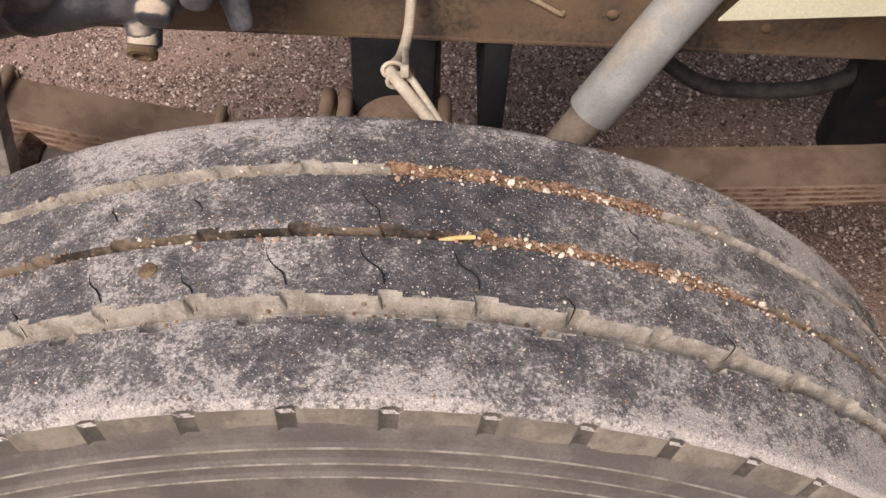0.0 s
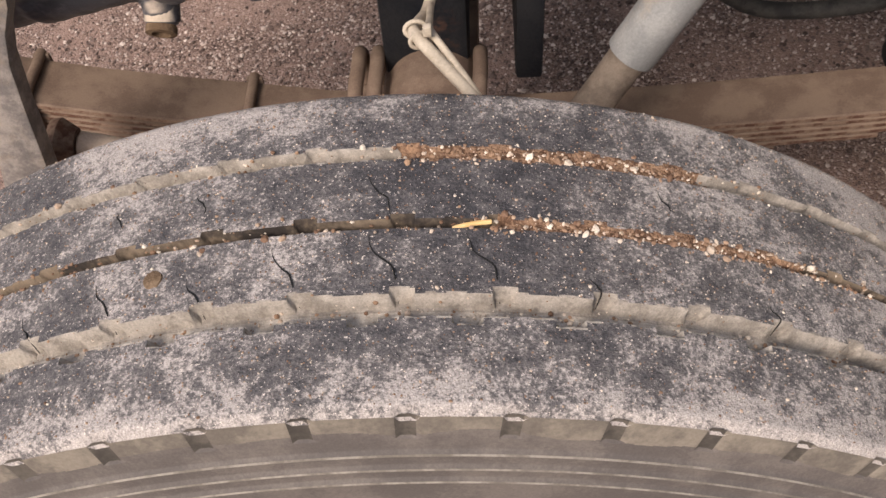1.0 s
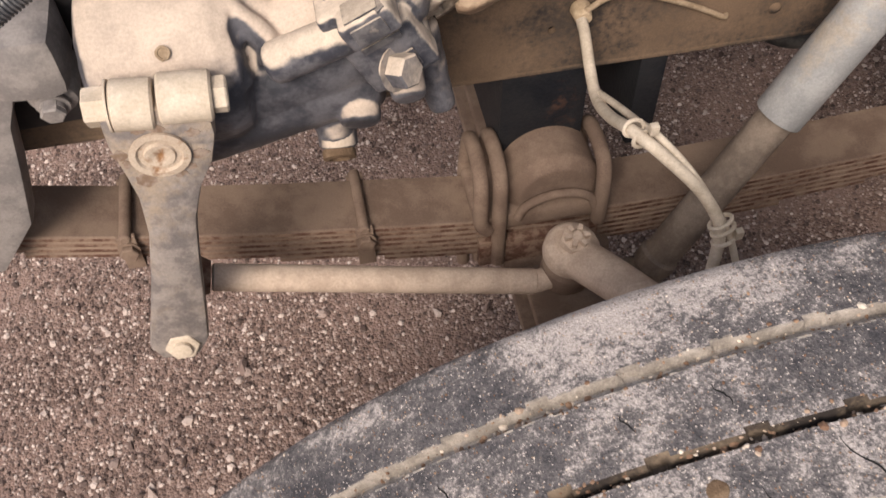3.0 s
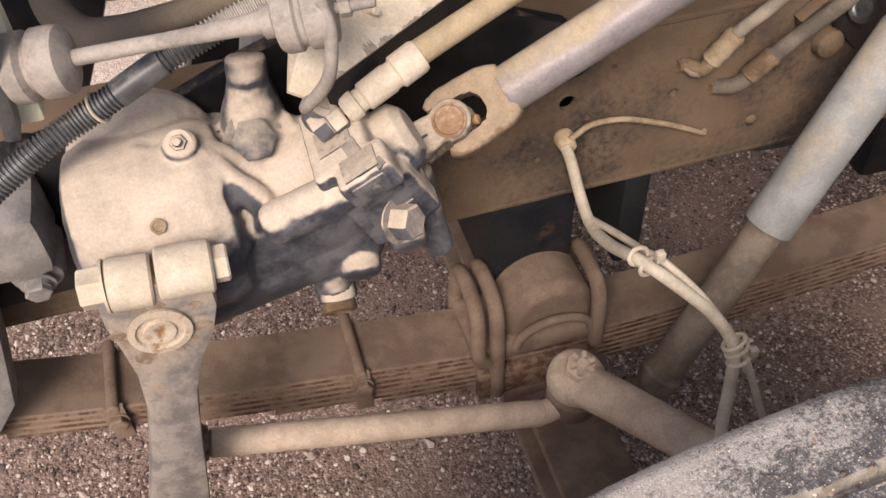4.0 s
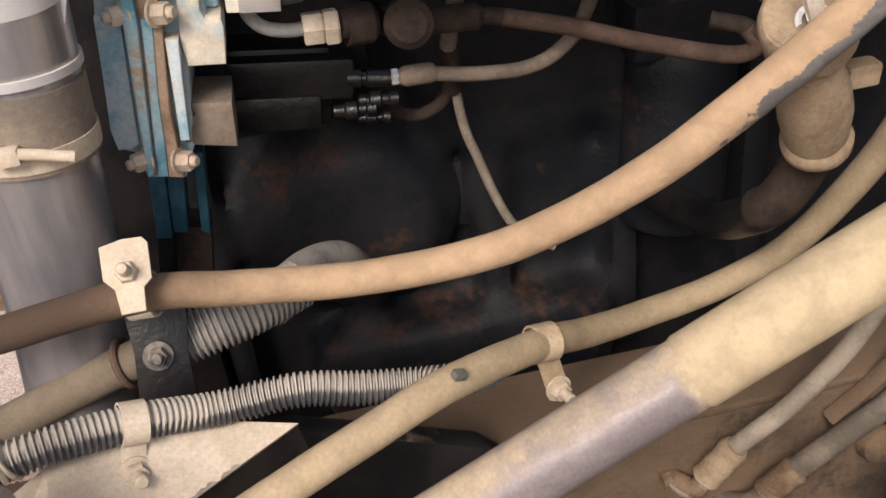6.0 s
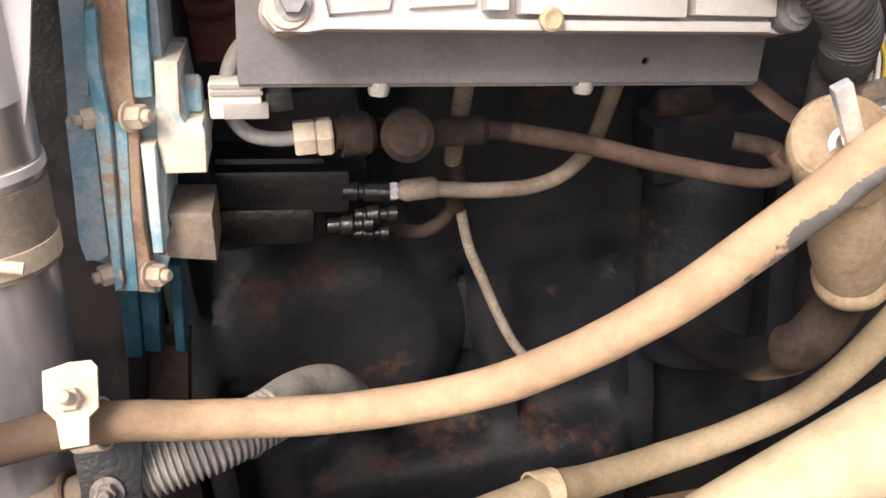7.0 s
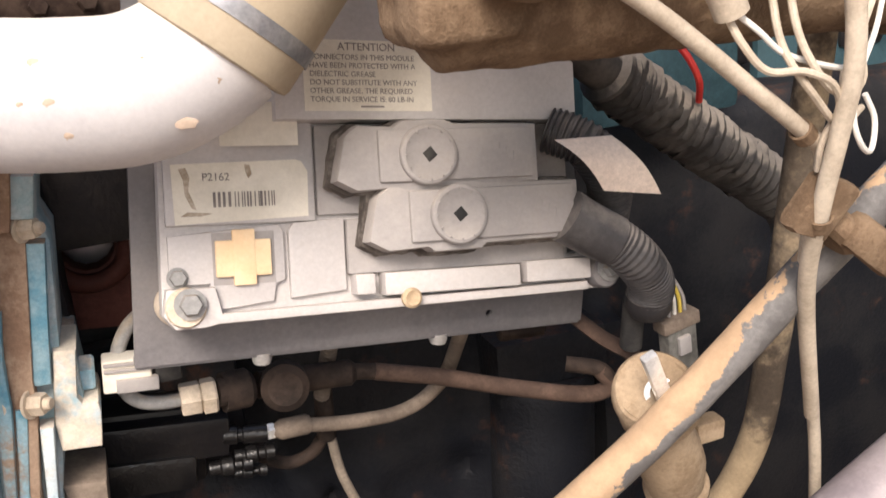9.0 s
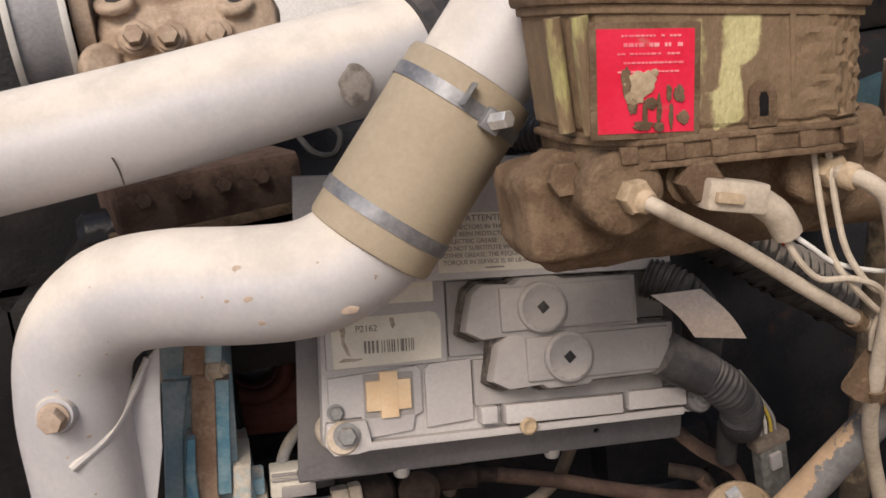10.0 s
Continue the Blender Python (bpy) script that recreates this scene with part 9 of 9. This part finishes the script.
HAR = [(0.15, 1.12, 1.50), (0.207, 1.130, 1.453), (0.238, 1.140, 1.430), (0.269, 1.143, 1.407), (0.314, 1.150, 1.375), (0.362, 1.160, 1.341), (0.404, 1.170, 1.304), (0.43, 1.19, 1.24)]
har, hri = hose_thing("engine_harness", "taped dark wiring harness with dusty wraps", "wiring harness", HAR, lambda s, t: 0.0155 if s < 0.09 else 0.0215 + 0.001 * math.sin(s * 700), M["tape"], 18, 0.0025, 0.10)
for i in range(14):
    f = 0.25 + 0.032 * i + 0.008 * math.sin(i * 3.1)
    c = glide(HAR, 10)
    k = int(f * (len(c) - 2))
    mm = hri @ axes_to(c[k], c[k + 1] - c[k] + Vector((0.004 * math.sin(i), 0, 0)))
    part("tape_wrap", lathe([(0.0215, -0.005), (0.0236, -0.001), (0.0228, 0.002), (0.0215, 0.004)], 20, mm, None, 0.25), M["tape"], har)
tag = bmesh.new()
rows = []
for i in range(9):
    f = i / 8
    a, b = Vector((0.143, 1.060, 1.420)).lerp(Vector((0.169, 1.052, 1.387)), f), Vector((0.180, 1.060, 1.417)).lerp(Vector((0.206, 1.050, 1.379)), f)
    bend = Vector((0, -0.006 * math.sin(math.pi * f), 0.003 * math.sin(math.pi * f)))
    rows.append((tag.verts.new(a + bend), tag.verts.new(b + bend), tag.verts.new(b + bend + Vector((0, 0.0008, 0))), tag.verts.new(a + bend + Vector((0, 0.0008, 0)))))
for r0, r1 in zip(rows[:-1], rows[1:]):
    for k in range(4):
        tag.faces.new((r0[k], r0[(k + 1) % 4], r1[(k + 1) % 4], r1[k]))
tag.faces.new(rows[0])
tag.faces.new(rows[-1][::-1])
bmesh.ops.recalc_face_normals(tag, faces=tag.faces)
TAGM = surface("pale_pink_tag", (0.66, 0.55, 0.48), (0.74, 0.63, 0.55), 10, rough=0.7, bump=0.03)
tagged(part("paper_tag", tag, TAGM), "pale pinkish curled tag on the conduit", "tag")

cn = thing("wire_connector", "small clear and cream connector hanging on yellow wires", "connector", (0.254, 1.11, 1.26))
cni2 = cn.matrix_basis.inverted()
cm = cni2 @ axes_to((0.252, 1.106, 1.256), (-0.12, -0.08, 1), (1, 0.1, 0))
part("shell", box(0.025, 0.012, 0.046, 0.002, cm @ Matrix.Translation((0, 0, -0.014))), M["clear"], cn, "clear grey connector shell")
part("collar", box(0.031, 0.014, 0.010, 0.0015, cm @ Matrix.Translation((0, 0, 0.013))), M["shock_low"], cn, "cream connector collar")
part("lock", box(0.010, 0.004, 0.014, 0.001, cm @ Matrix.Translation((0.0, -0.007, -0.004))), M["plug"], cn)
for x, mat in ((-0.006, "plug"), (-0.001, "white"), (0.004, "yellow"), (0.008, "plug")):
    part("lead", tube([cm @ Vector((x, 0, 0.016)), cm @ Vector((x * 0.8, 0, 0.032)), cm @ Vector((-0.004 + x * 0.3, 0.004, 0.052)), cm @ Vector((-0.012, 0.008, 0.075))], 0.0014, 6, 0.004), M[mat], cn)

# ---- upper engine behind the pipes ----
vc = thing("valve_gear_cover", "brown grimy casting with a row of bolts under the pipe", "engine cover", (-0.14, 1.25, 1.52))
vi = vc.matrix_basis.inverted()
b = bmesh.new()
box(0.14, 0.10, 0.045, 0.008, vi @ Matrix.Translation((-0.14, 1.25, 1.512)) @ Euler((0, 0, 0.25)).to_matrix().to_4x4(), b)
part("casting", roughen(b, 0.002, 60), M["casting"], vc)
part("gasket_lip", box(0.15, 0.11, 0.008, 0.002, vi @ Matrix.Translation((-0.14, 1.25, 1.492)) @ Euler((0, 0, 0.25)).to_matrix().to_4x4()), M["brown"], vc)
for i in range(4):
    spot = axes_to((-0.178 + 0.028 * i, 1.194 + 0.0075 * i, 1.517), (0.25, -1, 0.3))
    part("bolt_boss", lathe([(0, -0.012), (0.0125, -0.012), (0.0105, 0.003), (0.0085, 0.004), (0, 0.004)], 20, vi @ spot), M["casting"], vc)
    part("bolt", hexagon(0.0062, 0.007, vi @ spot @ Matrix.Translation((0, 0, 0.003)), None, 0.0075), M["casting"], vc)
part("dark_drum", rod(0.022, 0.06, 0.006, 26, vi @ axes_to((-0.232, 1.235, 1.49), (1, 0.1, 0))), M["black"], vc, "black drum beside the casting")
b = bmesh.new()
box(0.22, 0.12, 0.12, 0.012, vi @ Matrix.Translation((-0.14, 1.29, 1.42)), b)
part("lower_block", b, M["black"], vc)

comp = thing("air_compressor", "brown dusty compressor head with bolts", "compressor", (-0.13, 1.36, 1.62))
cpi = comp.matrix_basis.inverted()
b = bmesh.new()
box(0.15, 0.10, 0.085, 0.016, cpi @ Matrix.Translation((-0.125, 1.365, 1.612)), b)
box(0.125, 0.08, 0.05, 0.018, cpi @ Matrix.Translation((-0.125, 1.365, 1.665)), b)
box(0.17, 0.11, 0.012, 0.004, cpi @ Matrix.Translation((-0.125, 1.36, 1.605)), b)
for x, z in ((-0.180, 1.652), (-0.085, 1.640)):
    rod(0.016, 0.009, 0.002, 22, cpi @ axes_to((x, 1.322, z + 0.004), (0, -0.45, 0.9)), b)
    box(0.028, 0.05, 0.009, 0.003, cpi @ Matrix.Translation((x, 1.345, z - 0.002)), b)
for x, z in ((-0.168, 1.632), (-0.142, 1.628), (-0.105, 1.625)):
    lathe([(0, 0), (0.017, 0), (0.0135, 0.016), (0, 0.016)], 20, cpi @ axes_to((x, 1.322, z - 0.004), (0, -1, 0.35)), b)
rod(0.016, 0.03, 0.004, 20, cpi @ axes_to((-0.205, 1.33, 1.612), (0.3, -1, 0.2)), b)
part("head", roughen(union(b, 0.0022, 1), 0.0012, 60), M["comp_tan"], comp)
for x, z in ((-0.168, 1.632), (-0.142, 1.628), (-0.105, 1.625)):
    part("bolt", hexagon(0.0085, 0.009, cpi @ axes_to((x, 1.304, z), (0, -1, 0.35)), None, 0.0105), M["comp_tan"], comp)
for x, z in ((-0.180, 1.652), (-0.085, 1.640)):
    part("ear_hole", lathe([(0, 0), (0.0065, 0), (0, 0.0005)], 16, cpi @ axes_to((x, 1.3172, z + 0.0128), (0, -0.45, 0.9))), M["rubber"], comp, "dark bolt hole")
pulley = thing("belt_pulley", "grey belt pulley with pale rims beside a tan disc", "pulley", (-0.24, 1.34, 1.64))
pli = pulley.matrix_basis.inverted()
part("wheel", lathe([(0, 0), (0.072, 0), (0.074, 0.003), (0.074, 0.036), (0.072, 0.040), (0, 0.040)], 56, pli @ axes_to((-0.264, 1.37, 1.668), (1, 0.1, 0))), M["belt"], pulley)
for x in (-0.268, -0.226):
    part("rim", lathe([(0.066, 0), (0.078, 0), (0.0785, 0.002), (0.078, 0.0055), (0.066, 0.0055)], 56, pli @ axes_to((x, 1.37, 1.668), (1, 0.1, 0))), M["white"], pulley, "pale pulley rim")
part("disc", lathe([(0, 0), (0.070, 0), (0.072, 0.002), (0.070, 0.014), (0.03, 0.018), (0, 0.018)], 48, pli @ axes_to((-0.219, 1.374, 1.668), (1, 0.1, 0))), M["comp_tan"], pulley, "tan dusted disc")
part("hub", rod(0.02, 0.07, 0.003, 20, pli @ axes_to((-0.264, 1.37, 1.668), (1, 0.1, 0))), M["comp_tan"], pulley)
part("stand", box(0.03, 0.06, 0.20, 0.006, pli @ Matrix.Translation((-0.20, 1.40, 1.56))), M["black"], pulley)
cond3 = [(0.03, 1.20, 1.53), (0.07, 1.16, 1.525), (0.10, 1.13, 1.528), (0.13, 1.12, 1.52), (0.20, 1.13, 1.50)]
hose_thing("engine_conduit", "black corrugated conduit behind the reservoir", "conduit", cond3, ribbed(0.011, 0.004, 0.0008), M["conduit_dark"], 14, 0.001)
hose_thing("engine_wire", "black wire loop with a grey plug above the module", "wire", [(-0.06, 1.23, 1.545), (-0.05, 1.22, 1.53), (-0.035, 1.215, 1.527), (-0.028, 1.22, 1.54), (-0.035, 1.23, 1.55)], 0.0026, M["rubber"], 8, 0.003)

# ---- right side: inner cab wall, teal housing, pipes ----
tagged(part("bell_housing", roughen(box(0.35, 0.3, 0.5, 0.05, Matrix.Translation((0.72, 1.55, 1.25))), 0.004, 10), M["dark_teal"]), "dark teal housing at the back of the engine", "engine housing")
tagged(part("teal_bracket", box(0.16, 0.03, 0.12, 0.01, Matrix.Translation((0.36, 1.30, 1.43))), M["dark_teal"]), "dark teal bracket behind the harness", "bracket")
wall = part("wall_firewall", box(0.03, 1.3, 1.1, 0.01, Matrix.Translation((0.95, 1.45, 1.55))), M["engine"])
tagged(wall, "dark cab firewall behind the engine", "firewall", kind="structure")
fender = part("fender_lip", slab([(0.30, 0.914), (0.48, 0.93), (0.9, 1.05), (0.9, 1.30), (0.62, 1.28), (0.42, 1.10)], 0.004, (), 0.001, Matrix(((1, 0, 0, 0), (0, 0, 1, 0.895), (0, 1, 0, 0), (0, 0, 0, 1)))), M["paint"])
tagged(fender, "pale painted fender edge", "fender")

# unseen cab boxes, added to keep sky light off the right side
cab = thing("cab_blocker", "unseen pale cab panels added to block light from the right", "truck cab", (1.3, 1.3, 1.4))
cbi = cab.matrix_basis.inverted()
part("front_panel", box(0.06, 1.95, 1.9, 0.03, cbi @ Matrix.Translation((1.02, 1.42, 1.50))), M["paint"], cab)
part("side_panel", box(1.0, 0.06, 1.9, 0.03, cbi @ Matrix.Translation((1.52, 0.46, 1.50))), M["paint"], cab)
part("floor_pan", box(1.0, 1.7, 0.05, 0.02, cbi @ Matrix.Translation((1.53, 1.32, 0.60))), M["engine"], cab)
# added sheet that shuts out light from the truck's far side
part("far_blocker", box(1.05, 0.04, 1.2, 0.01, cbi @ Matrix.Translation((0.50, 2.34, 1.0))), M["engine"], cab)
# shelf of guessed size behind the fender edge, added to cast shade
part("fender_shelf", box(0.60, 0.50, 0.03, 0.01, cbi @ Matrix.Translation((0.75, 0.68, 1.02))), M["paint"], cab)
